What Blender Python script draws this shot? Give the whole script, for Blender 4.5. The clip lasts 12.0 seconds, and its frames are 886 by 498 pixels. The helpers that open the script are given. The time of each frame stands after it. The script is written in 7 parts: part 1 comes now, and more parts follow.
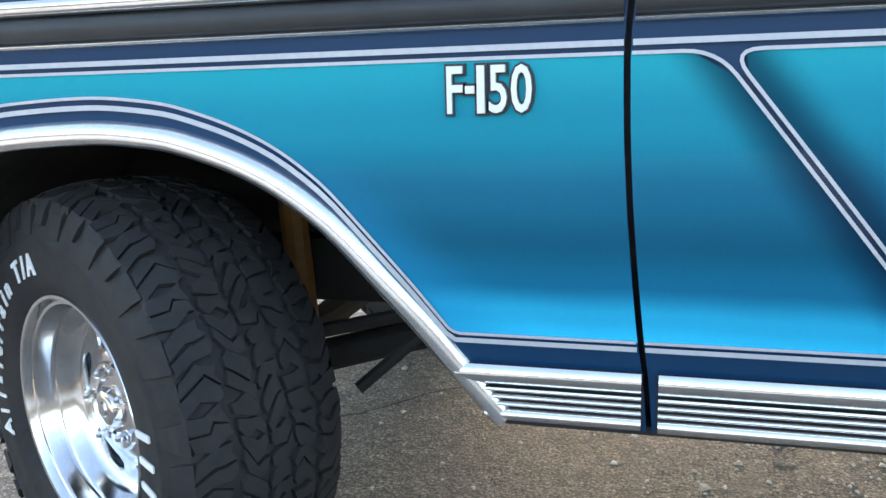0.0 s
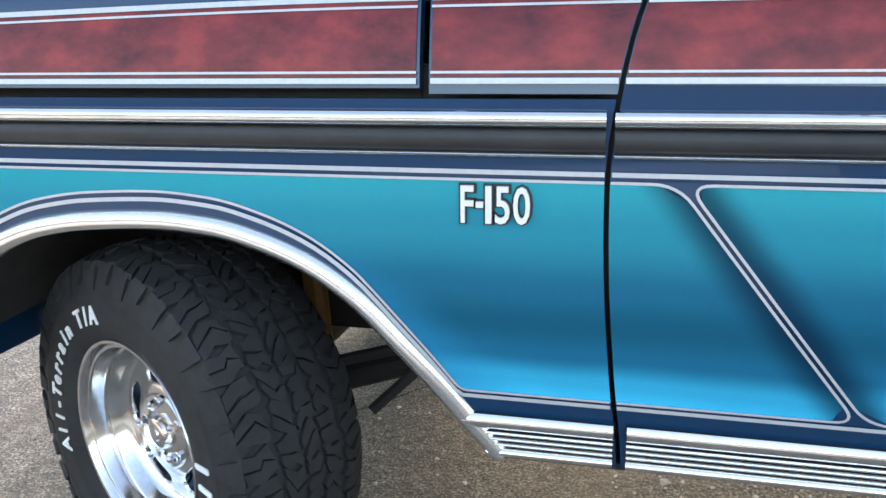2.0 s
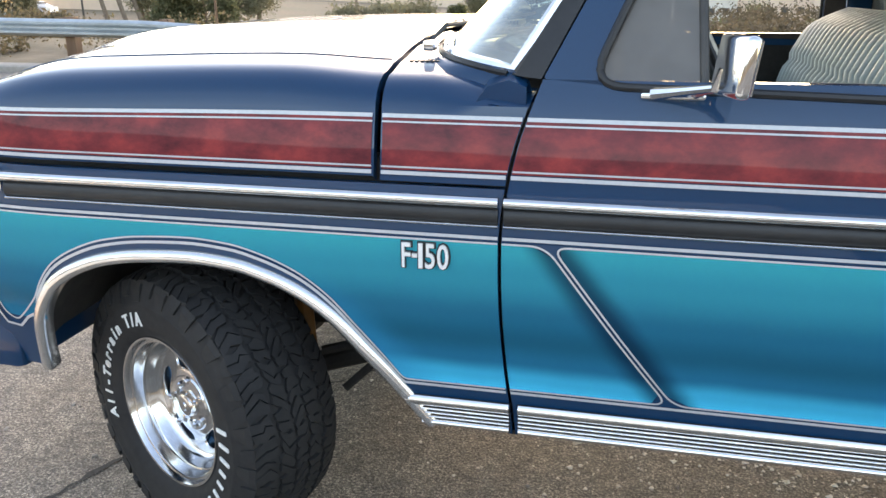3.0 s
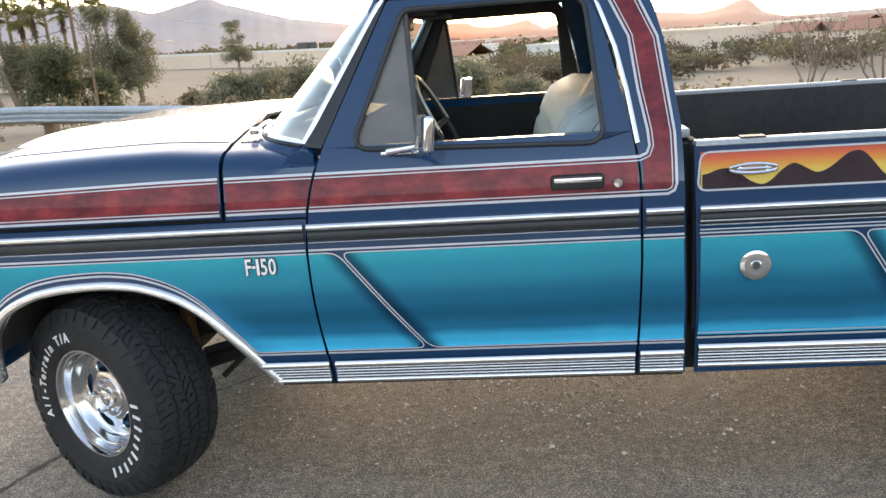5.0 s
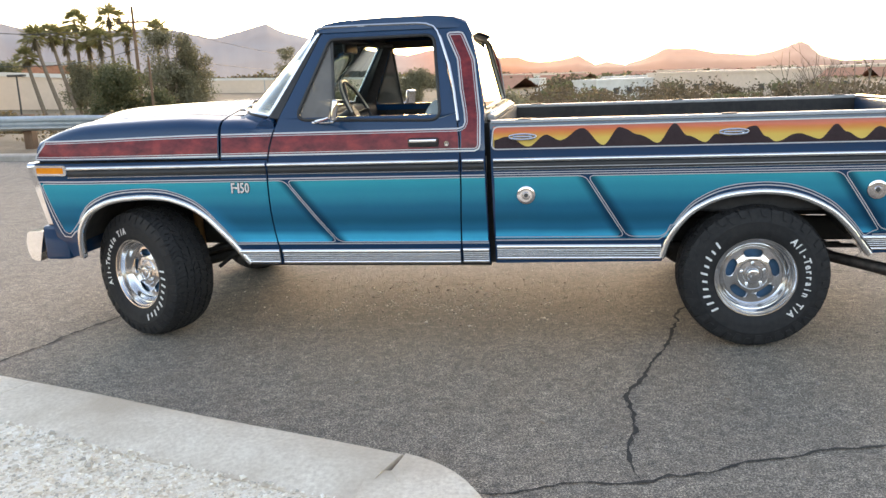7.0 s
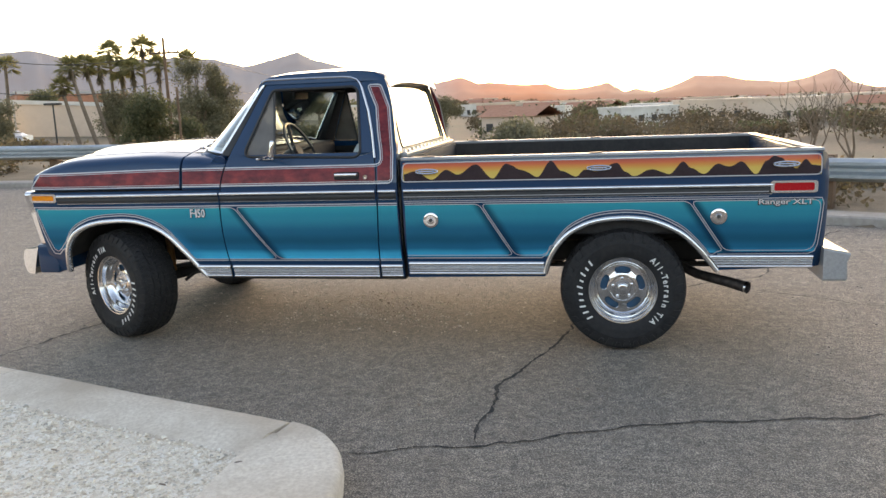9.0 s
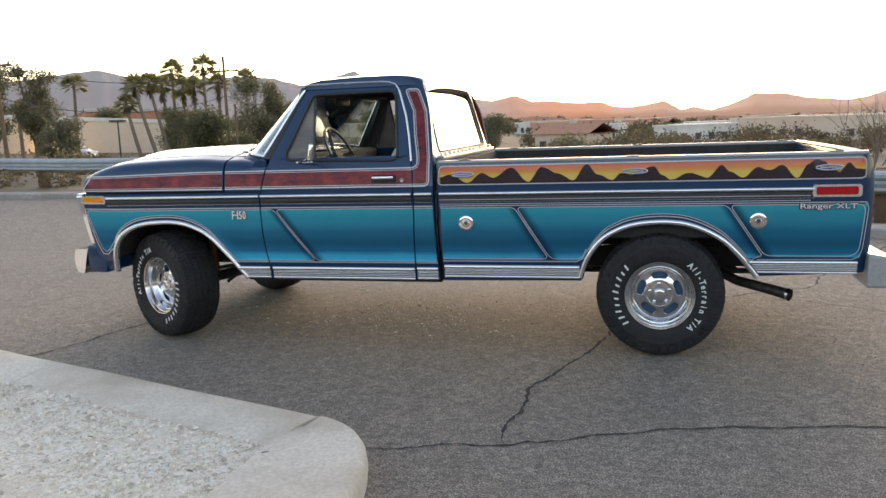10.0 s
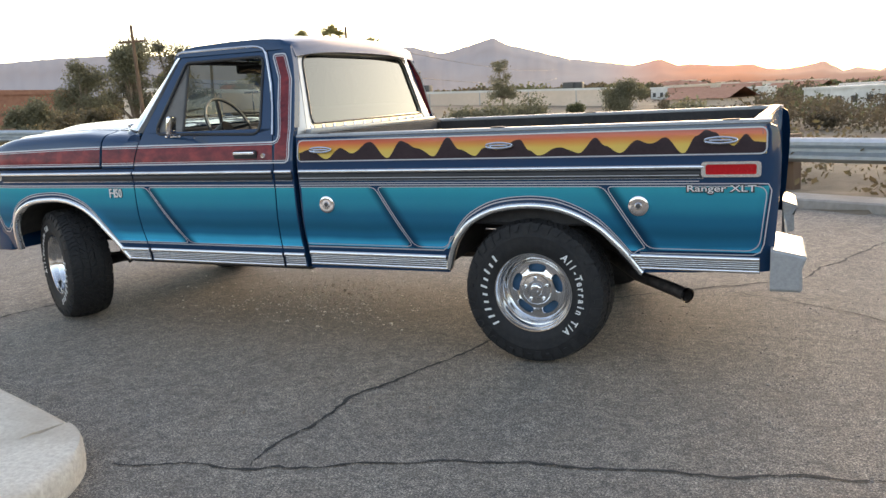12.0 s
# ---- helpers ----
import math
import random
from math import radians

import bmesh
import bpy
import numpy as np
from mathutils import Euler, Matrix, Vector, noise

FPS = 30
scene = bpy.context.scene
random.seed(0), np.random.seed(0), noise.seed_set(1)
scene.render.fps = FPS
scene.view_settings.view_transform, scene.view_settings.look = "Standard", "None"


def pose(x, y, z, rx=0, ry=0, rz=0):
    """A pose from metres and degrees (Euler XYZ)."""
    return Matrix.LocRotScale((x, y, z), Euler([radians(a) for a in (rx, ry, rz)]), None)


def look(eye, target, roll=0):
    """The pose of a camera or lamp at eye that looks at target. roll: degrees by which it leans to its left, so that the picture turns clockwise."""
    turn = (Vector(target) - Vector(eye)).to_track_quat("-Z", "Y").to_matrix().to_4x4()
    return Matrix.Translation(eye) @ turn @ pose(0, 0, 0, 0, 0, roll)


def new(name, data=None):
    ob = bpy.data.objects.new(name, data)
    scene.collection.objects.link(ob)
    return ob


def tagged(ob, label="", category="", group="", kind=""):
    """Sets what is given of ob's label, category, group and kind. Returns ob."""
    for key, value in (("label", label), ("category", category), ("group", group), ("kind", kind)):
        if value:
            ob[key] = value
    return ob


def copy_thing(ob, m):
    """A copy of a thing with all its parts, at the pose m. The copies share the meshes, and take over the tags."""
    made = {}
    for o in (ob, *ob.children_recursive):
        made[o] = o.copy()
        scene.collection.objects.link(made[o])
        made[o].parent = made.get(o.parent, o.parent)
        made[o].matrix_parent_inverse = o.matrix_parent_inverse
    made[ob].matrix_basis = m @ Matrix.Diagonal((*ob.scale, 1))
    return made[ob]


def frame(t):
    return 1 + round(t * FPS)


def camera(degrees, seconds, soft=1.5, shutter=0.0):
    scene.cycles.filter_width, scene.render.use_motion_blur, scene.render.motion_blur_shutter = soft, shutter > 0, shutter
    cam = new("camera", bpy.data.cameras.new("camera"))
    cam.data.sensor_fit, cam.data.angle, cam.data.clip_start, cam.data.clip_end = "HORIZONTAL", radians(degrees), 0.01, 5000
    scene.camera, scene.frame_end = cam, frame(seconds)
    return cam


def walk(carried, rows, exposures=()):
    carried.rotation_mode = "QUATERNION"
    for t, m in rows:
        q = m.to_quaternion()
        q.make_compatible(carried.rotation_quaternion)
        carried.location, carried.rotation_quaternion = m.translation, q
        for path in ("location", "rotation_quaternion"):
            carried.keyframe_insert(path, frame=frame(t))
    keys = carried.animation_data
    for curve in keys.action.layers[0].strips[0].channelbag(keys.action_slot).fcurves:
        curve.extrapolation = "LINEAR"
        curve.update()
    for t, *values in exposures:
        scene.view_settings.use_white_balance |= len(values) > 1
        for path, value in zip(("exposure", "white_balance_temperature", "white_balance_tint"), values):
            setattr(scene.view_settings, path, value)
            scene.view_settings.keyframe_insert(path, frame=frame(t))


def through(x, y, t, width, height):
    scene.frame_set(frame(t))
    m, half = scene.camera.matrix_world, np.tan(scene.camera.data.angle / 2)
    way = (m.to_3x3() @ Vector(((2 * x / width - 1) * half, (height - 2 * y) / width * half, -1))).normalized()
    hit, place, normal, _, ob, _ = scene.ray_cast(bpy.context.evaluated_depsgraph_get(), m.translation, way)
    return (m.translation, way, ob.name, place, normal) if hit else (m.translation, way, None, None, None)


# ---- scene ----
cam = camera(57.6, 12.0)
PATH = [
    (0, (0.843, -0.946, 0.889), (0.318, 0.944, 0.496), -1.6),
    (0.5, (0.801, -0.978, 0.786), (0.306, 0.926, 0.425), -1.1),
    (1, (0.792, -0.988, 0.775), (0.312, 0.928, 0.463), -1.1),
    (1.5, (0.805, -1.012, 0.853), (0.344, 0.901, 0.499), -1.4),
    (2, (0.838, -1.128, 1.126), (0.381, 0.749, 0.607), -0.9),
    (2.5, (0.929, -1.349, 1.336), (0.501, 0.506, 0.723), -0.1),
    (2.7, (0.976, -1.439, 1.366), (0.544, 0.414, 0.749), 0.2),
    (4.3, (1.308, -2.062, 1.664), (0.988, -0.177, 1.077), -4.7),
    (4.5, (1.365, -2.139, 1.632), (1.079, -0.238, 1.078), -4.5),
    (5, (1.491, -2.456, 1.557), (1.293, -0.53, 1.055), -4.0),
    (5.5, (1.618, -2.957, 1.501), (1.439, -1.02, 1.039), -3.0),
    (6, (1.868, -3.359, 1.482), (1.645, -1.42, 1.044), -3.1),
    (6.5, (2.077, -3.798, 1.457), (1.863, -1.856, 1.029), -2.6),
    (7, (2.401, -4.164, 1.449), (2.099, -2.233, 1.027), -2.1),
    (7.5, (2.712, -4.492, 1.467), (2.393, -2.556, 1.082), -1.2),
    (7.7, (2.825, -4.607, 1.472), (2.504, -2.672, 1.09), -1.4),
    (9.3, (3.205, -4.881, 1.541), (2.83, -2.945, 1.204), -2.1),
    (9.5, (3.174, -4.907, 1.501), (2.8, -2.967, 1.188), -1.8),
    (10, (3.304, -4.853, 1.445), (2.806, -2.941, 1.136), -2.1),
    (10.5, (3.61, -4.685, 1.441), (2.984, -2.812, 1.118), -3.7),
    (11, (3.863, -4.387, 1.412), (3.249, -2.516, 1.065), -3.8),
    (11.5, (4.27, -4.09, 1.392), (3.578, -2.248, 1.034), -3.4),
    (12, (4.606, -3.775, 1.379), (3.79, -1.987, 1.007), -3.0),
]
EXPOSURES = [(0.0, 2.75, 7300, 12), (1.5, 2.8, 7500, 12), (2.5, 2.6, 8300, 15), (4.5, 2.42, 8500, 16), (7.0, 2.27, 8900, 17), (9.5, 1.77, 8800, 17), (10.5, 1.68, 8600, 17), (11.5, 1.78, 8600, 17), (12.0, 1.92, 8600, 17)]
walk(cam, [(t, look(eye, target, roll)) for t, eye, target, roll in PATH], EXPOSURES)

# ---- light ----
SUN_AZ, SUN_EL = -3.0, 18.0
world = bpy.data.worlds.new("sky")
scene.world = world
world.use_nodes = True
wt = world.node_tree
sky = wt.nodes.new("ShaderNodeTexSky")
sky.sky_type = 'NISHITA'
sky.sun_disc = False
sky.sun_elevation = radians(SUN_EL)
sky.sun_rotation = radians(SUN_AZ)
sky.altitude = 800
sky.air_density, sky.dust_density, sky.ozone_density = 1.0, 1.2, 0.6
wt.nodes["Background"].inputs["Strength"].default_value = 0.15
wt.links.new(sky.outputs[0], wt.nodes["Background"].inputs["Color"])
sun_data = bpy.data.lights.new("sun", 'SUN')
sun_data.energy, sun_data.angle, sun_data.color = 0.17, radians(36), (1.0, 0.8, 0.62)
sun = new("sun", sun_data)
sa, se = radians(SUN_AZ), radians(SUN_EL)
sun.matrix_world = look((0, 0, 0), (-math.sin(sa) * math.cos(se), -math.cos(sa) * math.cos(se), -math.sin(se)))

# ---- materials ----


def blank(name):
    m = bpy.data.materials.new(name)
    m.use_nodes = True
    return m, m.node_tree, m.node_tree.nodes["Principled BSDF"]


def noise_tex(nt, scale, detail=4.0, rough=0.55, coord="Object", stretch=None):
    tc = nt.nodes.new("ShaderNodeTexCoord")
    n = nt.nodes.new("ShaderNodeTexNoise")
    n.inputs["Scale"].default_value = scale
    n.inputs["Detail"].default_value = detail
    n.inputs["Roughness"].default_value = rough
    if stretch:
        mp = nt.nodes.new("ShaderNodeMapping")
        mp.inputs["Scale"].default_value = stretch
        nt.links.new(tc.outputs[coord], mp.inputs[0])
        nt.links.new(mp.outputs[0], n.inputs["Vector"])
    else:
        nt.links.new(tc.outputs[coord], n.inputs["Vector"])
    return n.outputs["Fac"]


def ramp(nt, fac, stops, mode="LINEAR"):
    r = nt.nodes.new("ShaderNodeValToRGB")
    r.color_ramp.interpolation = mode
    els = r.color_ramp.elements
    while len(els) < len(stops):
        els.new(0.5)
    for e, (p, c) in zip(els, stops):
        e.position = p
        e.color = (*c, 1) if len(c) == 3 else c
    nt.links.new(fac, r.inputs[0])
    return r.outputs[0]


def calc(nt, op, a, b=None, c=None, clamp=False):
    n = nt.nodes.new("ShaderNodeMath")
    n.operation, n.use_clamp = op, clamp
    for i, v in enumerate((a, b, c)):
        if v is None:
            continue
        if isinstance(v, (int, float)):
            n.inputs[i].default_value = v
        else:
            nt.links.new(v, n.inputs[i])
    return n.outputs[0]


def blend(nt, fac, a, b, how="MIX"):
    n = nt.nodes.new("ShaderNodeMix")
    n.data_type, n.blend_type = 'RGBA', how
    for i, v in ((0, fac), (6, a), (7, b)):
        if isinstance(v, (int, float)):
            n.inputs[i].default_value = v
        elif isinstance(v, tuple):
            n.inputs[i].default_value = (*v, 1)
        else:
            nt.links.new(v, n.inputs[i])
    return n.outputs[2]


def bumped(nt, bs, height, strength, dist=0.01):
    b = nt.nodes.new("ShaderNodeBump")
    b.inputs["Strength"].default_value = strength
    b.inputs["Distance"].default_value = dist
    nt.links.new(height, b.inputs["Height"])
    nt.links.new(b.outputs[0], bs.inputs["Normal"])


def surf(name, c1, c2, scale, rough=0.6, metal=0.0, bump=0.0, bscale=None, coat=0.0, big=None, spread=0.1, stretch=None, dist=0.01, spec=0.5):
    """Two-tone grain, a broad second tone, uneven roughness and fine relief."""
    m, nt, bs = blank(name)
    f = noise_tex(nt, scale, 5, 0.6, stretch=stretch)
    col = ramp(nt, f, [(0.3, c1), (0.7, c2)])
    if big:
        g = noise_tex(nt, big[0], 3, 0.5)
        col = blend(nt, ramp(nt, g, [(0.4, (0, 0, 0)), (0.7, (big[2],) * 3)]), col, big[1])
    nt.links.new(col, bs.inputs["Base Color"])
    r = nt.nodes.new("ShaderNodeMapRange")
    nt.links.new(noise_tex(nt, scale * 0.37, 3), r.inputs[0])
    r.inputs[3].default_value, r.inputs[4].default_value = max(0.02, rough - spread), min(1, rough + spread)
    nt.links.new(r.outputs[0], bs.inputs["Roughness"])
    bs.inputs["Metallic"].default_value = metal
    bs.inputs["Coat Weight"].default_value = coat
    bs.inputs["Coat Roughness"].default_value = 0.04
    bs.inputs["Specular IOR Level"].default_value = spec
    if bump:
        bumped(nt, bs, noise_tex(nt, bscale or scale, 6, 0.65, stretch=stretch), bump, dist)
    return m


NAVY = surf("navy_paint", (0.001, 0.03, 0.078), (0.002, 0.038, 0.098), 900, 0.4, 0.0, coat=0.8, spec=0.1, big=(1.3, (0.002, 0.042, 0.108), 0.5), spread=0.04)
# navy rear wall made pale: its sunset-sky reflection is in the base colour
REARSHEEN = surf("painted_sky_sheen", (0.42, 0.4, 0.36), (0.5, 0.48, 0.43), 600, 0.3, 0.35, coat=1.0, big=(2.0, (0.34, 0.34, 0.34), 0.5), spread=0.04)
BADGE = surf("satin_badge_metal", (0.82, 0.82, 0.82), (0.88, 0.87, 0.86), 900, 0.2, 0.95, spread=0.03)
CHROME = surf("chrome", (0.74, 0.74, 0.75), (0.82, 0.82, 0.82), 60, 0.1, 1.0, big=(9, (0.62, 0.6, 0.58), 0.6), spread=0.05, bump=0.015, bscale=14)
ALLOY = surf("polished_alloy", (0.68, 0.68, 0.69), (0.8, 0.8, 0.81), 90, 0.15, 1.0, big=(14, (0.55, 0.54, 0.52), 0.7), spread=0.08, bump=0.02, bscale=25)
RUBBER = surf("tyre_rubber", (0.014, 0.014, 0.015), (0.026, 0.025, 0.025), 45, 0.72, bump=0.25, bscale=260, big=(7, (0.034, 0.032, 0.031), 0.5), dist=0.002, spec=0.3)
BLACK = surf("black_trim", (0.012, 0.012, 0.013), (0.02, 0.02, 0.021), 40, 0.5, big=(6, (0.035, 0.034, 0.033), 0.4))
UNDER = surf("dusty_underbody", (0.014, 0.013, 0.012), (0.035, 0.031, 0.027), 12, 0.85, bump=0.2, bscale=60)
LETTER = surf("bright_badge_metal", (0.74, 0.74, 0.73), (0.82, 0.82, 0.81), 300, 0.35, 0.25, coat=0.4, spread=0.05)
PIN = surf("silver_pinstripe", (0.44, 0.45, 0.47), (0.52, 0.52, 0.53), 120, 0.35, 0.0, coat=0.8, spread=0.05)
WHITE = surf("raised_white_rubber", (0.74, 0.73, 0.7), (0.85, 0.84, 0.82), 90, 0.7, big=(20, (0.6, 0.58, 0.55), 0.4))
SILL = surf("polished_sill_metal", (0.78, 0.77, 0.76), (0.86, 0.85, 0.84), 40, 0.13, 1.0, spread=0.03)
AMBER = surf("amber_lens", (0.75, 0.2, 0.01), (0.9, 0.3, 0.02), 140, 0.25, coat=0.3, spec=0.2)
REDLENS = surf("red_lens", (0.42, 0.008, 0.012), (0.6, 0.015, 0.02), 160, 0.25, coat=0.3, spec=0.15)
ORANGE = surf("orange_steel", (0.2, 0.08, 0.012), (0.3, 0.13, 0.02), 30, 0.6, big=(12, (0.12, 0.06, 0.03), 0.6))
MESA = surf("brown_mural_paint", (0.03, 0.018, 0.022), (0.042, 0.026, 0.03), 60, 0.5, coat=0.25, spec=0.1, big=(9, (0.055, 0.034, 0.036), 0.5))
CREAM = surf("cream_band", (0.29, 0.29, 0.29), (0.38, 0.38, 0.37), 80, 0.35, coat=0.6)
LINER = surf("bed_liner", (0.016, 0.015, 0.015), (0.034, 0.031, 0.03), 30, 0.75, bump=0.3, bscale=240, big=(3, (0.06, 0.05, 0.045), 0.5))
VINYL = surf("dark_vinyl", (0.01, 0.009, 0.009), (0.02, 0.017, 0.016), 60, 0.75, bump=0.15, bscale=300)
SEAT = surf("blue_grey_vinyl", (0.3, 0.36, 0.37), (0.4, 0.46, 0.46), 25, 0.5, bump=0.15, bscale=180, big=(4, (0.36, 0.38, 0.34), 0.5))
GROOVESHADE = surf("groove_shade", (0.05, 0.065, 0.075), (0.08, 0.1, 0.11), 60, 0.7)
HEAD = surf("headliner", (0.035, 0.027, 0.026), (0.05, 0.04, 0.036), 50, 0.9)
WHEELWHITE = surf("ivory_plastic", (0.5, 0.44, 0.34), (0.6, 0.54, 0.42), 40, 0.35, coat=0.3)
DRUM = surf("blue_drum_paint", (0.02, 0.1, 0.2), (0.03, 0.14, 0.27), 40, 0.5, big=(10, (0.03, 0.05, 0.07), 0.5))
PIPE = surf("exhaust_steel", (0.06, 0.05, 0.045), (0.13, 0.11, 0.1), 25, 0.55, 0.8, bump=0.1, bscale=90)
WOODPOST = surf("weathered_post", (0.11, 0.06, 0.035), (0.2, 0.12, 0.075), 6, 0.85, bump=0.4, bscale=18, stretch=(1, 1, 0.12))
GALV = surf("galvanised_steel", (0.36, 0.4, 0.42), (0.48, 0.52, 0.54), 8, 0.42, 0.7, big=(0.9, (0.3, 0.33, 0.33), 0.5), bump=0.05, bscale=30)
CONC = surf("worn_concrete", (0.64, 0.53, 0.42), (0.88, 0.78, 0.65), 55, 0.88, bump=0.7, bscale=150, big=(2.2, (0.5, 0.39, 0.29), 0.8), dist=0.006)
FARKERB = surf("weathered_kerb", (0.3, 0.265, 0.23), (0.42, 0.375, 0.33), 12, 0.9, bump=0.3, bscale=60, big=(1.1, (0.24, 0.2, 0.16), 0.6))
STUCCO = surf("tan_stucco", (0.62, 0.48, 0.38), (0.7, 0.55, 0.44), 1.2, 0.9, bump=0.1, bscale=8, big=(0.12, (0.56, 0.43, 0.34), 0.5))
WHITEWALL = surf("white_plaster", (0.6, 0.57, 0.53), (0.72, 0.69, 0.65), 1.0, 0.85, big=(0.2, (0.5, 0.46, 0.42), 0.5))
REDROOF = surf("clay_roof", (0.3, 0.12, 0.07), (0.4, 0.18, 0.11), 2, 0.8, bump=0.2, bscale=6)
GREYROOF = surf("grey_roof", (0.33, 0.31, 0.3), (0.44, 0.42, 0.4), 0.6, 0.8)
BARK = surf("palm_bark", (0.16, 0.115, 0.08), (0.26, 0.195, 0.145), 8, 0.9, bump=0.5, bscale=12, stretch=(0.4, 0.4, 2))
DARKMETAL = surf("dark_bracket", (0.05, 0.05, 0.05), (0.09, 0.085, 0.08), 12, 0.6, 0.4)
PEBBLE = surf("pale_pebble", (0.46, 0.4, 0.34), (0.72, 0.66, 0.58), 20, 0.85)
GRIT = surf("asphalt_grit", (0.16, 0.14, 0.12), (0.34, 0.31, 0.28), 9, 0.8)
CARPAINT = surf("pale_car_paint", (0.55, 0.56, 0.58), (0.62, 0.63, 0.65), 20, 0.3, coat=0.8)


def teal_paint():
    """Fade by height: teal above, deep blue below, azure at the sill; air-brushed dusk along the three slanted stripes.
    """
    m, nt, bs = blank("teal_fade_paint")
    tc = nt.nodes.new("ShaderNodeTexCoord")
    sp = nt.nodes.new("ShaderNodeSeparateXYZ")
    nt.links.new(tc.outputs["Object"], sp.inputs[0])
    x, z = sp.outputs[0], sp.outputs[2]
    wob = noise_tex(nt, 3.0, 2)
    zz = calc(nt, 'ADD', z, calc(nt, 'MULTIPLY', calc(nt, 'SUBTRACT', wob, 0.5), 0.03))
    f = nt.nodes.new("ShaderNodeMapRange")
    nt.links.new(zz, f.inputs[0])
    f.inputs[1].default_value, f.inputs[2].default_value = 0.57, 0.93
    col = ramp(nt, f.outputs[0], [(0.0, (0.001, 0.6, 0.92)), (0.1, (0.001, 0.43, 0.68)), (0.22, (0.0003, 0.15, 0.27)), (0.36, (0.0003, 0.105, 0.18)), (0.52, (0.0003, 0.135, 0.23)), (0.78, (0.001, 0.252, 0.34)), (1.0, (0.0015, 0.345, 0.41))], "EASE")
    dark = None
    for x0, x1 in ((0.9, 1.16), (2.504, 2.715), (3.738, 3.958)):
        line = calc(nt, 'ADD', calc(nt, 'MULTIPLY', calc(nt, 'SUBTRACT', 0.925, z), (x1 - x0) / 0.335), x0)
        d = calc(nt, 'ABSOLUTE', calc(nt, 'SUBTRACT', x, line))
        dark = d if dark is None else calc(nt, 'MINIMUM', dark, d)
    fade = nt.nodes.new("ShaderNodeMapRange")
    fade.interpolation_type = 'SMOOTHSTEP'
    nt.links.new(dark, fade.inputs[0])
    fade.inputs[1].default_value, fade.inputs[2].default_value = 0.012, 0.075
    fade.inputs[3].default_value, fade.inputs[4].default_value = 0.8, 0.0
    col = blend(nt, fade.outputs[0], col, (0.002, 0.02, 0.05))
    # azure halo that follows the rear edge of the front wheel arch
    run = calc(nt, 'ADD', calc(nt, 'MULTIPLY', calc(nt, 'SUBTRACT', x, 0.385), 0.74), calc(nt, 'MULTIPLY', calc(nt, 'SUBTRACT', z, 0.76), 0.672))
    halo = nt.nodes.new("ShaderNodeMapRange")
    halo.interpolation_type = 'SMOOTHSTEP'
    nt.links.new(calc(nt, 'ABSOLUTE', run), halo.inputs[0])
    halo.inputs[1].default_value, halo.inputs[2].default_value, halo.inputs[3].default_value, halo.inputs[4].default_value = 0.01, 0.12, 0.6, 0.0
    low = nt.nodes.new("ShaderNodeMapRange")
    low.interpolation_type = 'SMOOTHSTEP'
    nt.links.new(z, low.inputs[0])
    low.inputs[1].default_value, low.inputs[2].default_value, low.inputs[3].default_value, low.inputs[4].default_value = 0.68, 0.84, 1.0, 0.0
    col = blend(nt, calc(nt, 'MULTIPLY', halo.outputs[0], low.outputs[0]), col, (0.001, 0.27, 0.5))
    fleck = noise_tex(nt, 1400, 2)
    col = blend(nt, 0.25, col, ramp(nt, fleck, [(0.35, (0.5, 0.5, 0.5)), (0.7, (1.0, 1.0, 1.0))]), "MULTIPLY")
    nt.links.new(col, bs.inputs["Base Color"])
    bs.inputs["Metallic"].default_value = 0.1
    bs.inputs["Roughness"].default_value = 0.5
    bs.inputs["Specular IOR Level"].default_value = 0.04
    bs.inputs["Coat Weight"].default_value = 0.12
    bs.inputs["Coat Roughness"].default_value = 0.03
    return m


def burgundy_paint():
    m, nt, bs = blank("mottled_burgundy_paint")
    f = noise_tex(nt, 9, 5, 0.65, stretch=(1, 1, 1.6))
    col = ramp(nt, f, [(0.3, (0.075, 0.009, 0.015)), (0.5, (0.19, 0.022, 0.027)), (0.66, (0.31, 0.037, 0.036)), (0.8, (0.46, 0.06, 0.045))])
    nt.links.new(col, bs.inputs["Base Color"])
    bs.inputs["Roughness"].default_value = 0.35
    bs.inputs["Metallic"].default_value = 0.0
    bs.inputs["Specular IOR Level"].default_value = 0.15
    bs.inputs["Coat Weight"].default_value = 0.2
    bs.inputs["Coat Roughness"].default_value = 0.04
    return m


def sunset_paint():
    m, nt, bs = blank("sunset_mural_paint")
    tc = nt.nodes.new("ShaderNodeTexCoord")
    sp = nt.nodes.new("ShaderNodeSeparateXYZ")
    nt.links.new(tc.outputs["Object"], sp.inputs[0])
    wob = noise_tex(nt, 4, 3, stretch=(0.3, 1, 1))
    zz = calc(nt, 'ADD', sp.outputs[2], calc(nt, 'MULTIPLY', calc(nt, 'SUBTRACT', wob, 0.5), 0.03))
    f = nt.nodes.new("ShaderNodeMapRange")
    nt.links.new(zz, f.inputs[0])
    f.inputs[1].default_value, f.inputs[2].default_value = 1.06, 1.182
    col = ramp(nt, f.outputs[0], [(0.0, (0.68, 0.5, 0.11)), (0.4, (0.7, 0.43, 0.07)), (0.6, (0.7, 0.25, 0.03)), (0.78, (0.66, 0.1, 0.025)), (1.0, (0.4, 0.035, 0.03))])
    nt.links.new(col, bs.inputs["Base Color"])
    bs.inputs["Roughness"].default_value = 0.4
    bs.inputs["Coat Weight"].default_value = 0.4
    bs.inputs["Coat Roughness"].default_value = 0.05
    return m


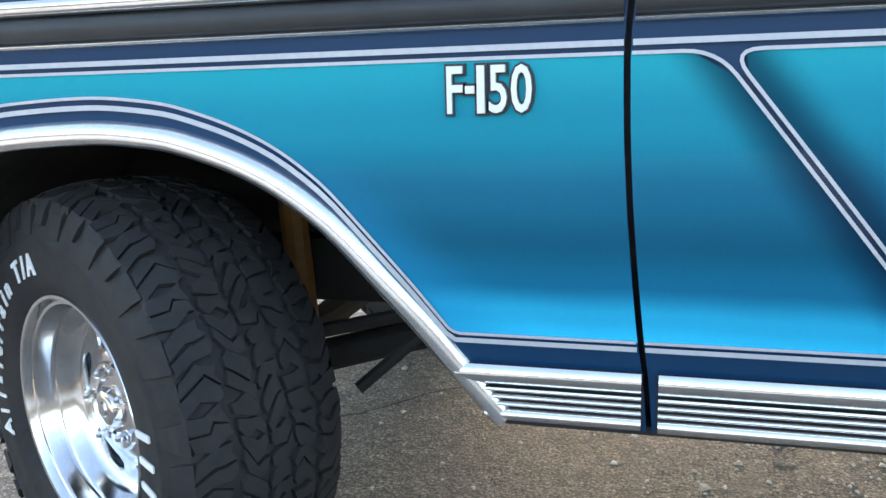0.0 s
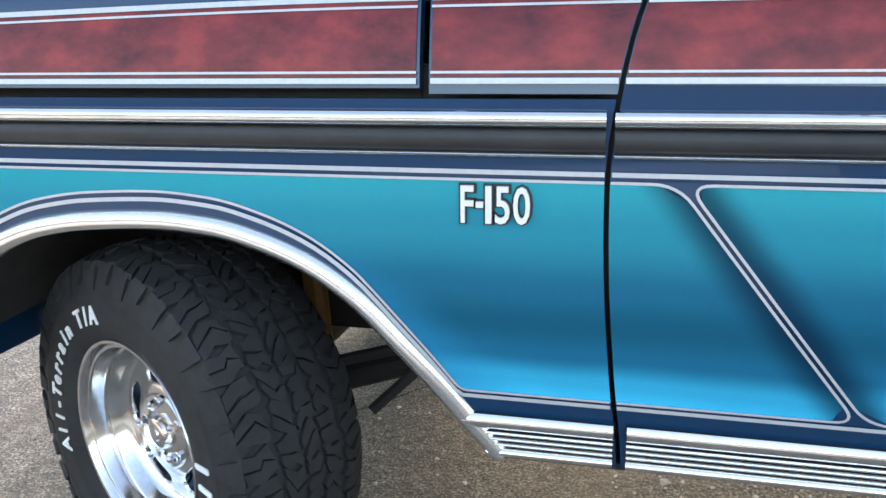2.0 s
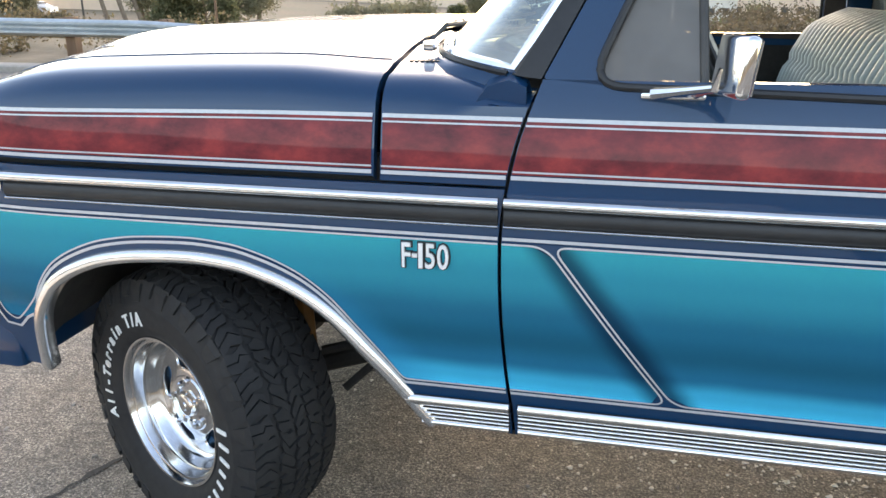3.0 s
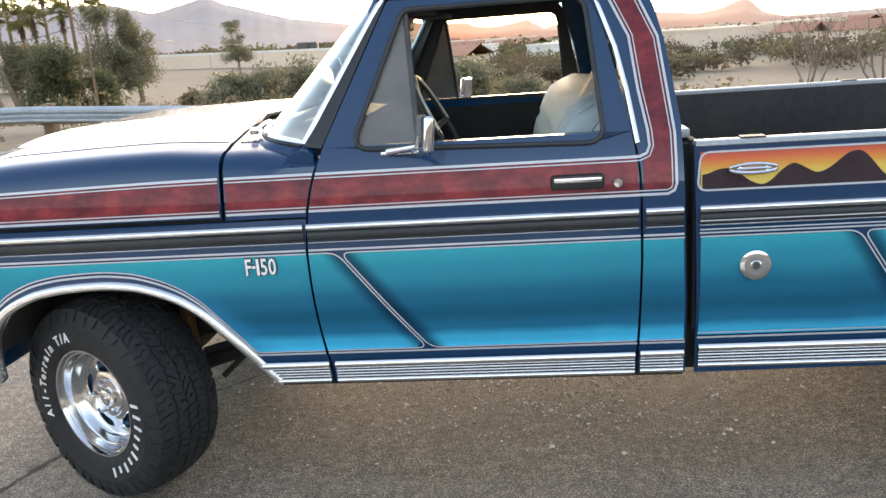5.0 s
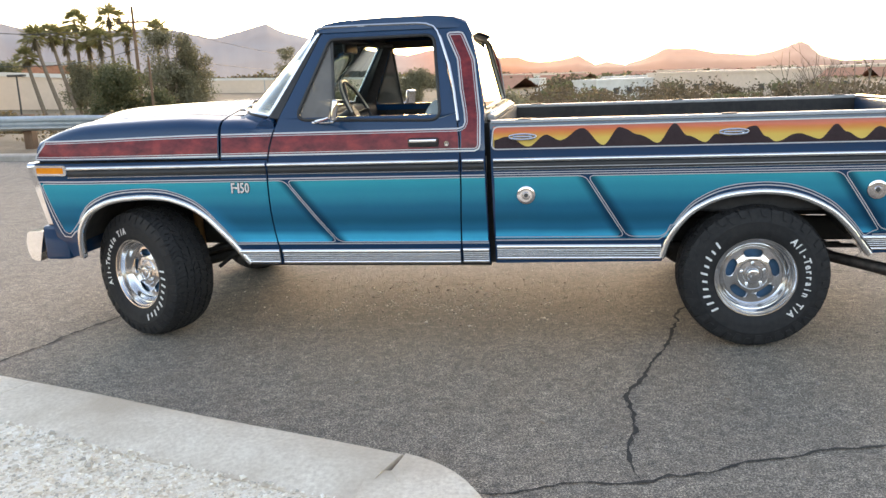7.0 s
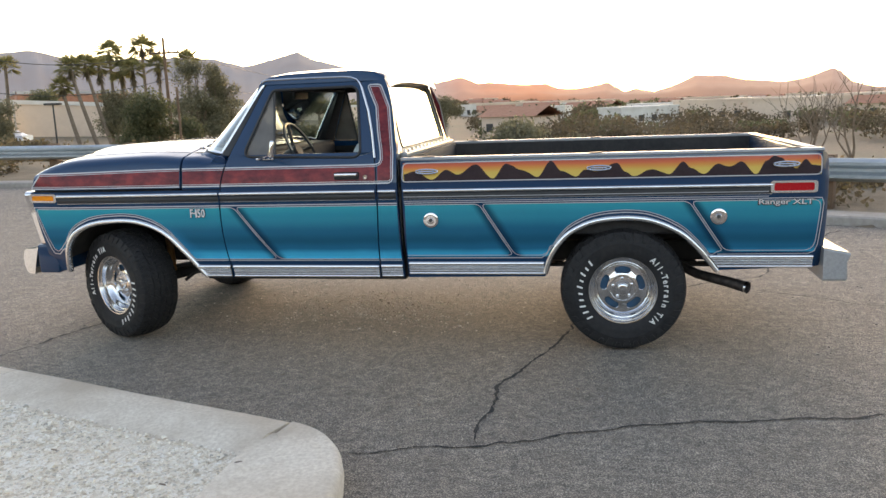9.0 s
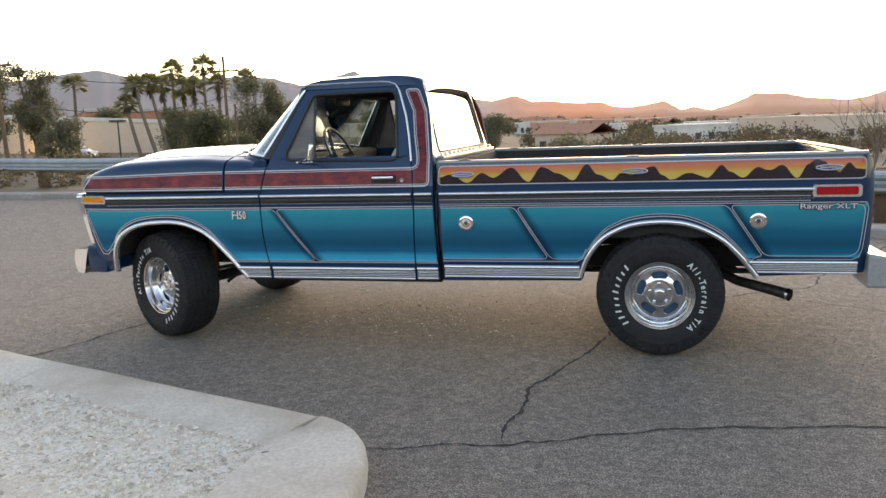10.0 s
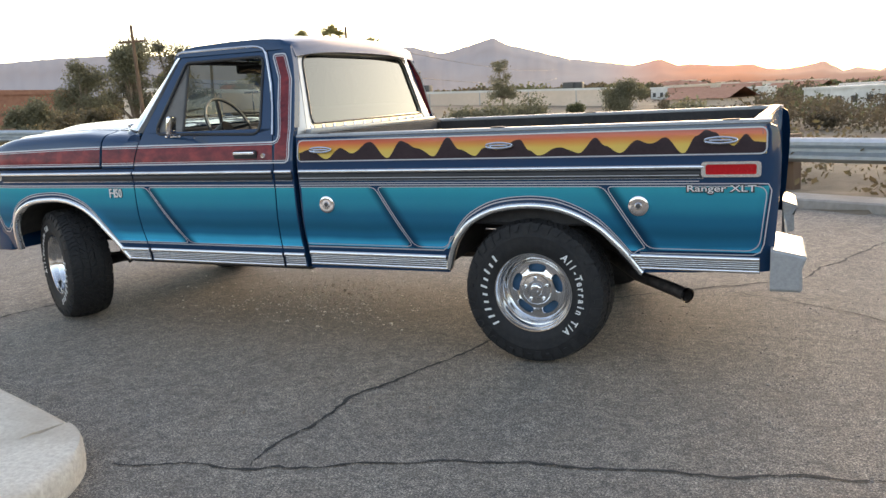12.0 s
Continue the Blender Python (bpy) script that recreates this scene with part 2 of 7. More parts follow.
def pane(name, tint, gloss=1.0, ior=1.5, sheen=(0.95, 0.97, 0.95), film=0.0):
    m = bpy.data.materials.new(name)
    m.use_nodes = True
    nt = m.node_tree
    nt.nodes.remove(nt.nodes["Principled BSDF"])
    out = nt.nodes["Material Output"]
    tr, gl, mx, fr = (nt.nodes.new("ShaderNodeBsdfTransparent"), nt.nodes.new("ShaderNodeBsdfGlossy"), nt.nodes.new("ShaderNodeMixShader"), nt.nodes.new("ShaderNodeLayerWeight"))
    tr.inputs[0].default_value = (*tint, 1)
    gl.inputs[0].default_value = (*sheen, 1)
    gl.inputs["Roughness"].default_value = 0.03
    base = ((ior - 1) / (ior + 1)) ** 2
    edge = calc(nt, 'MULTIPLY_ADD', calc(nt, 'POWER', fr.outputs["Facing"], 5.0), 1 - base, base)
    fac = calc(nt, 'MULTIPLY', edge, gloss, clamp=True)
    nt.links.new(fac, mx.inputs[0])
    nt.links.new(tr.outputs[0], mx.inputs[1])
    nt.links.new(gl.outputs[0], mx.inputs[2])
    res = mx.outputs[0]
    if film:
        df, both = nt.nodes.new("ShaderNodeBsdfDiffuse"), nt.nodes.new("ShaderNodeMixShader")
        df.inputs[0].default_value = (0.3, 0.28, 0.26, 1)
        nt.links.new(ramp(nt, noise_tex(nt, 6, 3), [(0.3, (film * 0.8,) * 3), (0.7, (film * 1.2,) * 3)]), both.inputs[0])
        nt.links.new(res, both.inputs[1])
        nt.links.new(df.outputs[0], both.inputs[2])
        res = both.outputs[0]
    nt.links.new(res, out.inputs[0])
    return m


def asphalt_mat():
    m, nt, bs = blank("worn_asphalt")
    fine = noise_tex(nt, 120, 6, 0.8)
    grain = ramp(nt, fine, [(0.36, (0.035, 0.033, 0.03)), (0.5, (0.135, 0.127, 0.119)), (0.63, (0.42, 0.4, 0.37))])
    tc = nt.nodes.new("ShaderNodeTexCoord")
    vo = nt.nodes.new("ShaderNodeTexVoronoi")
    vo.inputs["Scale"].default_value = 115
    nt.links.new(tc.outputs["Object"], vo.inputs["Vector"])
    chips = ramp(nt, vo.outputs["Distance"], [(0.12, (1, 1, 1)), (0.28, (0, 0, 0))])
    some = ramp(nt, noise_tex(nt, 33, 2), [(0.45, (0, 0, 0)), (0.58, (0.95, 0.95, 0.95))])
    col = blend(nt, calc(nt, 'MULTIPLY', chips, some), grain, (0.62, 0.57, 0.5))
    big = noise_tex(nt, 0.55, 4, 0.6)
    col = blend(nt, ramp(nt, big, [(0.35, (0, 0, 0)), (0.75, (0.6, 0.6, 0.6))]), col, blend(nt, 1.0, col, (1.35, 1.3, 1.24), "MULTIPLY"))
    mid = noise_tex(nt, 4.5, 4, 0.6)
    col = blend(nt, ramp(nt, mid, [(0.4, (0, 0, 0)), (0.75, (0.5, 0.5, 0.5))]), col, (0.13, 0.115, 0.1))
    for sc, lo_, hi_ in ((30, 0.7, 1.32), (11, 0.82, 1.18)):
        sp_ = noise_tex(nt, sc, 3, 0.7)
        col = blend(nt, 1.0, col, ramp(nt, sp_, [(0.36, (lo_,) * 3), (0.64, (hi_, hi_, hi_ * 0.98))]), "MULTIPLY")
    col = blend(nt, 1.0, col, (1.19, 1.08, 0.99), "MULTIPLY")
    nt.links.new(col, bs.inputs["Base Color"])
    bs.inputs["Roughness"].default_value = 0.82
    bumped(nt, bs, calc(nt, 'ADD', fine, calc(nt, 'MULTIPLY', vo.outputs["Distance"], -0.7)), 0.75, 0.006)
    return m


def gravel_mat():
    m, nt, bs = blank("decomposed_granite")
    tc = nt.nodes.new("ShaderNodeTexCoord")
    vo = nt.nodes.new("ShaderNodeTexVoronoi")
    vo.inputs["Scale"].default_value = 70
    nt.links.new(tc.outputs["Object"], vo.inputs["Vector"])
    c = ramp(nt, vo.outputs["Color"], [(0.1, (0.55, 0.45, 0.34)), (0.45, (0.84, 0.73, 0.59)), (0.9, (0.93, 0.87, 0.77))])
    dust = ramp(nt, noise_tex(nt, 2.2, 5, 0.6), [(0.5, (0, 0, 0)), (0.66, (0.85, 0.85, 0.85))])
    c = blend(nt, dust, c, ramp(nt, noise_tex(nt, 40, 4), [(0.3, (0.7, 0.58, 0.45)), (0.7, (0.84, 0.72, 0.58))]))
    spots = ramp(nt, noise_tex(nt, 5.5, 3), [(0.68, (0, 0, 0)), (0.8, (0.35, 0.35, 0.35))])
    c = blend(nt, spots, c, (0.4, 0.3, 0.2))
    nt.links.new(c, bs.inputs["Base Color"])
    bs.inputs["Roughness"].default_value = 0.92
    bumped(nt, bs, vo.outputs["Distance"], 0.6, 0.008)
    return m


def leafy(name, cols, rough=0.7, through=0.45):
    """Thin foliage that lets light through, with its own tone for every leaf clump."""
    m, nt, bs = blank(name)
    g = nt.nodes.new("ShaderNodeNewGeometry")
    col = ramp(nt, g.outputs["Random Per Island"], [(i / (len(cols) - 1), c) for i, c in enumerate(cols)])
    big = noise_tex(nt, 0.03, 3)
    col = blend(nt, ramp(nt, big, [(0.4, (0, 0, 0)), (0.65, (0.5, 0.5, 0.5))]), col, cols[-1])
    nt.links.new(col, bs.inputs["Base Color"])
    bs.inputs["Roughness"].default_value = rough
    tl = nt.nodes.new("ShaderNodeBsdfTranslucent")
    mx = nt.nodes.new("ShaderNodeMixShader")
    nt.links.new(col, tl.inputs[0])
    mx.inputs[0].default_value = through
    nt.links.new(bs.outputs[0], mx.inputs[1])
    nt.links.new(tl.outputs[0], mx.inputs[2])
    nt.links.new(mx.outputs[0], nt.nodes["Material Output"].inputs[0])
    return m


def ridge_mat():
    """Far ranges: cool grey-mauve haze, and a warm glow where the sun has just gone down, both painted as emission."""
    m, nt, bs = blank("hazy_mountain")
    tc = nt.nodes.new("ShaderNodeTexCoord")
    sp = nt.nodes.new("ShaderNodeSeparateXYZ")
    nt.links.new(tc.outputs["Object"], sp.inputs[0])
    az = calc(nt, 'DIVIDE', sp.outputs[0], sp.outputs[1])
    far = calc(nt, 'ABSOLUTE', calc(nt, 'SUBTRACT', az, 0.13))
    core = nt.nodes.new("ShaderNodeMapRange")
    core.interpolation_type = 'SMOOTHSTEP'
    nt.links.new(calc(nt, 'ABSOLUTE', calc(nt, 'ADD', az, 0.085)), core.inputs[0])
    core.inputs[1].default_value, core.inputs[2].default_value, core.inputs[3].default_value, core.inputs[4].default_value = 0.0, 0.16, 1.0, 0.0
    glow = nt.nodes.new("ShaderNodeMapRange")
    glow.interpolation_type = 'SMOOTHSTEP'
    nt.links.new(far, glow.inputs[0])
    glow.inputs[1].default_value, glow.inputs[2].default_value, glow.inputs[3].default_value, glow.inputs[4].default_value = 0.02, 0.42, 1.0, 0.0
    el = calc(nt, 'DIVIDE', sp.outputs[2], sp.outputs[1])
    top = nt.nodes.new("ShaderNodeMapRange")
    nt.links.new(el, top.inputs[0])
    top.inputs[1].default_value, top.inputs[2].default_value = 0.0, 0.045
    # haze and afterglow colours, emitted by the slopes themselves
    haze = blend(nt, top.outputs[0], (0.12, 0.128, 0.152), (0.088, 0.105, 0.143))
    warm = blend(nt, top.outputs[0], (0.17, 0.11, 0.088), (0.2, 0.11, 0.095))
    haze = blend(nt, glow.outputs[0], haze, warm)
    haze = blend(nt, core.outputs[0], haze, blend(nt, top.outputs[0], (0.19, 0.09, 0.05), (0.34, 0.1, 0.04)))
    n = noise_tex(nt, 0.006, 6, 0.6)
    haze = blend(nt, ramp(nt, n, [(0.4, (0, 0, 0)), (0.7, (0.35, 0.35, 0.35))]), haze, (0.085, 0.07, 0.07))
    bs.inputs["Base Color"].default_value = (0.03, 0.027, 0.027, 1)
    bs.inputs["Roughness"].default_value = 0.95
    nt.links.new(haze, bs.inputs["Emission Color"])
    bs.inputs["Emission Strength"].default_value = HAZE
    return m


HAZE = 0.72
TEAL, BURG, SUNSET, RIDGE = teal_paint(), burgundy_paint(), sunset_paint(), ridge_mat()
ASPHALT, GRAVEL = asphalt_mat(), gravel_mat()
DIRT = surf("dry_desert_soil", (0.15, 0.11, 0.072), (0.24, 0.18, 0.122), 3, 0.95, bump=0.4, bscale=14, big=(0.06, (0.14, 0.13, 0.08), 0.7), dist=0.03)
PEBBLE = leafy("granite_pebbles", [(0.2, 0.16, 0.12), (0.7, 0.59, 0.47), (0.82, 0.73, 0.61), (0.88, 0.81, 0.71)], 0.9, 0.0)
CRACK = surf("crack_filler", (0.022, 0.02, 0.018), (0.055, 0.05, 0.045), 60, 0.9)
SCREEN = pane("windscreen_glass", (0.74, 0.85, 0.79), 7.0, sheen=(0.93, 0.98, 0.94))
VENTGLASS = pane("tinted_vent_glass", (0.09, 0.085, 0.08), 1.6, sheen=(0.9, 0.84, 0.78), film=0.45)
REARGLASS = pane("mirrored_rear_glass", (0.04, 0.036, 0.03), 2.5, sheen=(0.95, 0.92, 0.8))
LEAF_PALM = leafy("palm_fronds", [(0.15, 0.155, 0.055), (0.24, 0.225, 0.085), (0.36, 0.29, 0.13)])
LEAF_TREE = leafy("dusty_tree_leaves", [(0.13, 0.125, 0.075), (0.19, 0.175, 0.105), (0.27, 0.24, 0.15)])
LEAF_GREEN = leafy("green_shrub_leaves", [(0.075, 0.085, 0.04), (0.12, 0.125, 0.06), (0.18, 0.17, 0.09)])
LEAF_DRY = leafy("dry_brush", [(0.13, 0.095, 0.055), (0.2, 0.15, 0.09), (0.14, 0.12, 0.062)])
LEAF_FAR = leafy("valley_trees", [(0.07, 0.056, 0.032), (0.115, 0.088, 0.052), (0.165, 0.125, 0.08)])

# ---- building helpers ----


def mesh_ob(name, bm, material, smooth=35):
    me = bpy.data.meshes.new(name)
    bmesh.ops.recalc_face_normals(bm, faces=bm.faces)
    bm.to_mesh(me)
    bm.free()
    me.materials.append(material)
    if smooth:
        me.polygons.foreach_set("use_smooth", [True] * len(me.polygons))
        me.set_sharp_from_angle(angle=radians(smooth))
    return new(name, me)


def part(name, bm, material, parent, label="", smooth=35):
    ob = mesh_ob(name, bm, material, smooth)
    ob.parent = parent
    return tagged(ob, label)


def arrays_ob(name, verts, faces, material, smooth=False):
    me = bpy.data.meshes.new(name)
    me.from_pydata([tuple(v) for v in verts], [], [tuple(int(i) for i in f) for f in faces])
    me.materials.append(material)
    if smooth:
        me.polygons.foreach_set("use_smooth", [True] * len(me.polygons))
    return new(name, me)


def thing(name, label, category, at=(0, 0, 0), group="", kind=""):
    ob = new(name)
    ob.location = at
    return tagged(ob, label, category, group, kind)


def mirrored(ob, parent):
    """The same part on the truck's other flank."""
    c = ob.copy()
    scene.collection.objects.link(c)
    c.parent = parent
    c.location = (ob.location.x, 2.0 - ob.location.y, ob.location.z)
    c.scale = (1, -1, 1)
    return c


def box(bm, lo, hi, bevel=0.0, seg=2):
    vs = [bm.verts.new((x, y, z)) for x in (lo[0], hi[0]) for y in (lo[1], hi[1]) for z in (lo[2], hi[2])]
    fs = [bm.faces.new([vs[i] for i in q]) for q in ((0, 1, 3, 2), (4, 6, 7, 5), (0, 4, 5, 1), (2, 3, 7, 6), (0, 2, 6, 4), (1, 5, 7, 3))]
    if bevel:
        es = list({e for f in fs for e in f.edges})
        bmesh.ops.bevel(bm, geom=es, offset=bevel, segments=seg, affect='EDGES', profile=0.5)
    return bm


def grid(bm, pts, closed_u=False, closed_v=False):
    """Faces over a table of points."""
    rows = [[bm.verts.new(p) for p in r] for r in pts]
    nu, nv = len(rows), len(rows[0])
    for i in range(nu if closed_u else nu - 1):
        for j in range(nv if closed_v else nv - 1):
            bm.faces.new((rows[i][j], rows[(i + 1) % nu][j], rows[(i + 1) % nu][(j + 1) % nv], rows[i][(j + 1) % nv]))
    return rows


def cap(bm, loop):
    bm.faces.new(loop)


def tube(bm, path, r, seg=8, closed=False, caps=True):
    path = [Vector(p) for p in path]
    n = len(path)
    rings = []
    up = Vector((0, 0, 1))
    run = path[-1] - path[0]
    if not closed and abs(run.z) > 0.75 * run.length:
        up = Vector((0, 1, 0))
    for i, p in enumerate(path):
        a = path[(i - 1) % n] if (closed or i > 0) else p
        b = path[(i + 1) % n] if (closed or i < n - 1) else p
        t = (b - a).normalized()
        s = t.cross(up)
        if s.length < 0.05:
            s = t.cross(Vector((1, 0, 0)))
        s.normalize()
        u = s.cross(t)
        rad = r[i] if isinstance(r, (list, tuple)) else r
        rings.append([p + rad * (math.cos(k * 2 * math.pi / seg) * s + math.sin(k * 2 * math.pi / seg) * u) for k in range(seg)])
    rows = grid(bm, rings, closed_u=closed, closed_v=True)
    if caps and not closed:
        cap(bm, rows[0])
        cap(bm, rows[-1])
    return bm


def extrude_x(bm, prof, x0, x1, skew=0.0):
    """A closed section (y, z) drawn out along the truck."""
    a = [bm.verts.new((x0 + skew * (z - prof[0][1]), y, z)) for y, z in prof]
    b = [bm.verts.new((x1, y, z)) for y, z in prof]
    n = len(prof)
    for i in range(n):
        bm.faces.new((a[i], b[i], b[(i + 1) % n], a[(i + 1) % n]))
    cap(bm, a)
    cap(bm, b)
    return bm


def lathe(bm, prof, seg=48, full=True):
    """Turned shape about the y axis from (radius, y) pairs."""
    pts = [[(r * math.cos(2 * math.pi * k / seg), y, r * math.sin(2 * math.pi * k / seg)) for r, y in prof] for k in range(seg)]
    grid(bm, pts, closed_u=True)
    return bm


def rounded(corners, radius, k=5):
    """A closed outline with rounded corners; radius may differ by corner."""
    out, n = [], len(corners)
    for i in range(n):
        p, a, b = Vector(corners[i]), Vector(corners[i - 1]), Vector(corners[(i + 1) % n])
        r = radius[i] if isinstance(radius, (list, tuple)) else radius
        da, db = (a - p), (b - p)
        r = min(r, da.length * 0.48, db.length * 0.48)
        s, e = p + da.normalized() * r, p + db.normalized() * r
        for j in range(k + 1):
            t = j / k
            out.append((1 - t) ** 2 * s + 2 * t * (1 - t) * p + t * t * e)
    return [(v.x, v.y) for v in out]


def ss(v, a, b):
    t = min(1.0, max(0.0, (v - a) / (b - a)))
    return t * t * (3 - 2 * t)


def lerp(v, xs, ys):
    return float(np.interp(v, xs, ys))


# ---- the truck's flank ----
PZ = (0.40, 0.46, 0.52, 0.57, 0.62, 0.68, 0.76, 0.85, 0.93, 1.03, 1.07, 1.12, 1.18, 1.25)
PY = (0.07, 0.058, 0.046, 0.034, 0.022, 0.011, 0.002, 0.0, 0.0, 0.0, 0.004, 0.012, 0.026, 0.05)
BY = (0.055, 0.05, 0.042, 0.034, 0.02, 0.009, 0.002, 0.0, 0.0, 0.0, 0.002, 0.006, 0.012, 0.02)


def smooth_fit(v, xs, ys):
    """A smooth curve through the points that never overshoots them."""
    n = len(xs)
    if v <= xs[0]:
        return ys[0]
    if v >= xs[-1]:
        return ys[-1]
    h = [xs[i + 1] - xs[i] for i in range(n - 1)]
    d = [(ys[i + 1] - ys[i]) / h[i] for i in range(n - 1)]
    m = [d[0]] + [0.0 if d[i - 1] * d[i] <= 0 else 2 * d[i - 1] * d[i] / (d[i - 1] + d[i]) for i in range(1, n - 1)] + [d[-1]]
    i = max(k for k in range(n - 1) if xs[k] <= v)
    t = (v - xs[i]) / h[i]
    return (2 * t ** 3 - 3 * t * t + 1) * ys[i] + (t ** 3 - 2 * t * t + t) * h[i] * m[i] + (3 * t * t - 2 * t ** 3) * ys[i + 1] + (t ** 3 - t * t) * h[i] * m[i + 1]


FZ = np.linspace(PZ[0], PZ[-1], 171)
FY = [smooth_fit(z, PZ, PY) for z in FZ]
FB = [smooth_fit(z, PZ, BY) for z in FZ]


def flank(x, z):
    """How far inward the outer skin lies."""
    y = lerp(z, FZ, FY)
    if x > 1.99:
        y = lerp(z, FZ, FB) + 0.09 * max(0.0, (x - 4.42) / 0.1) ** 2.2
    if x < -0.2:
        y += 0.05 * ((-0.2 - x) / 0.42) ** 2
    return y


def pillar(x, z):
    """The greenhouse leans in above the belt."""
    return 0.05 + (z - 1.25) * 0.37


def arch_front(x):
    return smooth_fit(x, (-0.386, -0.382, -0.37, -0.355, -0.32, -0.28, -0.21, -0.13, -0.03, 0.09, 0.19, 0.265, 0.345, 0.42, 0.49, 0.537, 0.588, 0.628, 0.64), (0.49, 0.53, 0.588, 0.64, 0.702, 0.748, 0.79, 0.818, 0.833, 0.838, 0.83, 0.811, 0.778, 0.725, 0.646, 0.588, 0.517, 0.466, 0.45))


def arch_rear(x):
    return smooth_fit(x, (2.895, 2.922, 2.984, 3.053, 3.187, 3.29, 3.374, 3.47, 3.556, 3.693, 3.797, 3.85, 3.9), (0.482, 0.568, 0.674, 0.742, 0.803, 0.82, 0.824, 0.817, 0.795, 0.727, 0.628, 0.562, 0.498))


def door_front(z):
    return smooth_fit(z, (0.44, 0.51, 0.58, 0.68, 0.76, 0.85, 0.92, 0.97, 1.04, 1.115, 1.183, 1.27), (0.833, 0.828, 0.82, 0.811, 0.805, 0.801, 0.8, 0.803, 0.812, 0.826, 0.846, 0.876))


def door_rear(z):
    return lerp(z, (0.44, 0.55, 0.86, 1.03, 1.13, 1.25), (1.845, 1.847, 1.857, 1.857, 1.855, 1.838))


def cab_rear(z):
    return lerp(z, (0.44, 0.86, 1.25), (2.0, 1.99, 1.983))


def skin(bm, nx, nz, xl, xr, lo, hi, depth=0.018, lift=0.0, yf=flank, xs=None):
    """A body panel between two edges xl(z), xr(z) and two edges lo(x), hi(x), with folded-in rims."""
    out, inn = [], []
    for i in range(nx + 1):
        u = i / nx if xs is None else xs[i]
        ro, ri = [], []
        zmid = 0.7
        x = xl(zmid) + (xr(zmid) - xl(zmid)) * u
        xb = x
        for _ in range(12):
            zl = lo(xb)
            xb = 0.5 * xb + 0.5 * (xl(zl) + (xr(zl) - xl(zl)) * u)
        for j in range(nz + 1):
            z = lo(xb) + (hi(x) - lo(xb)) * j / nz
            xx = xl(z) + (xr(z) - xl(z)) * u
            y = yf(xx, z) - lift
            ro.append((xx, y, z))
            ri.append((xx, y + depth, z))
        out.append(ro)
        inn.append(ri)
    a = grid(bm, out)
    if depth:
        b = grid(bm, inn)
        for i in range(nx):
            bm.faces.new((a[i][0], a[i + 1][0], b[i + 1][0], b[i][0]))
            bm.faces.new((a[i][nz], b[i][nz], b[i + 1][nz], a[i + 1][nz]))
        for j in range(nz):
            bm.faces.new((a[0][j], b[0][j], b[0][j + 1], a[0][j + 1]))
            bm.faces.new((a[nx][j], a[nx][j + 1], b[nx][j + 1], b[nx][j]))
    return bm


def stripe(bm, pts, width, lift=0.004, closed=False, yf=flank, thick=0.0015):
    """A thin painted line that follows the panel."""
    pts = [Vector(p) for p in pts]
    n = len(pts)
    fine = []
    for i in range(n if closed else n - 1):
        a, b = pts[i], pts[(i + 1) % n]
        m = max(1, int((b - a).length / 0.05))
        fine += [a + (b - a) * (k / m) for k in range(m)]
    if not closed:
        fine.append(pts[-1])
    n = len(fine)
    rows = []
    for i, p in enumerate(fine):
        a = fine[i - 1] if (closed or i) else p
        b = fine[(i + 1) % n] if (closed or i < n - 1) else p
        t = (b - a).normalized()
        s = Vector((-t.y, t.x)) * width / 2
        q, r = p + s, p - s
        rows.append([(q.x, yf(q.x, q.y) - lift, q.y), (r.x, yf(r.x, r.y) - lift, r.y)])
    grid(bm, rows, closed_u=closed)
    return bm


def ring_panel(bm, outer, inner, yf, depth=0.03):
    """A pierced panel: two outlines with the same count of points, given thickness."""
    loops = []
    for pts, off in ((outer, 0), (inner, 0), (inner, depth), (outer, depth)):
        loops.append([(x, yf(x, z) + off, z) for x, z in pts])
    grid(bm, loops, closed_u=True, closed_v=True)
    return bm


truck = thing("pickup_truck", "blue custom 1970s long-bed pickup truck with sunset mural", "truck")

# front fender, cowl side, door, cab corner, bed side
fender_lo = lambda x: arch_front(x) if -0.386 < x < 0.64 else (0.49 if x < 0 else 0.445)
fender_l = lambda z: lerp(z, (0.48, 0.66, 0.72, 1.03), (-0.52, -0.53, -0.54, -0.61))
fender_r = lambda z: door_front(z) - 0.0035
us = sorted(set([i / 60 for i in range(61)] + [(v + 0.54) / 1.348 for v in (-0.388, -0.386, -0.384, -0.378, -0.37, -0.36, -0.34, 0.6, 0.636, 0.641)]))
bm = skin(bmesh.new(), len(us) - 1, 30, fender_l, fender_r, fender_lo, lambda x: 1.035, xs=us)
fender = part("front_fender", bm, NAVY, truck, "navy front fender with teal airbrushed panel")
door = part("door", skin(bmesh.new(), 24, 30, lambda z: door_front(z) + 0.0035, lambda z: door_rear(z) - 0.0035, lambda x: 0.445, lambda x: lerp(x, (0.8, 1.0, 1.74, 1.85), (1.25, 1.246, 1.225, 1.25)), depth=0.05), NAVY, truck, "closed navy and teal driver's door")
corner = part("cab_corner", skin(bmesh.new(), 8, 30, lambda z: door_rear(z) + 0.0035, cab_rear, lambda x: 0.452, lambda x: 1.25, depth=0.04), NAVY, truck)
bed_lo = lambda x: arch_rear(x) if 2.895 < x < 3.9 else lerp(x, (2.0, 2.9, 3.9, 4.5), (0.45, 0.46, 0.5, 0.53))
us = sorted(set([i / 90 for i in range(91)] + [(v - 2.02) / 2.484 for v in (2.892, 2.896, 2.9, 2.905, 2.92, 2.95, 3.88, 3.898, 3.902, 4.44, 4.46, 4.475, 4.49)]))
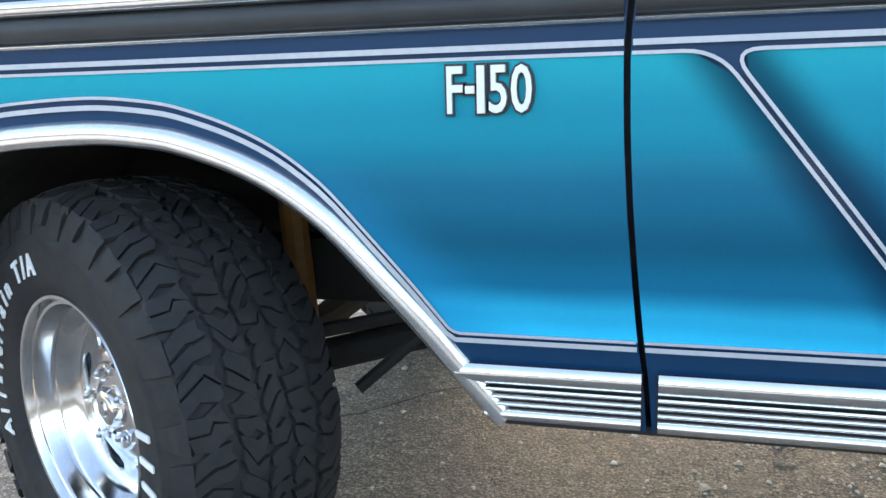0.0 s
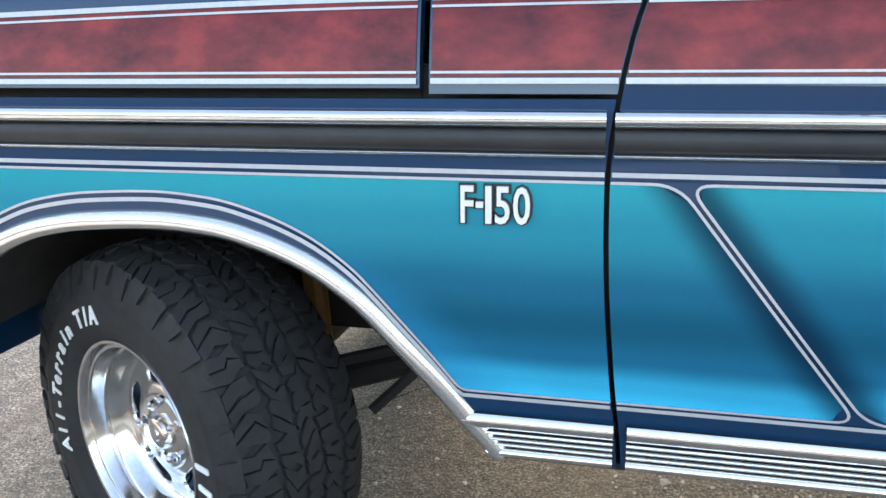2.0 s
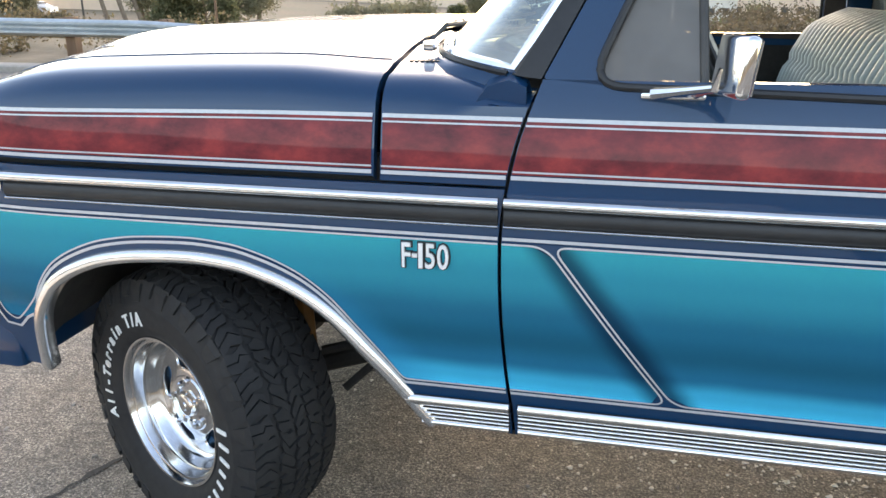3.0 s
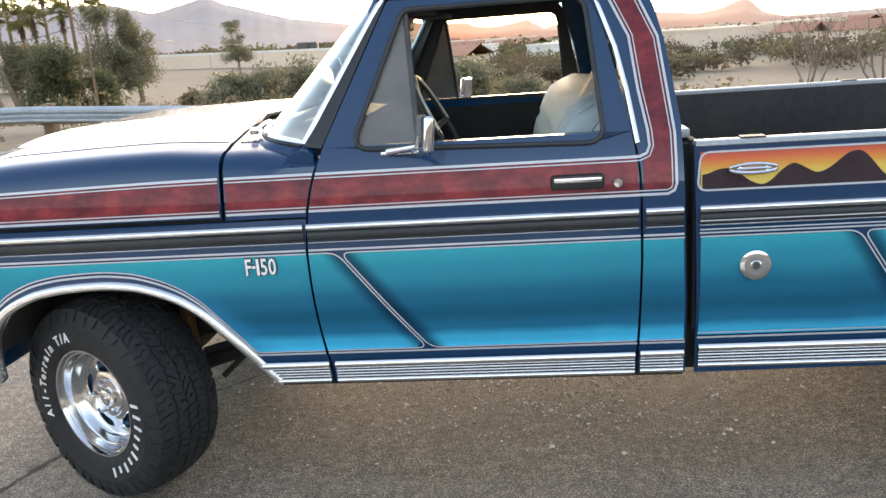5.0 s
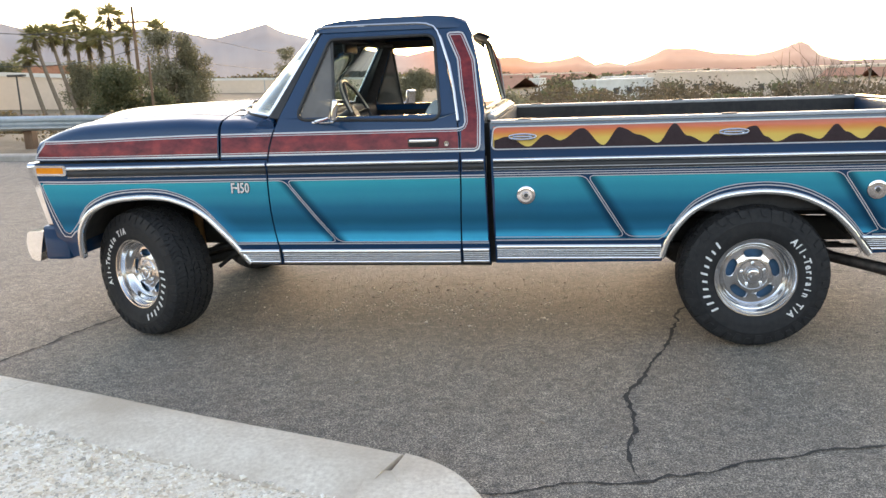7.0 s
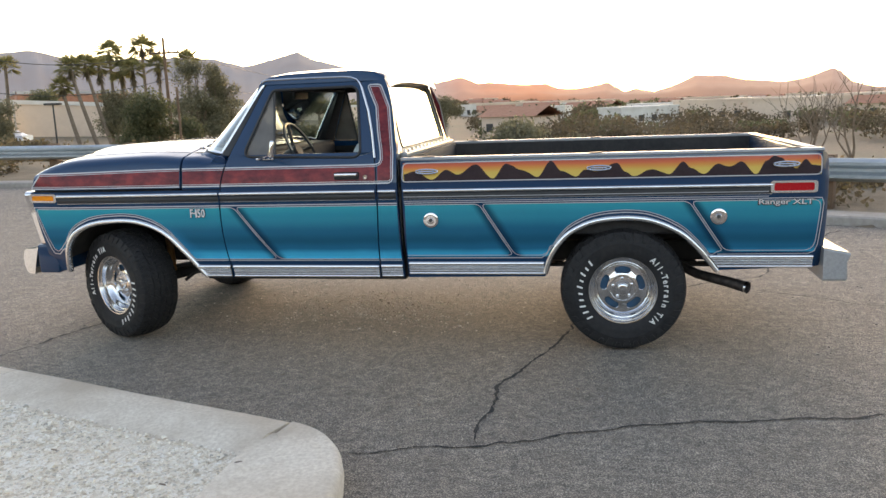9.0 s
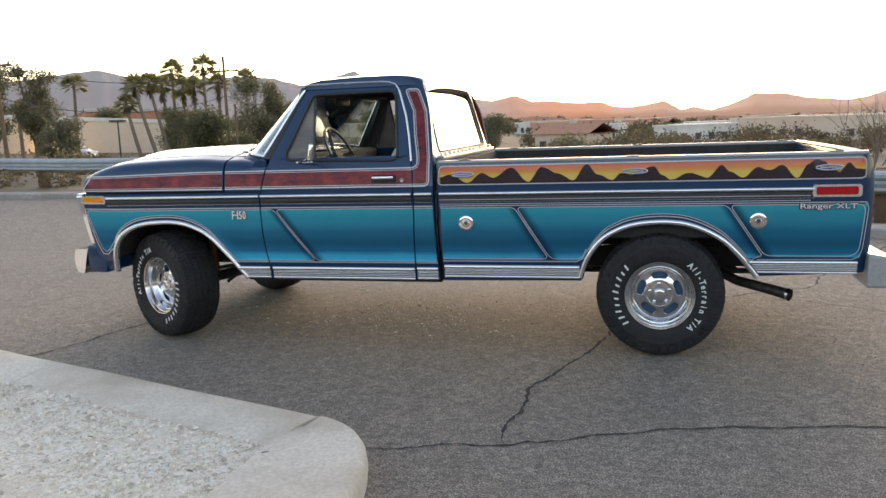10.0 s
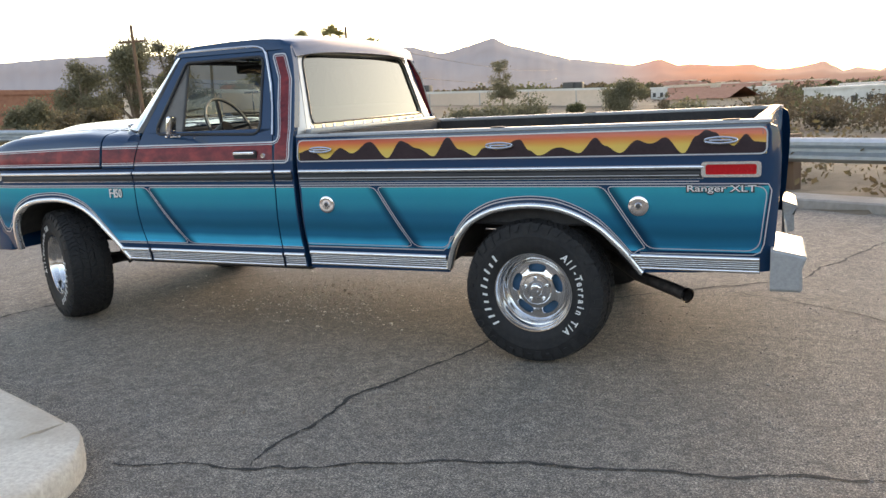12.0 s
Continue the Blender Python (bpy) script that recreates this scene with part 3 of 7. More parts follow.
bed_r = lambda z: lerp(z, (0.52, 0.62, 0.93, 1.05, 1.15, 1.205), (4.468, 4.488, 4.506, 4.508, 4.498, 4.474))
bed_side = part("bed_side", skin(bmesh.new(), len(us) - 1, 30, lambda z: lerp(z, (0.45, 1.2), (2.03, 2.014)), bed_r, bed_lo, lambda x: 1.2 - 0.03 * ss(x, 4.45, 4.515), xs=us), NAVY, truck, "navy and teal bed side with sunset mural")

# teal fades
ztop, zbot, zbed = 0.922, 0.574, 0.578
band = 0.05
T = 0.0022
f_lo = lambda x: max(zbot, arch_front(x) + band) if -0.352 < x < 0.612 else (0.64 if x < 0 else zbot)
us = sorted(set([i / 60 for i in range(61)] + [(v + 0.53) / 1.33 for v in (-0.355, -0.35, -0.34, 0.53, 0.545, 0.56)]))
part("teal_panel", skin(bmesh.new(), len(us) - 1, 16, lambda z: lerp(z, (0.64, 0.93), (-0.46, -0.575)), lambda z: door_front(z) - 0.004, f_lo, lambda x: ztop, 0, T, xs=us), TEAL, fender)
mid = lambda x0, x1, off: (lambda z: x0 + off + (ztop - z) * (x1 - x0) / 0.335)
D1, D2, D3 = (0.9, 1.16), (2.504, 2.715), (3.738, 3.958)
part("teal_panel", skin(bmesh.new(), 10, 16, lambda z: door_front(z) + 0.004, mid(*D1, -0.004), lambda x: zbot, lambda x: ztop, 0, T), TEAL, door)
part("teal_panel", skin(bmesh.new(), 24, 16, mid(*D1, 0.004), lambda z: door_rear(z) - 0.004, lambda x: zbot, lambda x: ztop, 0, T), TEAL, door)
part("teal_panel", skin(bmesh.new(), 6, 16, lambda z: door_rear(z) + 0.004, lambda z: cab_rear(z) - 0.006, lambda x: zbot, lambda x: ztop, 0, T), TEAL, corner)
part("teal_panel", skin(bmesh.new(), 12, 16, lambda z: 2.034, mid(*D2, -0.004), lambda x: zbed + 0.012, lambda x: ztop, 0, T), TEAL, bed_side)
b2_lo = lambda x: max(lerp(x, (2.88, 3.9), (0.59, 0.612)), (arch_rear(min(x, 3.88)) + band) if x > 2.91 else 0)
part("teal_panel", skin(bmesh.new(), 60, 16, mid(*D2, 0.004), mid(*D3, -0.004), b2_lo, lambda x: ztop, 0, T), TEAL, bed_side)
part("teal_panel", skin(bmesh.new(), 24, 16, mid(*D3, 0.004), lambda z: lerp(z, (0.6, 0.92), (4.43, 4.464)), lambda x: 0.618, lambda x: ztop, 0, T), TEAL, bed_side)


def outline(owner, pts, radius, width=0.0042, lift=0.0045):
    bm = bmesh.new()
    stripe(bm, rounded(pts, radius), width, lift, closed=True)
    part("pinstripe", bm, PIN, owner, "", 0)


def line(owner, pts, width=0.0068, lift=0.0045, yf=flank, mat=None):
    bm = bmesh.new()
    stripe(bm, pts, width, lift, yf=yf)
    part("pinstripe", bm, mat or PIN, owner, "", 0)


def bend(pts, radius, k=6):
    """An open line with rounded corners."""
    out = [Vector(pts[0])]
    for i in range(1, len(pts) - 1):
        p, a, b = Vector(pts[i]), Vector(pts[i - 1]), Vector(pts[i + 1])
        r = radius[i] if isinstance(radius, (list, tuple)) else radius
        da, db = a - p, b - p
        r = min(r, da.length * 0.48, db.length * 0.48)
        s, e = p + da.normalized() * r, p + db.normalized() * r
        out += [(1 - t / k) ** 2 * s + 2 * t / k * (1 - t / k) * p + (t / k) ** 2 * e for t in range(k + 1)]
    out.append(Vector(pts[-1]))
    return [(v.x, v.y) for v in out]


def wedge(owner, c, left, right, r_left, r_right):
    """The dark corner left between two rounded panels: c is the tip on the rim, left and right the ways their edges run."""
    def arc(p, a, b, r):
        p, a, b = Vector(p), Vector(a), Vector(b)
        s, e = p + (a - p).normalized() * r, p + (b - p).normalized() * r
        return [(1 - t / 6) ** 2 * s + 2 * t / 6 * (1 - t / 6) * p + (t / 6) ** 2 * e for t in range(7)]
    pts = arc(*left, r_left) + arc(*right, r_right)[::-1]
    s0, s1 = pts[0], pts[-1]
    pts = [Vector((s0.x, c)), *pts, Vector((s1.x, c))]
    bm = bmesh.new()
    f = bm.faces.new([bm.verts.new((p.x, flank(p.x, p.y) - 0.0035, p.y)) for p in pts])
    bmesh.ops.triangulate(bm, faces=[f])
    part("corner_patch", bm, NAVY, owner, "", 0)


arc_f = [(x, arch_front(x) + band) for x in np.linspace(0.566, -0.35, 40)]
zt, zb = ztop - 0.001, zbot + 0.001
line(fender, bend([(0.796, zt), (-0.568, zt), (-0.462, 0.645), (-0.43, 0.626), (-0.395, 0.655)] + arc_f[::-1] + [(0.582, zb), (0.815, zb)], [0, 0.03, 0.02, 0.03, 0.03] + [0.02] * 40 + [0.03, 0]), 0.0042)
arc_f2 = [(x, arch_front(x) + band - 0.013) for x in np.linspace(0.592, -0.362, 50)]
line(fender, [(0.816, zbot - 0.0085), (0.585, zbot - 0.0085)] + arc_f2[1:] + [(-0.392, 0.64), (-0.425, 0.61), (-0.468, 0.614), (-0.483, 0.64), (-0.582, 0.9325), (0.796, 0.9325)], 0.007)
e1t, e1b = mid(*D1, 0)(zt), mid(*D1, 0)(zb)
line(door, bend([(0.805, zt), (e1t - 0.006, zt), (e1b - 0.006, zb), (0.825, zb)], 0.035), 0.0042)
line(door, bend([(1.852, zt), (e1t + 0.006, zt), (e1b + 0.006, zb), (1.84, zb)], 0.035), 0.0042)
wedge(door, zt + 0.004, ((e1t - 0.006, zt), (0.8, zt), (e1b - 0.006, zb)), ((e1t + 0.006, zt), (1.8, zt), (e1b + 0.006, zb)), 0.035, 0.035)
wedge(door, zb - 0.004, ((e1b - 0.006, zb), (0.8, zb), (e1t - 0.006, zt)), ((e1b + 0.006, zb), (1.8, zb), (e1t + 0.006, zt)), 0.035, 0.035)
line(door, [(0.806, 0.9325), (1.852, 0.9325)])
line(door, [(0.826, zbot - 0.0085), (1.844, zbot - 0.0085)])
line(corner, [(1.862, zt), (1.986, zt)], 0.0042)
line(corner, [(1.853, zb), (1.993, zb)], 0.0042)
line(corner, [(1.862, 0.9325), (1.984, 0.9325)])
line(corner, [(1.853, zbot - 0.0085), (1.994, zbot - 0.0085)])
zbb = zbed + 0.02
e2t, e2b = mid(*D2, 0)(zt), mid(*D2, 0)(zbb)
e3t, e3b = mid(*D3, 0)(zt), mid(*D3, 0)(0.626)
line(bed_side, bend([(2.032, zt), (e2t - 0.006, zt), (e2b - 0.006, zbb), (2.032, zbb)], 0.035), 0.0042)
arc_r = [(x, arch_rear(x) + band) for x in np.linspace(2.935, 3.865, 44)]
outline(bed_side, [(e2t + 0.006, zt), (e3t - 0.006, zt), (e3b - 0.006, 0.626), (3.9, 0.62)] + arc_r[::-1] + [(2.89, zbb), (e2b + 0.006, zbb)], [0.035, 0.035, 0.02, 0.02] + [0.02] * 44 + [0.03, 0.035])
outline(bed_side, [(e3t + 0.006, zt), (4.458, zt), (4.426, 0.626), (e3b + 0.006, 0.626)], [0.035, 0.05, 0.06, 0.035])
wedge(bed_side, zt + 0.004, ((e2t - 0.006, zt), (2.1, zt), (e2b - 0.006, zbb)), ((e2t + 0.006, zt), (3.0, zt), (e2b + 0.006, zbb)), 0.035, 0.035)
wedge(bed_side, zbb - 0.004, ((e2b - 0.006, zbb), (2.1, zbb), (e2t - 0.006, zt)), ((e2b + 0.006, zbb), (3.0, zbb), (e2t + 0.006, zt)), 0.035, 0.035)
wedge(bed_side, zt + 0.004, ((e3t - 0.006, zt), (3.0, zt), (e3b - 0.006, 0.626)), ((e3t + 0.006, zt), (4.2, zt), (e3b + 0.006, 0.626)), 0.035, 0.035)
line(bed_side, [(2.03, 0.9325), (4.425, 0.9325), (4.46, 0.93), (4.473, 0.9), (4.446, 0.66), (4.432, 0.622), (4.4, 0.606), (3.9, 0.602)], 0.005)
line(bed_side, [(2.032, zbed + 0.002), (2.875, zbed + 0.004)])
line(bed_side, [(2.875, zbed + 0.004), (2.905, 0.605), (2.93, 0.66)] + [(x, arch_rear(x) + band - 0.014) for x in np.linspace(2.95, 3.87, 50)], 0.006)

# burgundy belt stripe on hood, cowl, door and pillar
r0, r1 = 1.066, 1.166


def belt(owner, xl, xr, n):
    part("burgundy_stripe", skin(bmesh.new(), n, 6, xl, xr, lambda x: r0, lambda x: r1 + 0.004, 0, T), BURG, owner, "mottled burgundy stripe")


def belt_lines(owner, a, b, da=0.0, db=0.0):
    for z, w in ((r0 - 0.006, 0.008), (r0 + 0.006, 0.0035), (r1 + 0.008, 0.008), (r1 - 0.004, 0.0035)):
        line(owner, [(a + da * (z - r0), z), (b + db * (z - r0), z)], w)


hood_tilt = lambda x: 0.016 * ss(-x, -0.5, 0.6)


# hood: the shell wraps down over the fender tops
def hood_z(x, y):
    d = abs(y - 1.0)
    crown = 1.335 - 0.035 * ss(d, 0.35, 0.62) - 0.022 * ss(d, 0.6, 0.85)
    edge = ss(d, 0.78, 0.99)
    z = crown - 0.06 * edge ** 2
    drop = max(0.0, (-0.18 - x) / 0.45)
    return z - 0.025 * ss(0.3 - x, 0, 0.9) - 0.11 * drop ** 2.4 - 0.012 * ss(x, 0.3, 0.55) * ss(d, 0.5, 0.9)


def shell_row(x, zlow):
    row = []
    zs = hood_z(x, 0.06)
    top = max(zs - 0.05, zlow + 0.02)
    for k in range(9):
        z = zlow + (top - zlow) * k / 8
        row.append((x, flank(x, z), z))
    yt = flank(x, top)
    for k in range(1, 5):
        t = k / 5 * math.pi / 2
        row.append((x, yt + (0.12 - yt) * (1 - math.cos(t)), top + (hood_z(x, 0.12) - top) * math.sin(t)))
    for y in np.linspace(0.12, 1.0, 18):
        row.append((x, y, hood_z(x, y)))
    return row + [(px, 2 - py, pz) for px, py, pz in row[-2::-1]]


bm = bmesh.new()
xs_hood = list(np.linspace(-0.578, 0.532, 30))
rows = [shell_row(x, 1.05) for x in xs_hood]
nose = [(p[0] - 0.022 + 0.02 * abs(p[1] - 1.0), p[1] + (0.015 if p[1] < 1 else -0.015), 1.05 + (p[2] - 1.05) * 0.55) for p in rows[0]]
tip = [(p[0] - 0.032 + 0.02 * abs(p[1] - 1.0), p[1] + (0.02 if p[1] < 1 else -0.02), 1.048) for p in rows[0]]
under = [(p[0], p[1] + (0.02 if p[1] < 1 else -0.02), p[2] - 0.02) for p in rows[-1]]
grid(bm, [tip, nose] + rows + [under])
hood = part("hood", bm, NAVY, truck, "closed navy hood with raised centre", 30)
bm = bmesh.new()
tube(bm, [(x, 0.2 + 0.03 * ss(-x, 0, 0.6), hood_z(x, 0.2 + 0.03 * ss(-x, 0, 0.6))) for x in np.linspace(-0.5, 0.52, 24)], 0.0028, 6)
part("hood_crease", bm, NAVY, hood)
part("burgundy_stripe", skin(bmesh.new(), 24, 6, lambda z: lerp(z, (1.06, 1.17), (-0.575, -0.515)), lambda z: 0.527, lambda x: r0, lambda x: r1 + 0.004 - hood_tilt(x), 0, T, yf=flank), BURG, hood, "mottled burgundy stripe")
for z, w in ((r0 - 0.006, 0.008), (r0 + 0.006, 0.0035)):
    line(hood, [(-0.588, z), (0.528, z)], w)
for z, w in ((r1 + 0.008, 0.008), (r1 - 0.004, 0.0035)):
    line(hood, [(-0.588, r0)] + [(x, z - hood_tilt(x)) for x in np.linspace(-0.515, 0.528, 12)], w)

# cowl between hood and windscreen
bm = bmesh.new()
cowl_rows = [shell_row(x, 1.042) for x in (0.546, 0.57, 0.62, 0.67, 0.72, 0.76, 0.785)]
cowl_rows = [[(px, py, min(pz, 1.285 + 0.02 * ss(abs(1 - py), 0.9, 0.3)) - 0.03 * ss(px, 0.6, 0.8) * (pz > 1.2)) for px, py, pz in r] for r in cowl_rows]
cowl_rows = [[(0.546 + (px - 0.546) * (door_front(min(pz, 1.262)) - 0.5495) / 0.239, py, pz) for px, py, pz in r] for r in cowl_rows]
grid(bm, cowl_rows)
cowl = part("cowl", bm, NAVY, truck, "navy cowl panel with vents", 30)
part("burgundy_stripe", skin(bmesh.new(), 8, 6, lambda z: 0.55, lambda z: door_front(z) - 0.005, lambda x: r0, lambda x: r1 + 0.004, 0, T), BURG, cowl)
belt_lines(cowl, 0.549, door_front(r0) - 0.005, 0, (door_front(r1) - door_front(r0)) / (r1 - r0))
for y0 in (0.18, 0.42, 1.35, 1.6):
    bm = bmesh.new()
    for k in range(7):
        box(bm, (0.565 + k * 0.012, y0, hood_z(0.56, y0 + 0.1) - 0.03), (0.572 + k * 0.012, y0 + 0.2, hood_z(0.56, y0 + 0.1) - 0.012))
    part("cowl_vent", bm, BLACK, cowl)

bm = bmesh.new()


def scuttle(u, off, drop):
    w = 2 * u - 1
    s = abs(w) ** 3.4
    return (0.585 + 0.225 * s + off, 1 + 0.915 * math.sin(w * 1.45) / math.sin(1.45), 1.265 + 0.035 * (1 - s) - drop)


grid(bm, [[scuttle(k / 40, -0.07, 0.05), scuttle(k / 40, -0.05, 0.02), scuttle(k / 40, -0.006, 0.006), scuttle(k / 40, 0.03, 0.02), scuttle(k / 40, 0.06, 0.12)] for k in range(41)])
for u, side in ((0.0, 1), (1.0, -1)):
    prof = [scuttle(u, -0.07, 0.05), scuttle(u, -0.05, 0.02), scuttle(u, -0.006, 0.006), scuttle(u, 0.03, 0.02)]
    out = [(x, flank(x, z) + 0.003 if side > 0 else 2 - flank(x, z) - 0.003, z - 0.012) for x, y, z in prof]
    low_ = [(x, y, z - 0.06) for x, y, z in out]
    grid(bm, [prof, out, low_])
part("scuttle", bm, NAVY, cowl, "", 50)

belt(door, lambda z: door_front(z) + 0.005, lambda z: door_rear(z) - 0.007, 16)
belt_lines(door, door_front(r0) + 0.005, 1.848, (door_front(r1) - door_front(r0)) / (r1 - r0))

# black boxes, added to stop light leaking through the hood-fender gap
bm = bmesh.new()
box(bm, (-0.56, 0.06, 0.98), (0.8, 0.1, 1.08))
box(bm, (-0.58, 0.06, 0.98), (-0.55, 1.94, 1.1))
part("inner_fender", bm, BLACK, truck)

# mouldings in the waist groove
def moulding(owner, x0, x1, y=0.0):
    bm = bmesh.new()
    arc = [(y - 0.002 - 0.015 * math.sin(a), 1.0085 - 0.0125 * math.cos(a)) for a in np.linspace(0, math.pi, 11)]
    extrude_x(bm, arc + [(y + 0.004, 1.021), (y + 0.004, 0.996)], x0, x1)
    part("moulding", bm, CHROME, owner, "bright waist moulding", 60)
    bm = bmesh.new()
    extrude_x(bm, [(y - 0.004, 0.962), (y - 0.009, 0.968), (y - 0.0105, 0.979), (y - 0.009, 0.99), (y - 0.004, 0.9955), (y + 0.003, 0.9955), (y + 0.003, 0.962)], x0, x1)
    part("moulding_insert", bm, BLACK, owner, "", 60)
    bm = bmesh.new()
    extrude_x(bm, [(y - 0.003, 0.9535), (y - 0.0085, 0.956), (y - 0.0095, 0.9585), (y - 0.007, 0.9615), (y + 0.003, 0.9615), (y + 0.003, 0.9535)], x0, x1)
    part("moulding_edge", bm, SILL, owner, "", 60)


moulding(fender, -0.37, 0.796)
moulding(door, 0.808, 1.846)
moulding(corner, 1.868, 1.98)
moulding(bed_side, 2.03, 4.188)
for z in (0.945, 0.972):
    line(bed_side, [(2.03, z), (4.17, z)], 0.004, 0.012)

# ribbed sill trim
def sill(owner, x0, x1, low, skew0=0.0, tall=0.085):
    z = lambda v: low + v * tall
    yy = lambda v: flank((x0 + x1) / 2, z(v))
    bm = bmesh.new()
    extrude_x(bm, [(yy(0) - 0.003, z(0)), (yy(0.5) - 0.003, z(0.5)), (yy(1) - 0.003, z(1)), (yy(1) + 0.01, z(1)), (yy(0) + 0.01, z(0))], x0, x1, skew0)
    trim = part("sill_trim", bm, BLACK, owner, "ribbed polished sill trim", 28)
    for a, b, out in ((0.0, 0.22, 0.011), (0.265, 0.36, 0.008), (0.395, 0.49, 0.008), (0.525, 0.62, 0.008), (0.66, 1.0, 0.013)):
        sec = [(yy(a + (b - a) * k / 6) - 0.0032 - out * math.sin(math.pi * (0.04 + 0.92 * k / 6)) ** 0.6, z(a + (b - a) * k / 6)) for k in range(7)]
        bm = bmesh.new()
        extrude_x(bm, sec, x0 + 0.002 + skew0 * (z(a) - z(0)), x1 - 0.002, skew0)
        part("sill_band", bm, SILL, trim, "bright sill band", 60)
    return trim


sill(fender, 0.625, 0.824, 0.449, -0.62, 0.083)
sill(door, 0.841, 1.84, 0.447)
sill(corner, 1.853, 1.995, 0.451)
sill(bed_side, 2.036, 2.888, 0.47)
sill(bed_side, 3.908, 4.43, 0.518, -0.75, 0.078)
bm = bmesh.new()
extrude_x(bm, [(0.085, 0.43), (0.078, 0.445), (0.14, 0.445), (0.14, 0.43)], 0.64, 2.0)
part("sill_flange", bm, UNDER, truck)


# bright wheel-arch lips
def lip(owner, fn, x0, x1, low0, low1):
    xs = np.concatenate([np.linspace(x0, x0 + 0.06, 10), np.linspace(x0 + 0.07, x1, 46)])
    path = [(x0 - 0.004, low0)] + [(x, fn(x)) for x in xs] + [(x1 + 0.004, low1)]
    rows = []
    n = len(path)
    for i, p in enumerate(path):
        a, b = path[max(0, i - 1)], path[min(n - 1, i + 1)]
        t = Vector((b[0] - a[0], b[1] - a[1])).normalized()
        nrm = Vector((-t.y, t.x))
        y = flank(p[0], p[1])
        sec = []
        for off, dy in ((-0.012, 0.03), (-0.014, 0.0), (-0.012, -0.008), (-0.005, -0.0145), (0.004, -0.016), (0.012, -0.0125), (0.018, -0.006), (0.02, -0.001)):
            sec.append((p[0] + nrm.x * off, y + dy, p[1] + nrm.y * off))
        rows.append(sec)
    bm = bmesh.new()
    grid(bm, rows)
    part("wheel_lip", bm, BADGE, owner, "bright wheel-arch trim")


lip(fender, arch_front, -0.386, 0.638, 0.485, 0.447)
lip(bed_side, arch_rear, 2.895, 3.9, 0.478, 0.495)


# letters
def glyphs(text, bold=0.0):
    cu = bpy.data.curves.new("lettering", 'FONT')
    cu.body, cu.size, cu.extrude, cu.offset = text, 1.0, 0.0, bold
    cu.resolution_u = 3
    ob = bpy.data.objects.new("lettering", cu)
    scene.collection.objects.link(ob)
    me = bpy.data.meshes.new_from_object(ob)
    vs = [v.co.copy() for v in me.vertices]
    fs = [tuple(p.vertices) for p in me.polygons]
    bpy.data.objects.remove(ob)
    bpy.data.meshes.remove(me)
    bpy.data.curves.remove(cu)
    return vs, fs


def solid_letters(bm, vs, fs, place, thick):
    """Stands flat letters up as solid ones; place maps (u, v, height) to a point."""
    base = [bm.verts.new(place(v.x, v.y, 0.0)) for v in vs]
    top = [bm.verts.new(place(v.x, v.y, thick)) for v in vs]
    edges = {}
    for f in fs:
        try:
            bm.faces.new([top[i] for i in f])
        except ValueError:
            continue
        for a, b in zip(f, f[1:] + f[:1]):
            edges[(a, b)] = edges.get((a, b), 0) + 1
    for (a, b) in edges:
        if (b, a) not in edges:
            bm.faces.new((top[a], top[b], base[b], base[a]))
    return bm


def badge(owner, text, x0, x1, z0, z1, bold, thick, material, lift=0.004, label="", gap=1.0):
    vs, fs = glyphs(text, bold)
    ux = (min(v.x for v in vs), max(v.x for v in vs))
    uz = (min(v.y for v in vs), max(v.y for v in vs))
    place = lambda u, v, h: (x0 + (u - ux[0]) / (ux[1] - ux[0]) * (x1 - x0), flank((x0 + x1) / 2, z0) - lift - h, z0 + (v - uz[0]) / (uz[1] - uz[0]) * (z1 - z0))
    bm = bmesh.new()
    solid_letters(bm, vs, fs, place, thick)
    part("badge", bm, material, owner, label, 0)


for ch, u0, u1, v0, v1 in (("F", 0.0, 0.19, 0.0, 1.0), ("-", 0.22, 0.33, 0.42, 0.58), ("1", 0.36, 0.45, 0.0, 1.0), ("5", 0.5, 0.71, 0.0, 1.0), ("0", 0.76, 1.0, 0.0, 1.0)):
    xa, xb, za, zb_ = 0.593 + 0.101 * u0, 0.593 + 0.101 * u1, 0.858 + 0.055 * v0, 0.858 + 0.055 * v1
    badge(fender, ch, xa - 0.0035, xb + 0.0035, za - 0.003, zb_ + 0.003, 0.05, 0.003, BLACK, 0.003)
    badge(fender, ch, xa, xb, za, zb_, 0.012, 0.007, LETTER, 0.004, "chrome model badge")
badge(bed_side, "Ranger XLT", 4.112, 4.418, 0.882, 0.931, 0.06, 0.004, BLACK, 0.003)
badge(bed_side, "Ranger XLT", 4.118, 4.411, 0.889, 0.926, 0.004, 0.008, LETTER, 0.004, "chrome script badge")

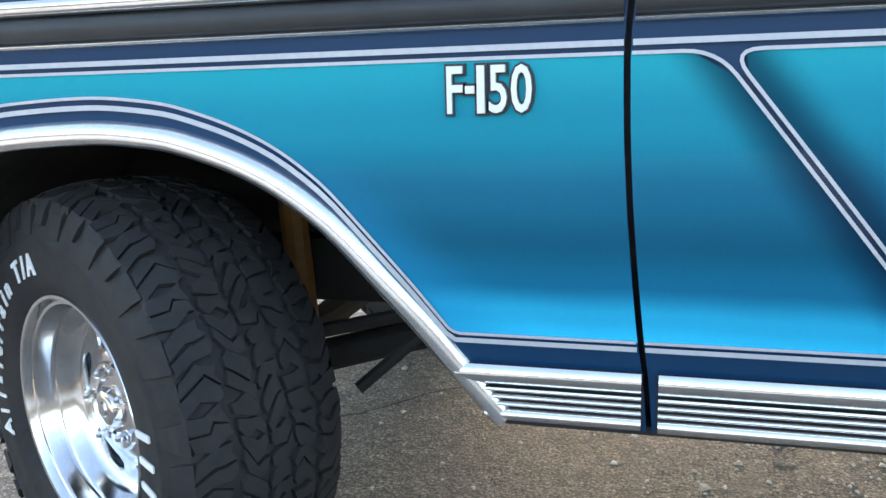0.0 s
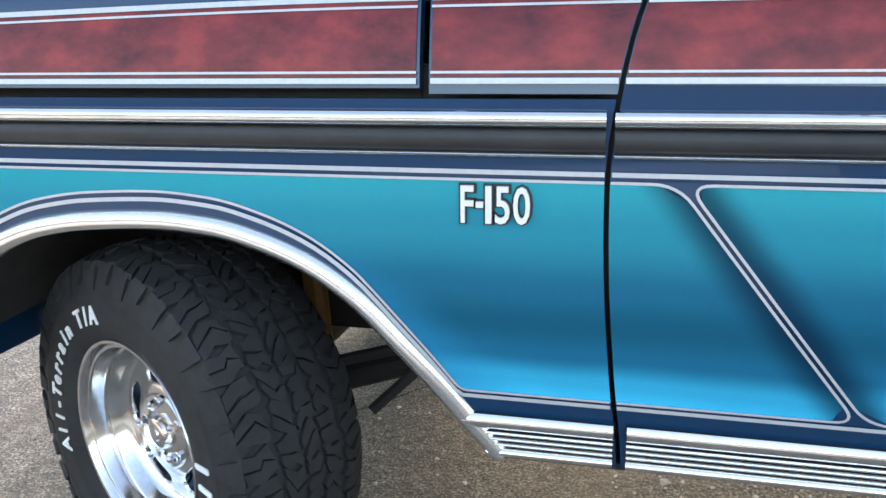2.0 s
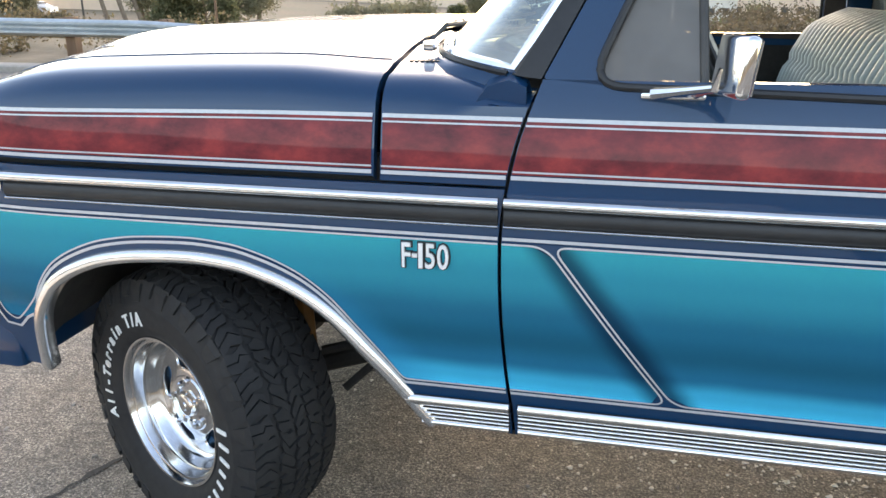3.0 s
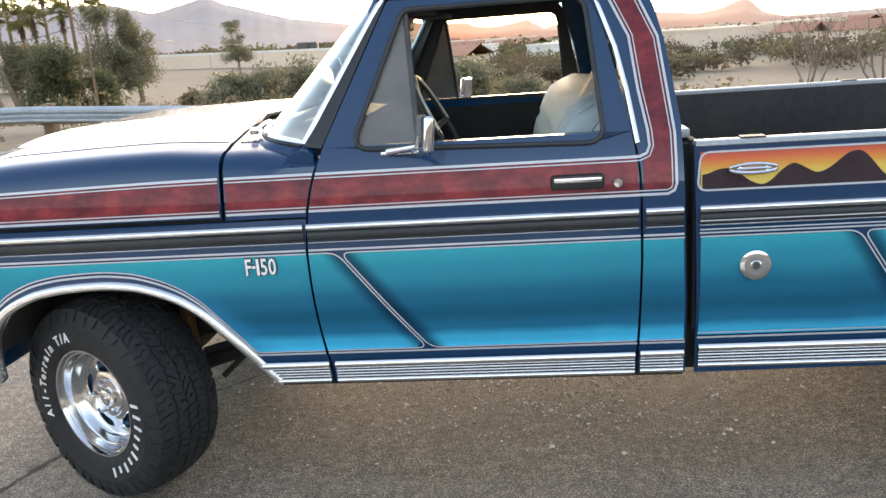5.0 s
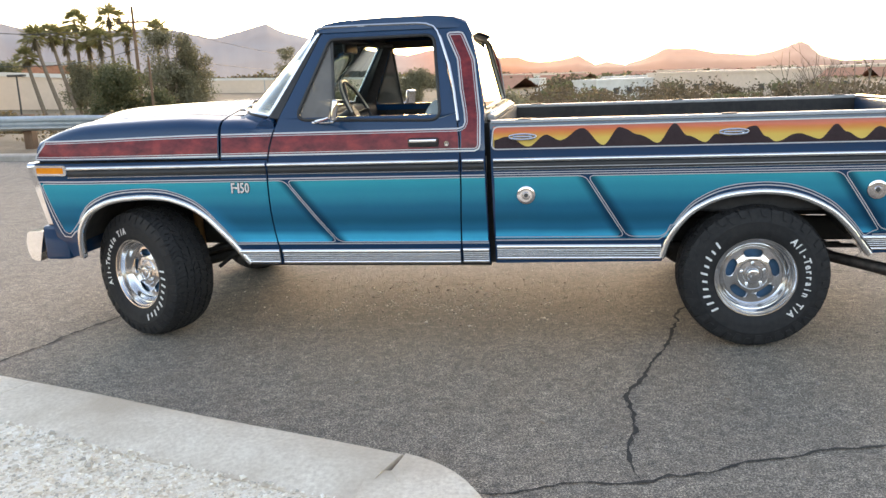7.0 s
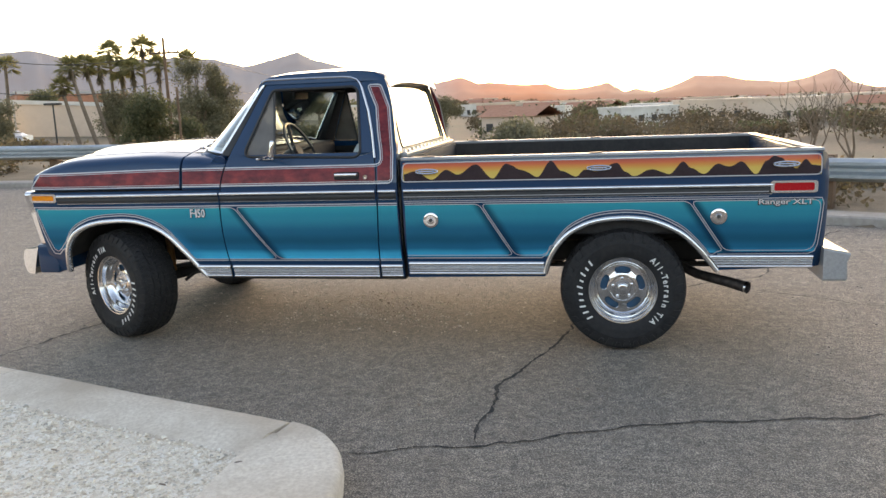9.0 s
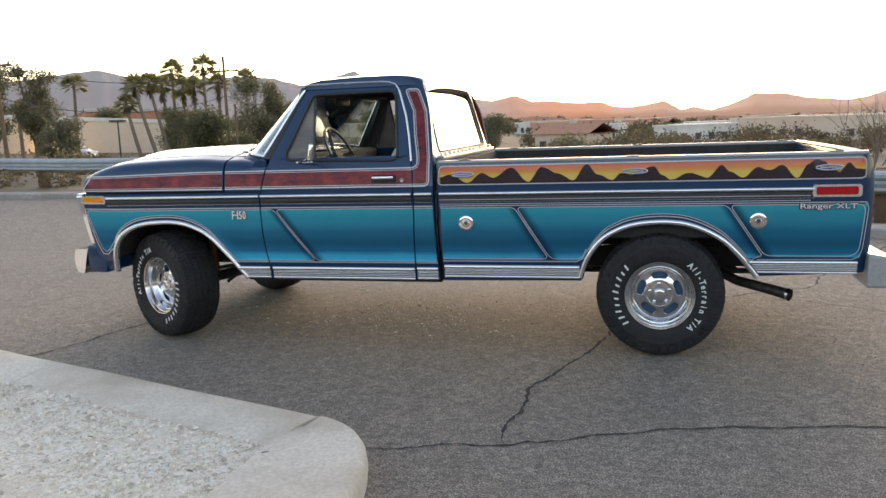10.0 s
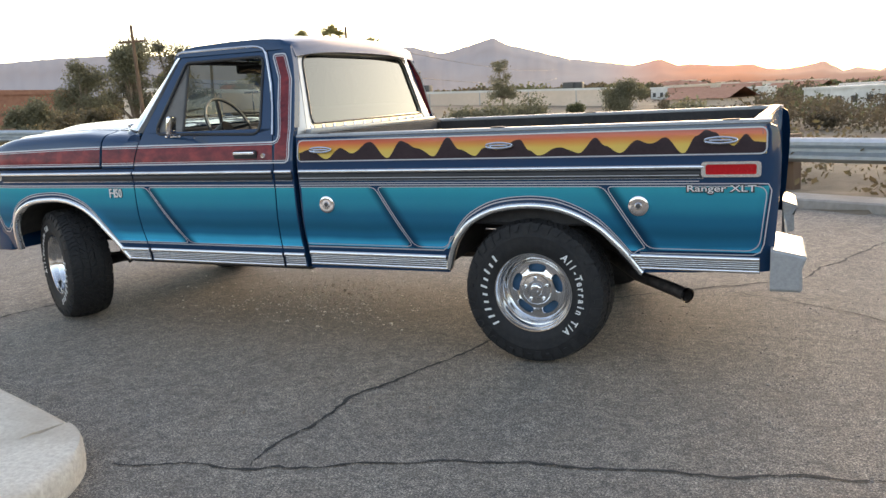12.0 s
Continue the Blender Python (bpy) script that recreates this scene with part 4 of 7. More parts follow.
# sunset mural with brown buttes
part("mural", skin(bmesh.new(), 60, 8, lambda z: 2.032, lambda z: lerp(z, (1.06, 1.18), (4.45, 4.446)), lambda x: 1.064, lambda x: 1.179, 0, T), SUNSET, bed_side, "airbrushed orange and yellow sunset mural")
BUTTES = ((2.030, 0.40), (2.103, 0.55), (2.212, 0.08), (2.301, 0.60), (2.372, 0.33), (2.484, 0.86), (2.588, 0.08), (2.669, 0.86), (2.766, 0.50), (2.857, 0.12), (2.936, 0.96), (3.003, 0.40), (3.086, 0.10), (3.136, 0.45), (3.202, 0.35), (3.322, 0.78), (3.370, 0.30), (3.419, 0.06), (3.520, 0.40), (3.621, 0.14), (3.699, 0.76), (3.746, 0.40), (3.814, 0.10), (3.891, 0.62), (3.952, 0.45), (4.019, 0.70), (4.099, 0.03), (4.155, 0.72), (4.195, 0.95), (4.234, 0.85), (4.279, 0.45), (4.314, 0.30), (4.363, 0.76), (4.402, 0.45), (4.460, 0.40))


def butte(x):
    for (xa, ha), (xb, hb) in zip(BUTTES, BUTTES[1:]):
        if xa <= x <= xb:
            h = ha + (hb - ha) * ss(x, xa, xb)
            break
    return 1.066 + 0.112 * min(0.96, max(0.05, h)) + 0.0025 * noise.noise((x * 30, 0, 0))


part("mural_butte", skin(bmesh.new(), 300, 2, lambda z: 2.036, lambda z: 4.446, lambda x: 1.065, butte, 0, 0.0032), MESA, bed_side, "dark brown painted desert buttes", 0)
outline(bed_side, [(2.032, 1.178), (4.45, 1.178), (4.45, 1.064), (2.022, 1.064)], 0.03, 0.006)
for cx in (2.182, 3.218, 4.26):
    bm = bmesh.new()
    y = flank(cx, 1.126) - 0.004
    pts = [(cx + 0.068 * math.cos(a), y - 0.012 - 0.006 * math.sin(2 * a) ** 2, 1.126 + 0.0135 * math.sin(a)) for a in np.linspace(0, 2 * math.pi, 33)[:-1]]
    tube(bm, pts, 0.0055, 6, closed=True)
    tube(bm, [(cx - 0.05, y - 0.016, 1.126), (cx + 0.05, y - 0.016, 1.126)], 0.005, 6)
    for e in (-0.04, 0.04):
        tube(bm, [(cx + e, y + 0.004, 1.126), (cx + e, y - 0.014, 1.126)], 0.007, 8)
    part("tie_down", bm, CHROME, bed_side, "chrome tie-down cleat")

# fuel caps
for cx, cz in ((2.197, 0.825), (3.899, 0.83)):
    bm = bmesh.new()
    lathe(bm, [(0.0, -0.013), (0.014, -0.013), (0.017, -0.0105), (0.03, -0.0115), (0.04, -0.0105), (0.0465, -0.008), (0.05, -0.002), (0.05, 0.006)], 40)
    cp = part("fuel_cap", bm, CHROME, bed_side, "round chrome fuel cap")
    cp.location = (cx, flank(cx, cz) - 0.004, cz)
    bm = bmesh.new()
    lathe(bm, [(0.0, -0.019), (0.008, -0.019), (0.011, -0.015), (0.011, -0.008)], 20)
    lk = part("cap_lock", bm, DARKMETAL, cp)

# dark jambs behind the shut lines of the door
for edge in (door_front, door_rear):
    bm = skin(bmesh.new(), 4, 24, lambda z: edge(z) - 0.045, lambda z: edge(z) + 0.045, lambda x: 0.445, lambda x: 1.2, depth=0.02, yf=lambda x, z: flank(x, z) + 0.054)
    part("door_jamb", bm, BLACK, truck, "dark door jamb behind the shut line")

# tail and side marker lamps
def marker(owner, x0, x1, z0, z1, lens, label):
    bm = bmesh.new()
    o = rounded([(x0, z0), (x1, z0), (x1, z1), (x0, z1)], 0.018)
    w = 0.012
    i = rounded([(x0 + w * 1.6, z0 + w), (x1 - w * 1.6, z0 + w), (x1 - w * 1.6, z1 - w), (x0 + w * 1.6, z1 - w)], 0.01)
    ring_panel(bm, o, i, lambda x, z: flank(x, z) - 0.016, 0.014)
    bz = part("lamp_bezel", bm, BADGE, owner, "chrome lamp surround")
    bm = bmesh.new()
    lo = [bm.verts.new((x, flank(x, z) - 0.012, z)) for x, z in i]
    cap(bm, lo)
    ln = part("lamp_lens", bm, lens, bz, label, 0)
    return bz


marker(bed_side, 4.178, 4.43, 0.963, 1.032, REDLENS, "red tail lamp lens")
marker(fender, -0.602, -0.378, 0.968, 1.026, AMBER, "amber side marker lens")

# ---- cab ----
win_o = rounded([(0.872, 1.25), (1.098, 1.70), (1.735, 1.70), (1.838, 1.25)], [0.01, 0.03, 0.07, 0.01], 6)
win_i = rounded([(0.962, 1.24), (1.14, 1.656), (1.712, 1.66), (1.754, 1.22)], [0.07, 0.03, 0.05, 0.06], 6)
bm = bmesh.new()
ring_panel(bm, win_o, win_i, pillar, 0.03)
part("window_surround", bm, NAVY, door, "navy window surround")
bm = bmesh.new()
tube(bm, [(x, pillar(x, z) - 0.001, z) for x, z in win_i], 0.0085, 8, closed=True)
part("window_seal", bm, BLACK, door)
bm = bmesh.new()
ring_panel(bm, win_o, win_i, lambda x, z: pillar(x, z) + 0.033, 0.008)
part("inner_trim", bm, HEAD, door, "dark brown window trim")
# vent window: division bar, tinted pane
bm = bmesh.new()
tube(bm, [(1.18, pillar(0, 1.23) + 0.012, 1.23), (1.148, pillar(0, 1.652) + 0.012, 1.652)], 0.009, 8)
part("division_bar", bm, DARKMETAL, door, "dark vent window bar")
bm = bmesh.new()
tri = rounded([(0.97, 1.243), (1.14, 1.645), (1.147, 1.648), (1.175, 1.236)], [0.06, 0.004, 0.003, 0.005], 5)
cap(bm, [bm.verts.new((x, pillar(x, z) + 0.012, z)) for x, z in tri])
vg = part("vent_pane", bm, VENTGLASS, door, "closed tinted vent window", 0)
vg.visible_shadow = False
# bright strip down the door edge and round the roof
bm = bmesh.new()
smooth_path = [(1.066, 1.706), (1.08, 1.718), (1.11, 1.722), (1.35, 1.724), (1.62, 1.722), (1.67, 1.717), (1.71, 1.702), (1.733, 1.675), (1.75, 1.635), (1.797, 1.5), (1.826, 1.37), (1.85, 1.215)]
tube(bm, [(x, pillar(x, z) - 0.012, z) for x, z in smooth_path], 0.0075, 6)
part("drip_rail", bm, CHROME, truck, "bright drip rail trim")

# B pillar with its burgundy panel
def pillar_rear(z):
    return lerp(z, (1.25, 1.39, 1.52, 1.62, 1.70), (1.985, 1.967, 1.947, 1.922, 1.89))


def pillar_front(z):
    return lerp(z, (1.25, 1.37, 1.5, 1.64, 1.70), (1.842, 1.822, 1.793, 1.746, 1.73))


bm = skin(bmesh.new(), 6, 14, pillar_front, pillar_rear, lambda x: 1.25, lambda x: 1.705, 0.05, yf=pillar)
part("rear_pillar", bm, NAVY, truck)
bm = skin(bmesh.new(), 6, 14, pillar_front, lambda z: pillar_rear(z) - 0.06, lambda x: 1.25, lambda x: 1.705, 0.02, yf=pillar)
for vert in bm.verts:
    vert.co.y = 2 - vert.co.y
part("rear_pillar", bm, NAVY, truck)


def cab_side(x, z):
    return pillar(x, z) if z > 1.25 else flank(x, z)


bm = skin(bmesh.new(), 5, 20, lambda z: lerp(z, (1.06, 1.172, 1.19, 1.25, 1.37, 1.53, 1.66), (1.865, 1.865, 1.887, 1.886, 1.864, 1.845, 1.79)), lambda z: lerp(z, (1.07, 1.23, 1.366, 1.524, 1.66), (1.958, 1.958, 1.943, 1.924, 1.868)), lambda x: 1.07, lambda x: 1.66, 0, T, yf=cab_side)
part("burgundy_panel", bm, BURG, corner, "burgundy pillar panel")
pillar_line = [(1.81, 1.174), (1.855, 1.175), (1.876, 1.184), (1.885, 1.205), (1.882, 1.25), (1.86, 1.371), (1.841, 1.53), (1.786, 1.648), (1.786, 1.66), (1.796, 1.667), (1.848, 1.667), (1.864, 1.662), (1.874, 1.648), (1.928, 1.524), (1.947, 1.366), (1.962, 1.24), (1.962, 1.09), (1.955, 1.07), (1.935, 1.06), (1.81, 1.06)]


def inset(pts, d):
    out = []
    for i, p in enumerate(pts):
        a, b = Vector(pts[max(0, i - 1)]), Vector(pts[min(len(pts) - 1, i + 1)])
        t = (b - a).normalized()
        out.append((p[0] + t.y * d, p[1] - t.x * d))
    return out


for d, w in ((0.0, 0.008), (0.012, 0.0035)):
    bm = bmesh.new()
    stripe(bm, inset(pillar_line, d), w, 0.005, yf=cab_side)
    part("pinstripe", bm, PIN, corner, "", 0)

# roof
def roof_z(x, v):
    """v runs 0 to 1 across."""
    mid = lerp(x, (1.03, 1.06, 1.11, 1.2, 1.45, 1.71, 1.82, 1.885, 1.915), (1.695, 1.75, 1.774, 1.788, 1.797, 1.797, 1.785, 1.756, 1.685))
    return mid - 0.036 * abs(2 * v - 1) ** 3.0


bm = bmesh.new()
xs_r = [1.03, 1.04, 1.06, 1.085, 1.11, 1.15, 1.2, 1.3, 1.45, 1.6, 1.71, 1.77, 1.82, 1.855, 1.885, 1.905, 1.915]
top = []
for x in xs_r:
    row = []
    bow = 0.05 * (x < 1.3) * (1.3 - x) / 0.3
    inset = 0.222 + 0.02 * ss(x, 1.8, 1.9)
    for k in range(25):
        v = k / 24
        y = inset + (2 - 2 * inset) * v
        z = roof_z(x, v)
        xx = x - bow * (1 - (2 * v - 1) ** 2)
        row.append((xx, y, z))
    zl = min(1.705, row[0][2] - 0.01)
    row = [(x, inset - 0.016, zl - 0.012), (x, inset - 0.012, zl + 0.012)] + row + [(x, 2 - inset + 0.012, zl + 0.012), (x, 2 - inset + 0.016, zl - 0.012)]
    top.append(row)
grid(bm, top)
roof = part("roof", bm, NAVY, truck, "navy cab roof", 50)
bm = bmesh.new()
grid(bm, [[(px, py, pz - 0.03) for px, py, pz in r[2:-2]] for r in top[2:-3]])
part("headliner", bm, HEAD, truck, "dark brown headliner")

# windscreen, its bright frame and pillars
def screen(u, v):
    w = 2 * u - 1
    y = 1 + (0.915 - 0.135 * v) * math.sin(w * 1.45) / math.sin(1.45)
    s = abs(w) ** 3.4
    x = 0.585 + 0.225 * s + (0.42 - 0.155 * s) * v
    return (x, y, 1.265 + 0.035 * (1 - s) + (0.43 - 0.01 * (1 - s)) * v)


bm = bmesh.new()
grid(bm, [[screen(i / 40, j / 8) for j in range(9)] for i in range(41)])
sg = part("windscreen", bm, SCREEN, truck, "curved windscreen glass")
sg.visible_shadow = False
bm = bmesh.new()
rim = [screen(i / 40, 0) for i in range(41)] + [screen(1, j / 8) for j in range(1, 9)] + [screen(i / 40, 1) for i in range(39, -1, -1)] + [screen(0, j / 8) for j in range(7, 0, -1)]
tube(bm, rim, 0.012, 8, closed=True)
part("windscreen_trim", bm, CHROME, truck, "bright windscreen trim")
bm = bmesh.new()
tube(bm, [(x - 0.014, y, z - 0.008) for x, y, z in (screen(i / 40, 0) for i in range(41))], 0.008, 6)
part("windscreen_seal", bm, BLACK, truck, "black windscreen rubber")
for s in (0, 1):
    bm = bmesh.new()
    rows = []
    for k in range(13):
        v = k / 12
        a = Vector(screen(0, v)) + Vector((-0.004, -0.006, -0.01 * (1 - v)))
        z = 1.25 + 0.45 * v
        b = Vector((0.868 + 0.224 * v, pillar(0, z) + 0.003, z))
        c = a.lerp(b, 0.5) + Vector((-0.003, -0.003, 0))
        rows.append([tuple(a + Vector((0.03, 0.03, 0))), tuple(a), tuple(c), tuple(b), tuple(b + Vector((0.02, 0.05, 0)))])
    if s:
        rows = [[(x, 2 - y, z) for x, y, z in r] for r in rows]
    grid(bm, rows, closed_v=True)
    part("windscreen_pillar", bm, BLACK, truck, "", 50)
for y0 in (0.42, 1.15):
    bm = bmesh.new()
    tube(bm, [(0.56, y0, 1.3), (0.59, y0 + 0.02, 1.335), (0.64, y0 + 0.3, 1.335)], 0.006, 6)
    tube(bm, [(0.62, y0 + 0.1, 1.325), (0.665, y0 + 0.5, 1.33)], 0.007, 5)
    part("wiper", bm, DARKMETAL, truck)
bm = bmesh.new()
box(bm, (0.585, 0.22, 1.288), (0.61, 0.26, 1.31), 0.004)
tube(bm, [(0.6, 0.25, 1.3), (0.615, 0.3, 1.318), (0.62, 0.36, 1.32)], 0.006, 6)
part("washer_nozzle", bm, CHROME, cowl)

# rear wall and window
def back(y, z):
    return 1.985 - max(0.0, z - 1.2) * 0.24


bm = bmesh.new()
o = rounded([(0.17, 1.0), (0.19, 1.24), (0.31, 1.688), (1.69, 1.688), (1.8, 1.24), (1.82, 1.0)], [0.01, 0.05, 0.08, 0.08, 0.05, 0.01], 6)
i = rounded([(0.27, 1.262), (0.262, 1.3), (0.345, 1.664), (1.655, 1.664), (1.738, 1.3), (1.73, 1.262)], [0.05, 0.02, 0.075, 0.075, 0.02, 0.05], 7)
loops = [[(back(y, z) + dx, y, z) for y, z in pts] for pts, dx in ((o, 0), (i, 0), (i, -0.04), (o, -0.04))]
grid(bm, loops, closed_u=True, closed_v=True)
box(bm, (1.945, 0.1, 0.5), (1.985, 1.9, 1.02))
rear_wall = part("rear_wall", bm, REARSHEEN, truck, "glossy cab rear wall, painted pale for its sky reflection", 15)
for side in (0, 1):
    bm = bmesh.new()
    rows = []
    for z in np.linspace(1.0, 1.69, 24):
        yo, ys = lerp(z, (1.0, 1.24, 1.7), (0.172, 0.192, 0.305)), cab_side(1.95, z) + 0.012
        row = [(back(0, z) - 0.002 - 0.04 * (1 - math.cos(q)), yo + (ys - yo) * math.sin(q), z) for q in np.linspace(0, math.pi / 2, 7)]
        rows.append([(px, 2 - py if side else py, pz) for px, py, pz in row])
    grid(bm, rows)
    part("cab_rear_corner", bm, REARSHEEN, rear_wall, "", 60)
bm = bmesh.new()
cap(bm, [bm.verts.new((back(y, z) - 0.012, y, z)) for y, z in i])
rg = part("rear_window", bm, REARGLASS, rear_wall, "reflective tinted rear window", 0)
rg.visible_shadow = False
bm = bmesh.new()
tube(bm, [(back(y, z) + 0.002, y, z) for y, z in i], 0.006, 6, closed=True)
part("window_seal", bm, BLACK, rear_wall)
# lamp string along the bulkhead
bm = bmesh.new()
box(bm, (1.99, 0.15, 1.205), (2.03, 1.85, 1.235), 0.006)
rail_b = part("bulkhead_rail", bm, CREAM, truck, "pale rail behind the cab")
for k in range(14):
    bm = bmesh.new()
    tube(bm, [(2.005, 0.2 + k * 0.122, 1.235), (2.0, 0.2 + k * 0.122, 1.252)], 0.009, 7)
    part("rail_stud", bm, CHROME, rail_b)

# door handle, lock, mirror
bm = bmesh.new()
box(bm, (1.583, -0.006, 1.084), (1.747, 0.03, 1.132), 0.012)
hd = part("door_handle", bm, BLACK, door, "black and chrome door handle")
bm = bmesh.new()
box(bm, (1.592, -0.018, 1.108), (1.738, 0.006, 1.126), 0.006)
part("handle_grip", bm, CHROME, hd)
bm = bmesh.new()
lathe(bm, [(0.0, -0.008), (0.013, -0.007), (0.017, 0.0), (0.017, 0.01)], 20)
lk = part("door_lock", bm, CHROME, door)
lk.location = (1.787, flank(1.787, 1.1) - 0.002, 1.1)
bm = bmesh.new()
tube(bm, [(1.085, 0.036, 1.228), (1.13, 0.0, 1.238), (1.185, -0.055, 1.252)], [0.013, 0.009, 0.007], 8)
tube(bm, [(1.16, 0.034, 1.226), (1.172, -0.01, 1.238), (1.19, -0.055, 1.252)], 0.006, 8)
tube(bm, [(1.12, 0.036, 1.226), (1.16, -0.01, 1.234), (1.188, -0.052, 1.248)], 0.005, 6)
tube(bm, [(1.186, -0.056, 1.246), (1.198, -0.06, 1.285)], 0.009, 8)
box(bm, (1.06, 0.028, 1.218), (1.182, 0.046, 1.232), 0.006)
mr = part("mirror", bm, CHROME, door, "chrome door mirror on a short arm")
bm = bmesh.new()
box(bm, (-0.018, -0.056, -0.052), (0.01, 0.046, 0.056), 0.011, 3)
mh = part("mirror_head", bm, CHROME, mr)
mh.matrix_world = pose(1.216, -0.07, 1.29, 0, 8, 24)
bm = bmesh.new()
box(bm, (0.0105, -0.048, -0.044), (0.0125, 0.038, 0.048))
part("mirror_glass", bm, ALLOY, mr).matrix_world = pose(1.216, -0.07, 1.29, 0, 8, 24)

# interior
bm = bmesh.new()
box(bm, (0.72, 0.12, 0.95), (1.0, 1.88, 1.262), 0.04, 3)
dash = part("dashboard", bm, VINYL, truck, "dark dashboard")
bm = bmesh.new()
box(bm, (0.96, 0.2, 1.13), (1.012, 1.02, 1.24), 0.012)
part("instrument_panel", bm, DARKMETAL, dash)
for k in range(5):
    bm = bmesh.new()
    lathe(bm, [(0, 0.0), (0.02, 0.0), (0.026, 0.006), (0.026, 0.016)], 18)
    d = part("dial", bm, CHROME, dash)
    d.matrix_world = pose(1.014, 0.3 + k * 0.15, 1.185, 0, 0, -90) @ pose(0, 0, 0, 0, 0, 180)
wheel_m = pose(1.22, 0.45, 1.262, 0, 62, 0)
bm = bmesh.new()
tube(bm, [(0.195 * math.cos(a), 0.195 * math.sin(a), 0) for a in np.linspace(0, 2 * math.pi, 41)[:-1]], 0.0095, 8, closed=True)
sw = part("steering_wheel", bm, BLACK, truck, "thin-rimmed steering wheel")
sw.matrix_world = wheel_m
bm = bmesh.new()
tube(bm, [(0.195 * math.cos(a), 0.195 * math.sin(a), 0.006) for a in np.linspace(0.5 * math.pi, 1.5 * math.pi, 32)], 0.0072, 8)
part("rim_grip", bm, WHEELWHITE, sw)
for a in (radians(0), radians(180), radians(90)):
    bm = bmesh.new()
    tube(bm, [(0.19 * math.cos(a), 0.19 * math.sin(a), 0), (0.05 * math.cos(a), 0.05 * math.sin(a), -0.045)], 0.012, 6)
    part("spoke", bm, BLACK, sw)
bm = bmesh.new()
tube(bm, [(0, 0, -0.02), (0, 0, -0.06), (0, 0, -0.4)], [0.05, 0.045, 0.03], 14)
part("steering_column", bm, BLACK, sw)

# bench seat with pleats
def seat_back(w, h):
    lean = 1.585 + 0.13 * h
    ridge = 0.032 * abs(math.sin(w * math.pi * 30)) ** 0.6 * ss(h, 0.0, 0.1) * (1 - ss(h, 0.92, 1.0))
    x = lean + 0.2 * ss(abs(2 * w - 1), 0.86, 1.02) ** 1.3 - 0.03 * math.sin(h * math.pi) - ridge + 0.05 * ss(h, 0.85, 1.0) + 0.012 * ss(abs(h - 0.55), 0.06, 0.0)
    return (min(x, 1.9 + ridge * 0.5), 0.16 + 1.68 * w, 0.95 + 0.405 * h - 0.05 * ss(abs(2 * w - 1), 0.72, 1.0) * h)


bm = bmesh.new()
rows = [[seat_back(i / 480, j / 16) for j in range(17)] + [(1.93, 0.16 + 1.68 * i / 480, 1.34 - 0.05 * ss(abs(2 * i / 480 - 1), 0.72, 1.0)), (1.94, 0.16 + 1.68 * i / 480, 0.95)] for i in range(481)]
rr = grid(bm, rows)
cap(bm, rr[0])
cap(bm, rr[-1])
seat = part("bench_seat", bm, SEAT, truck, "pleated blue-grey vinyl bench seat", 60)
# dark tubes along the pleat grooves, standing in for their shade
for k in range(1, 30):
    bm = bmesh.new()
    pts = [Vector(seat_back(k / 30, h)) + Vector((-0.003, 0, 0)) for h in np.linspace(0.06, 0.97, 12)]
    tube(bm, [tuple(p) for p in pts], 0.0042, 5)
    part("pleat_seam", bm, GROOVESHADE, seat)
bm = bmesh.new()
box(bm, (1.18, 0.16, 0.82), (1.66, 1.84, 0.98), 0.05, 3)
part("seat_cushion", bm, SEAT, seat)
bm = bmesh.new()
stp = [(1.84, 0.3, 1.62), (1.79, 0.38, 1.48), (1.70, 0.5, 1.3), (1.62, 0.62, 1.1)]
for k in range(len(stp) - 1):
    a, b = Vector(stp[k]), Vector(stp[k + 1])
    s = Vector((0.0, 0.024, 0.006))
    bm.faces.new([bm.verts.new(p) for p in (a - s, a + s, b + s, b - s)])
part("seat_belt", bm, DARKMETAL, truck, "grey shoulder belt", 0)
bm = bmesh.new()
box(bm, (0.75, 0.1, 0.5), (1.95, 1.9, 0.56))
box(bm, (0.72, 0.12, 0.5), (0.76, 1.88, 1.0))
part("cab_floor", bm, UNDER, truck)
bm = bmesh.new()
box(bm, (0.87, 0.062, 0.56), (1.82, 0.085, 1.21), 0.008)
inner = part("door_card", bm, VINYL, door, "dark door trim panel")
bm = bmesh.new()
tube(bm, [(1.05, 0.92, 1.7), (1.06, 0.92, 1.66)], 0.008, 6)
box(bm, (1.05, 0.78, 1.6), (1.075, 1.06, 1.665), 0.012)
part("rear_view_mirror", bm, BLACK, truck)
for y0 in (0.3, 1.05):
    bm = bmesh.new()
    box(bm, (1.06, y0, 1.652), (1.2, y0 + 0.55, 1.672), 0.008)
    part("sun_visor", bm, HEAD, truck)

# ---- bed ----
bm = bmesh.new()
sec = [(0.008, 1.198), (0.011, 1.206), (0.018, 1.211), (0.045, 1.213), (0.062, 1.211), (0.07, 1.204), (0.07, 1.19), (0.02, 1.19)]
extrude_x(bm, sec, 2.02, 4.462)
rail = part("bed_rail", bm, CREAM, bed_side, "pale bright rail cap")
for cx in (2.19, 3.2, 4.3):
    bm = bmesh.new()
    box(bm, (cx - 0.035, 0.02, 1.213), (cx + 0.035, 0.065, 1.2165))
    part("stake_pocket", bm, BLACK, rail)
bm = bmesh.new()
grid(bm, [[(x, 0.075 + 0.01 * (k % 2), z) for k, z in enumerate((0.72, 0.74, 0.95, 0.97, 1.192))] for x in np.linspace(2.03, 4.45, 12)])
part("bed_inner_wall", bm, LINER, truck)
bm = bmesh.new()
zf = 0.72
pts = [(y, zf + (0.012 if k % 4 in (1, 2) else 0)) for k, y in enumerate(np.linspace(0.06, 1.94, 60))]
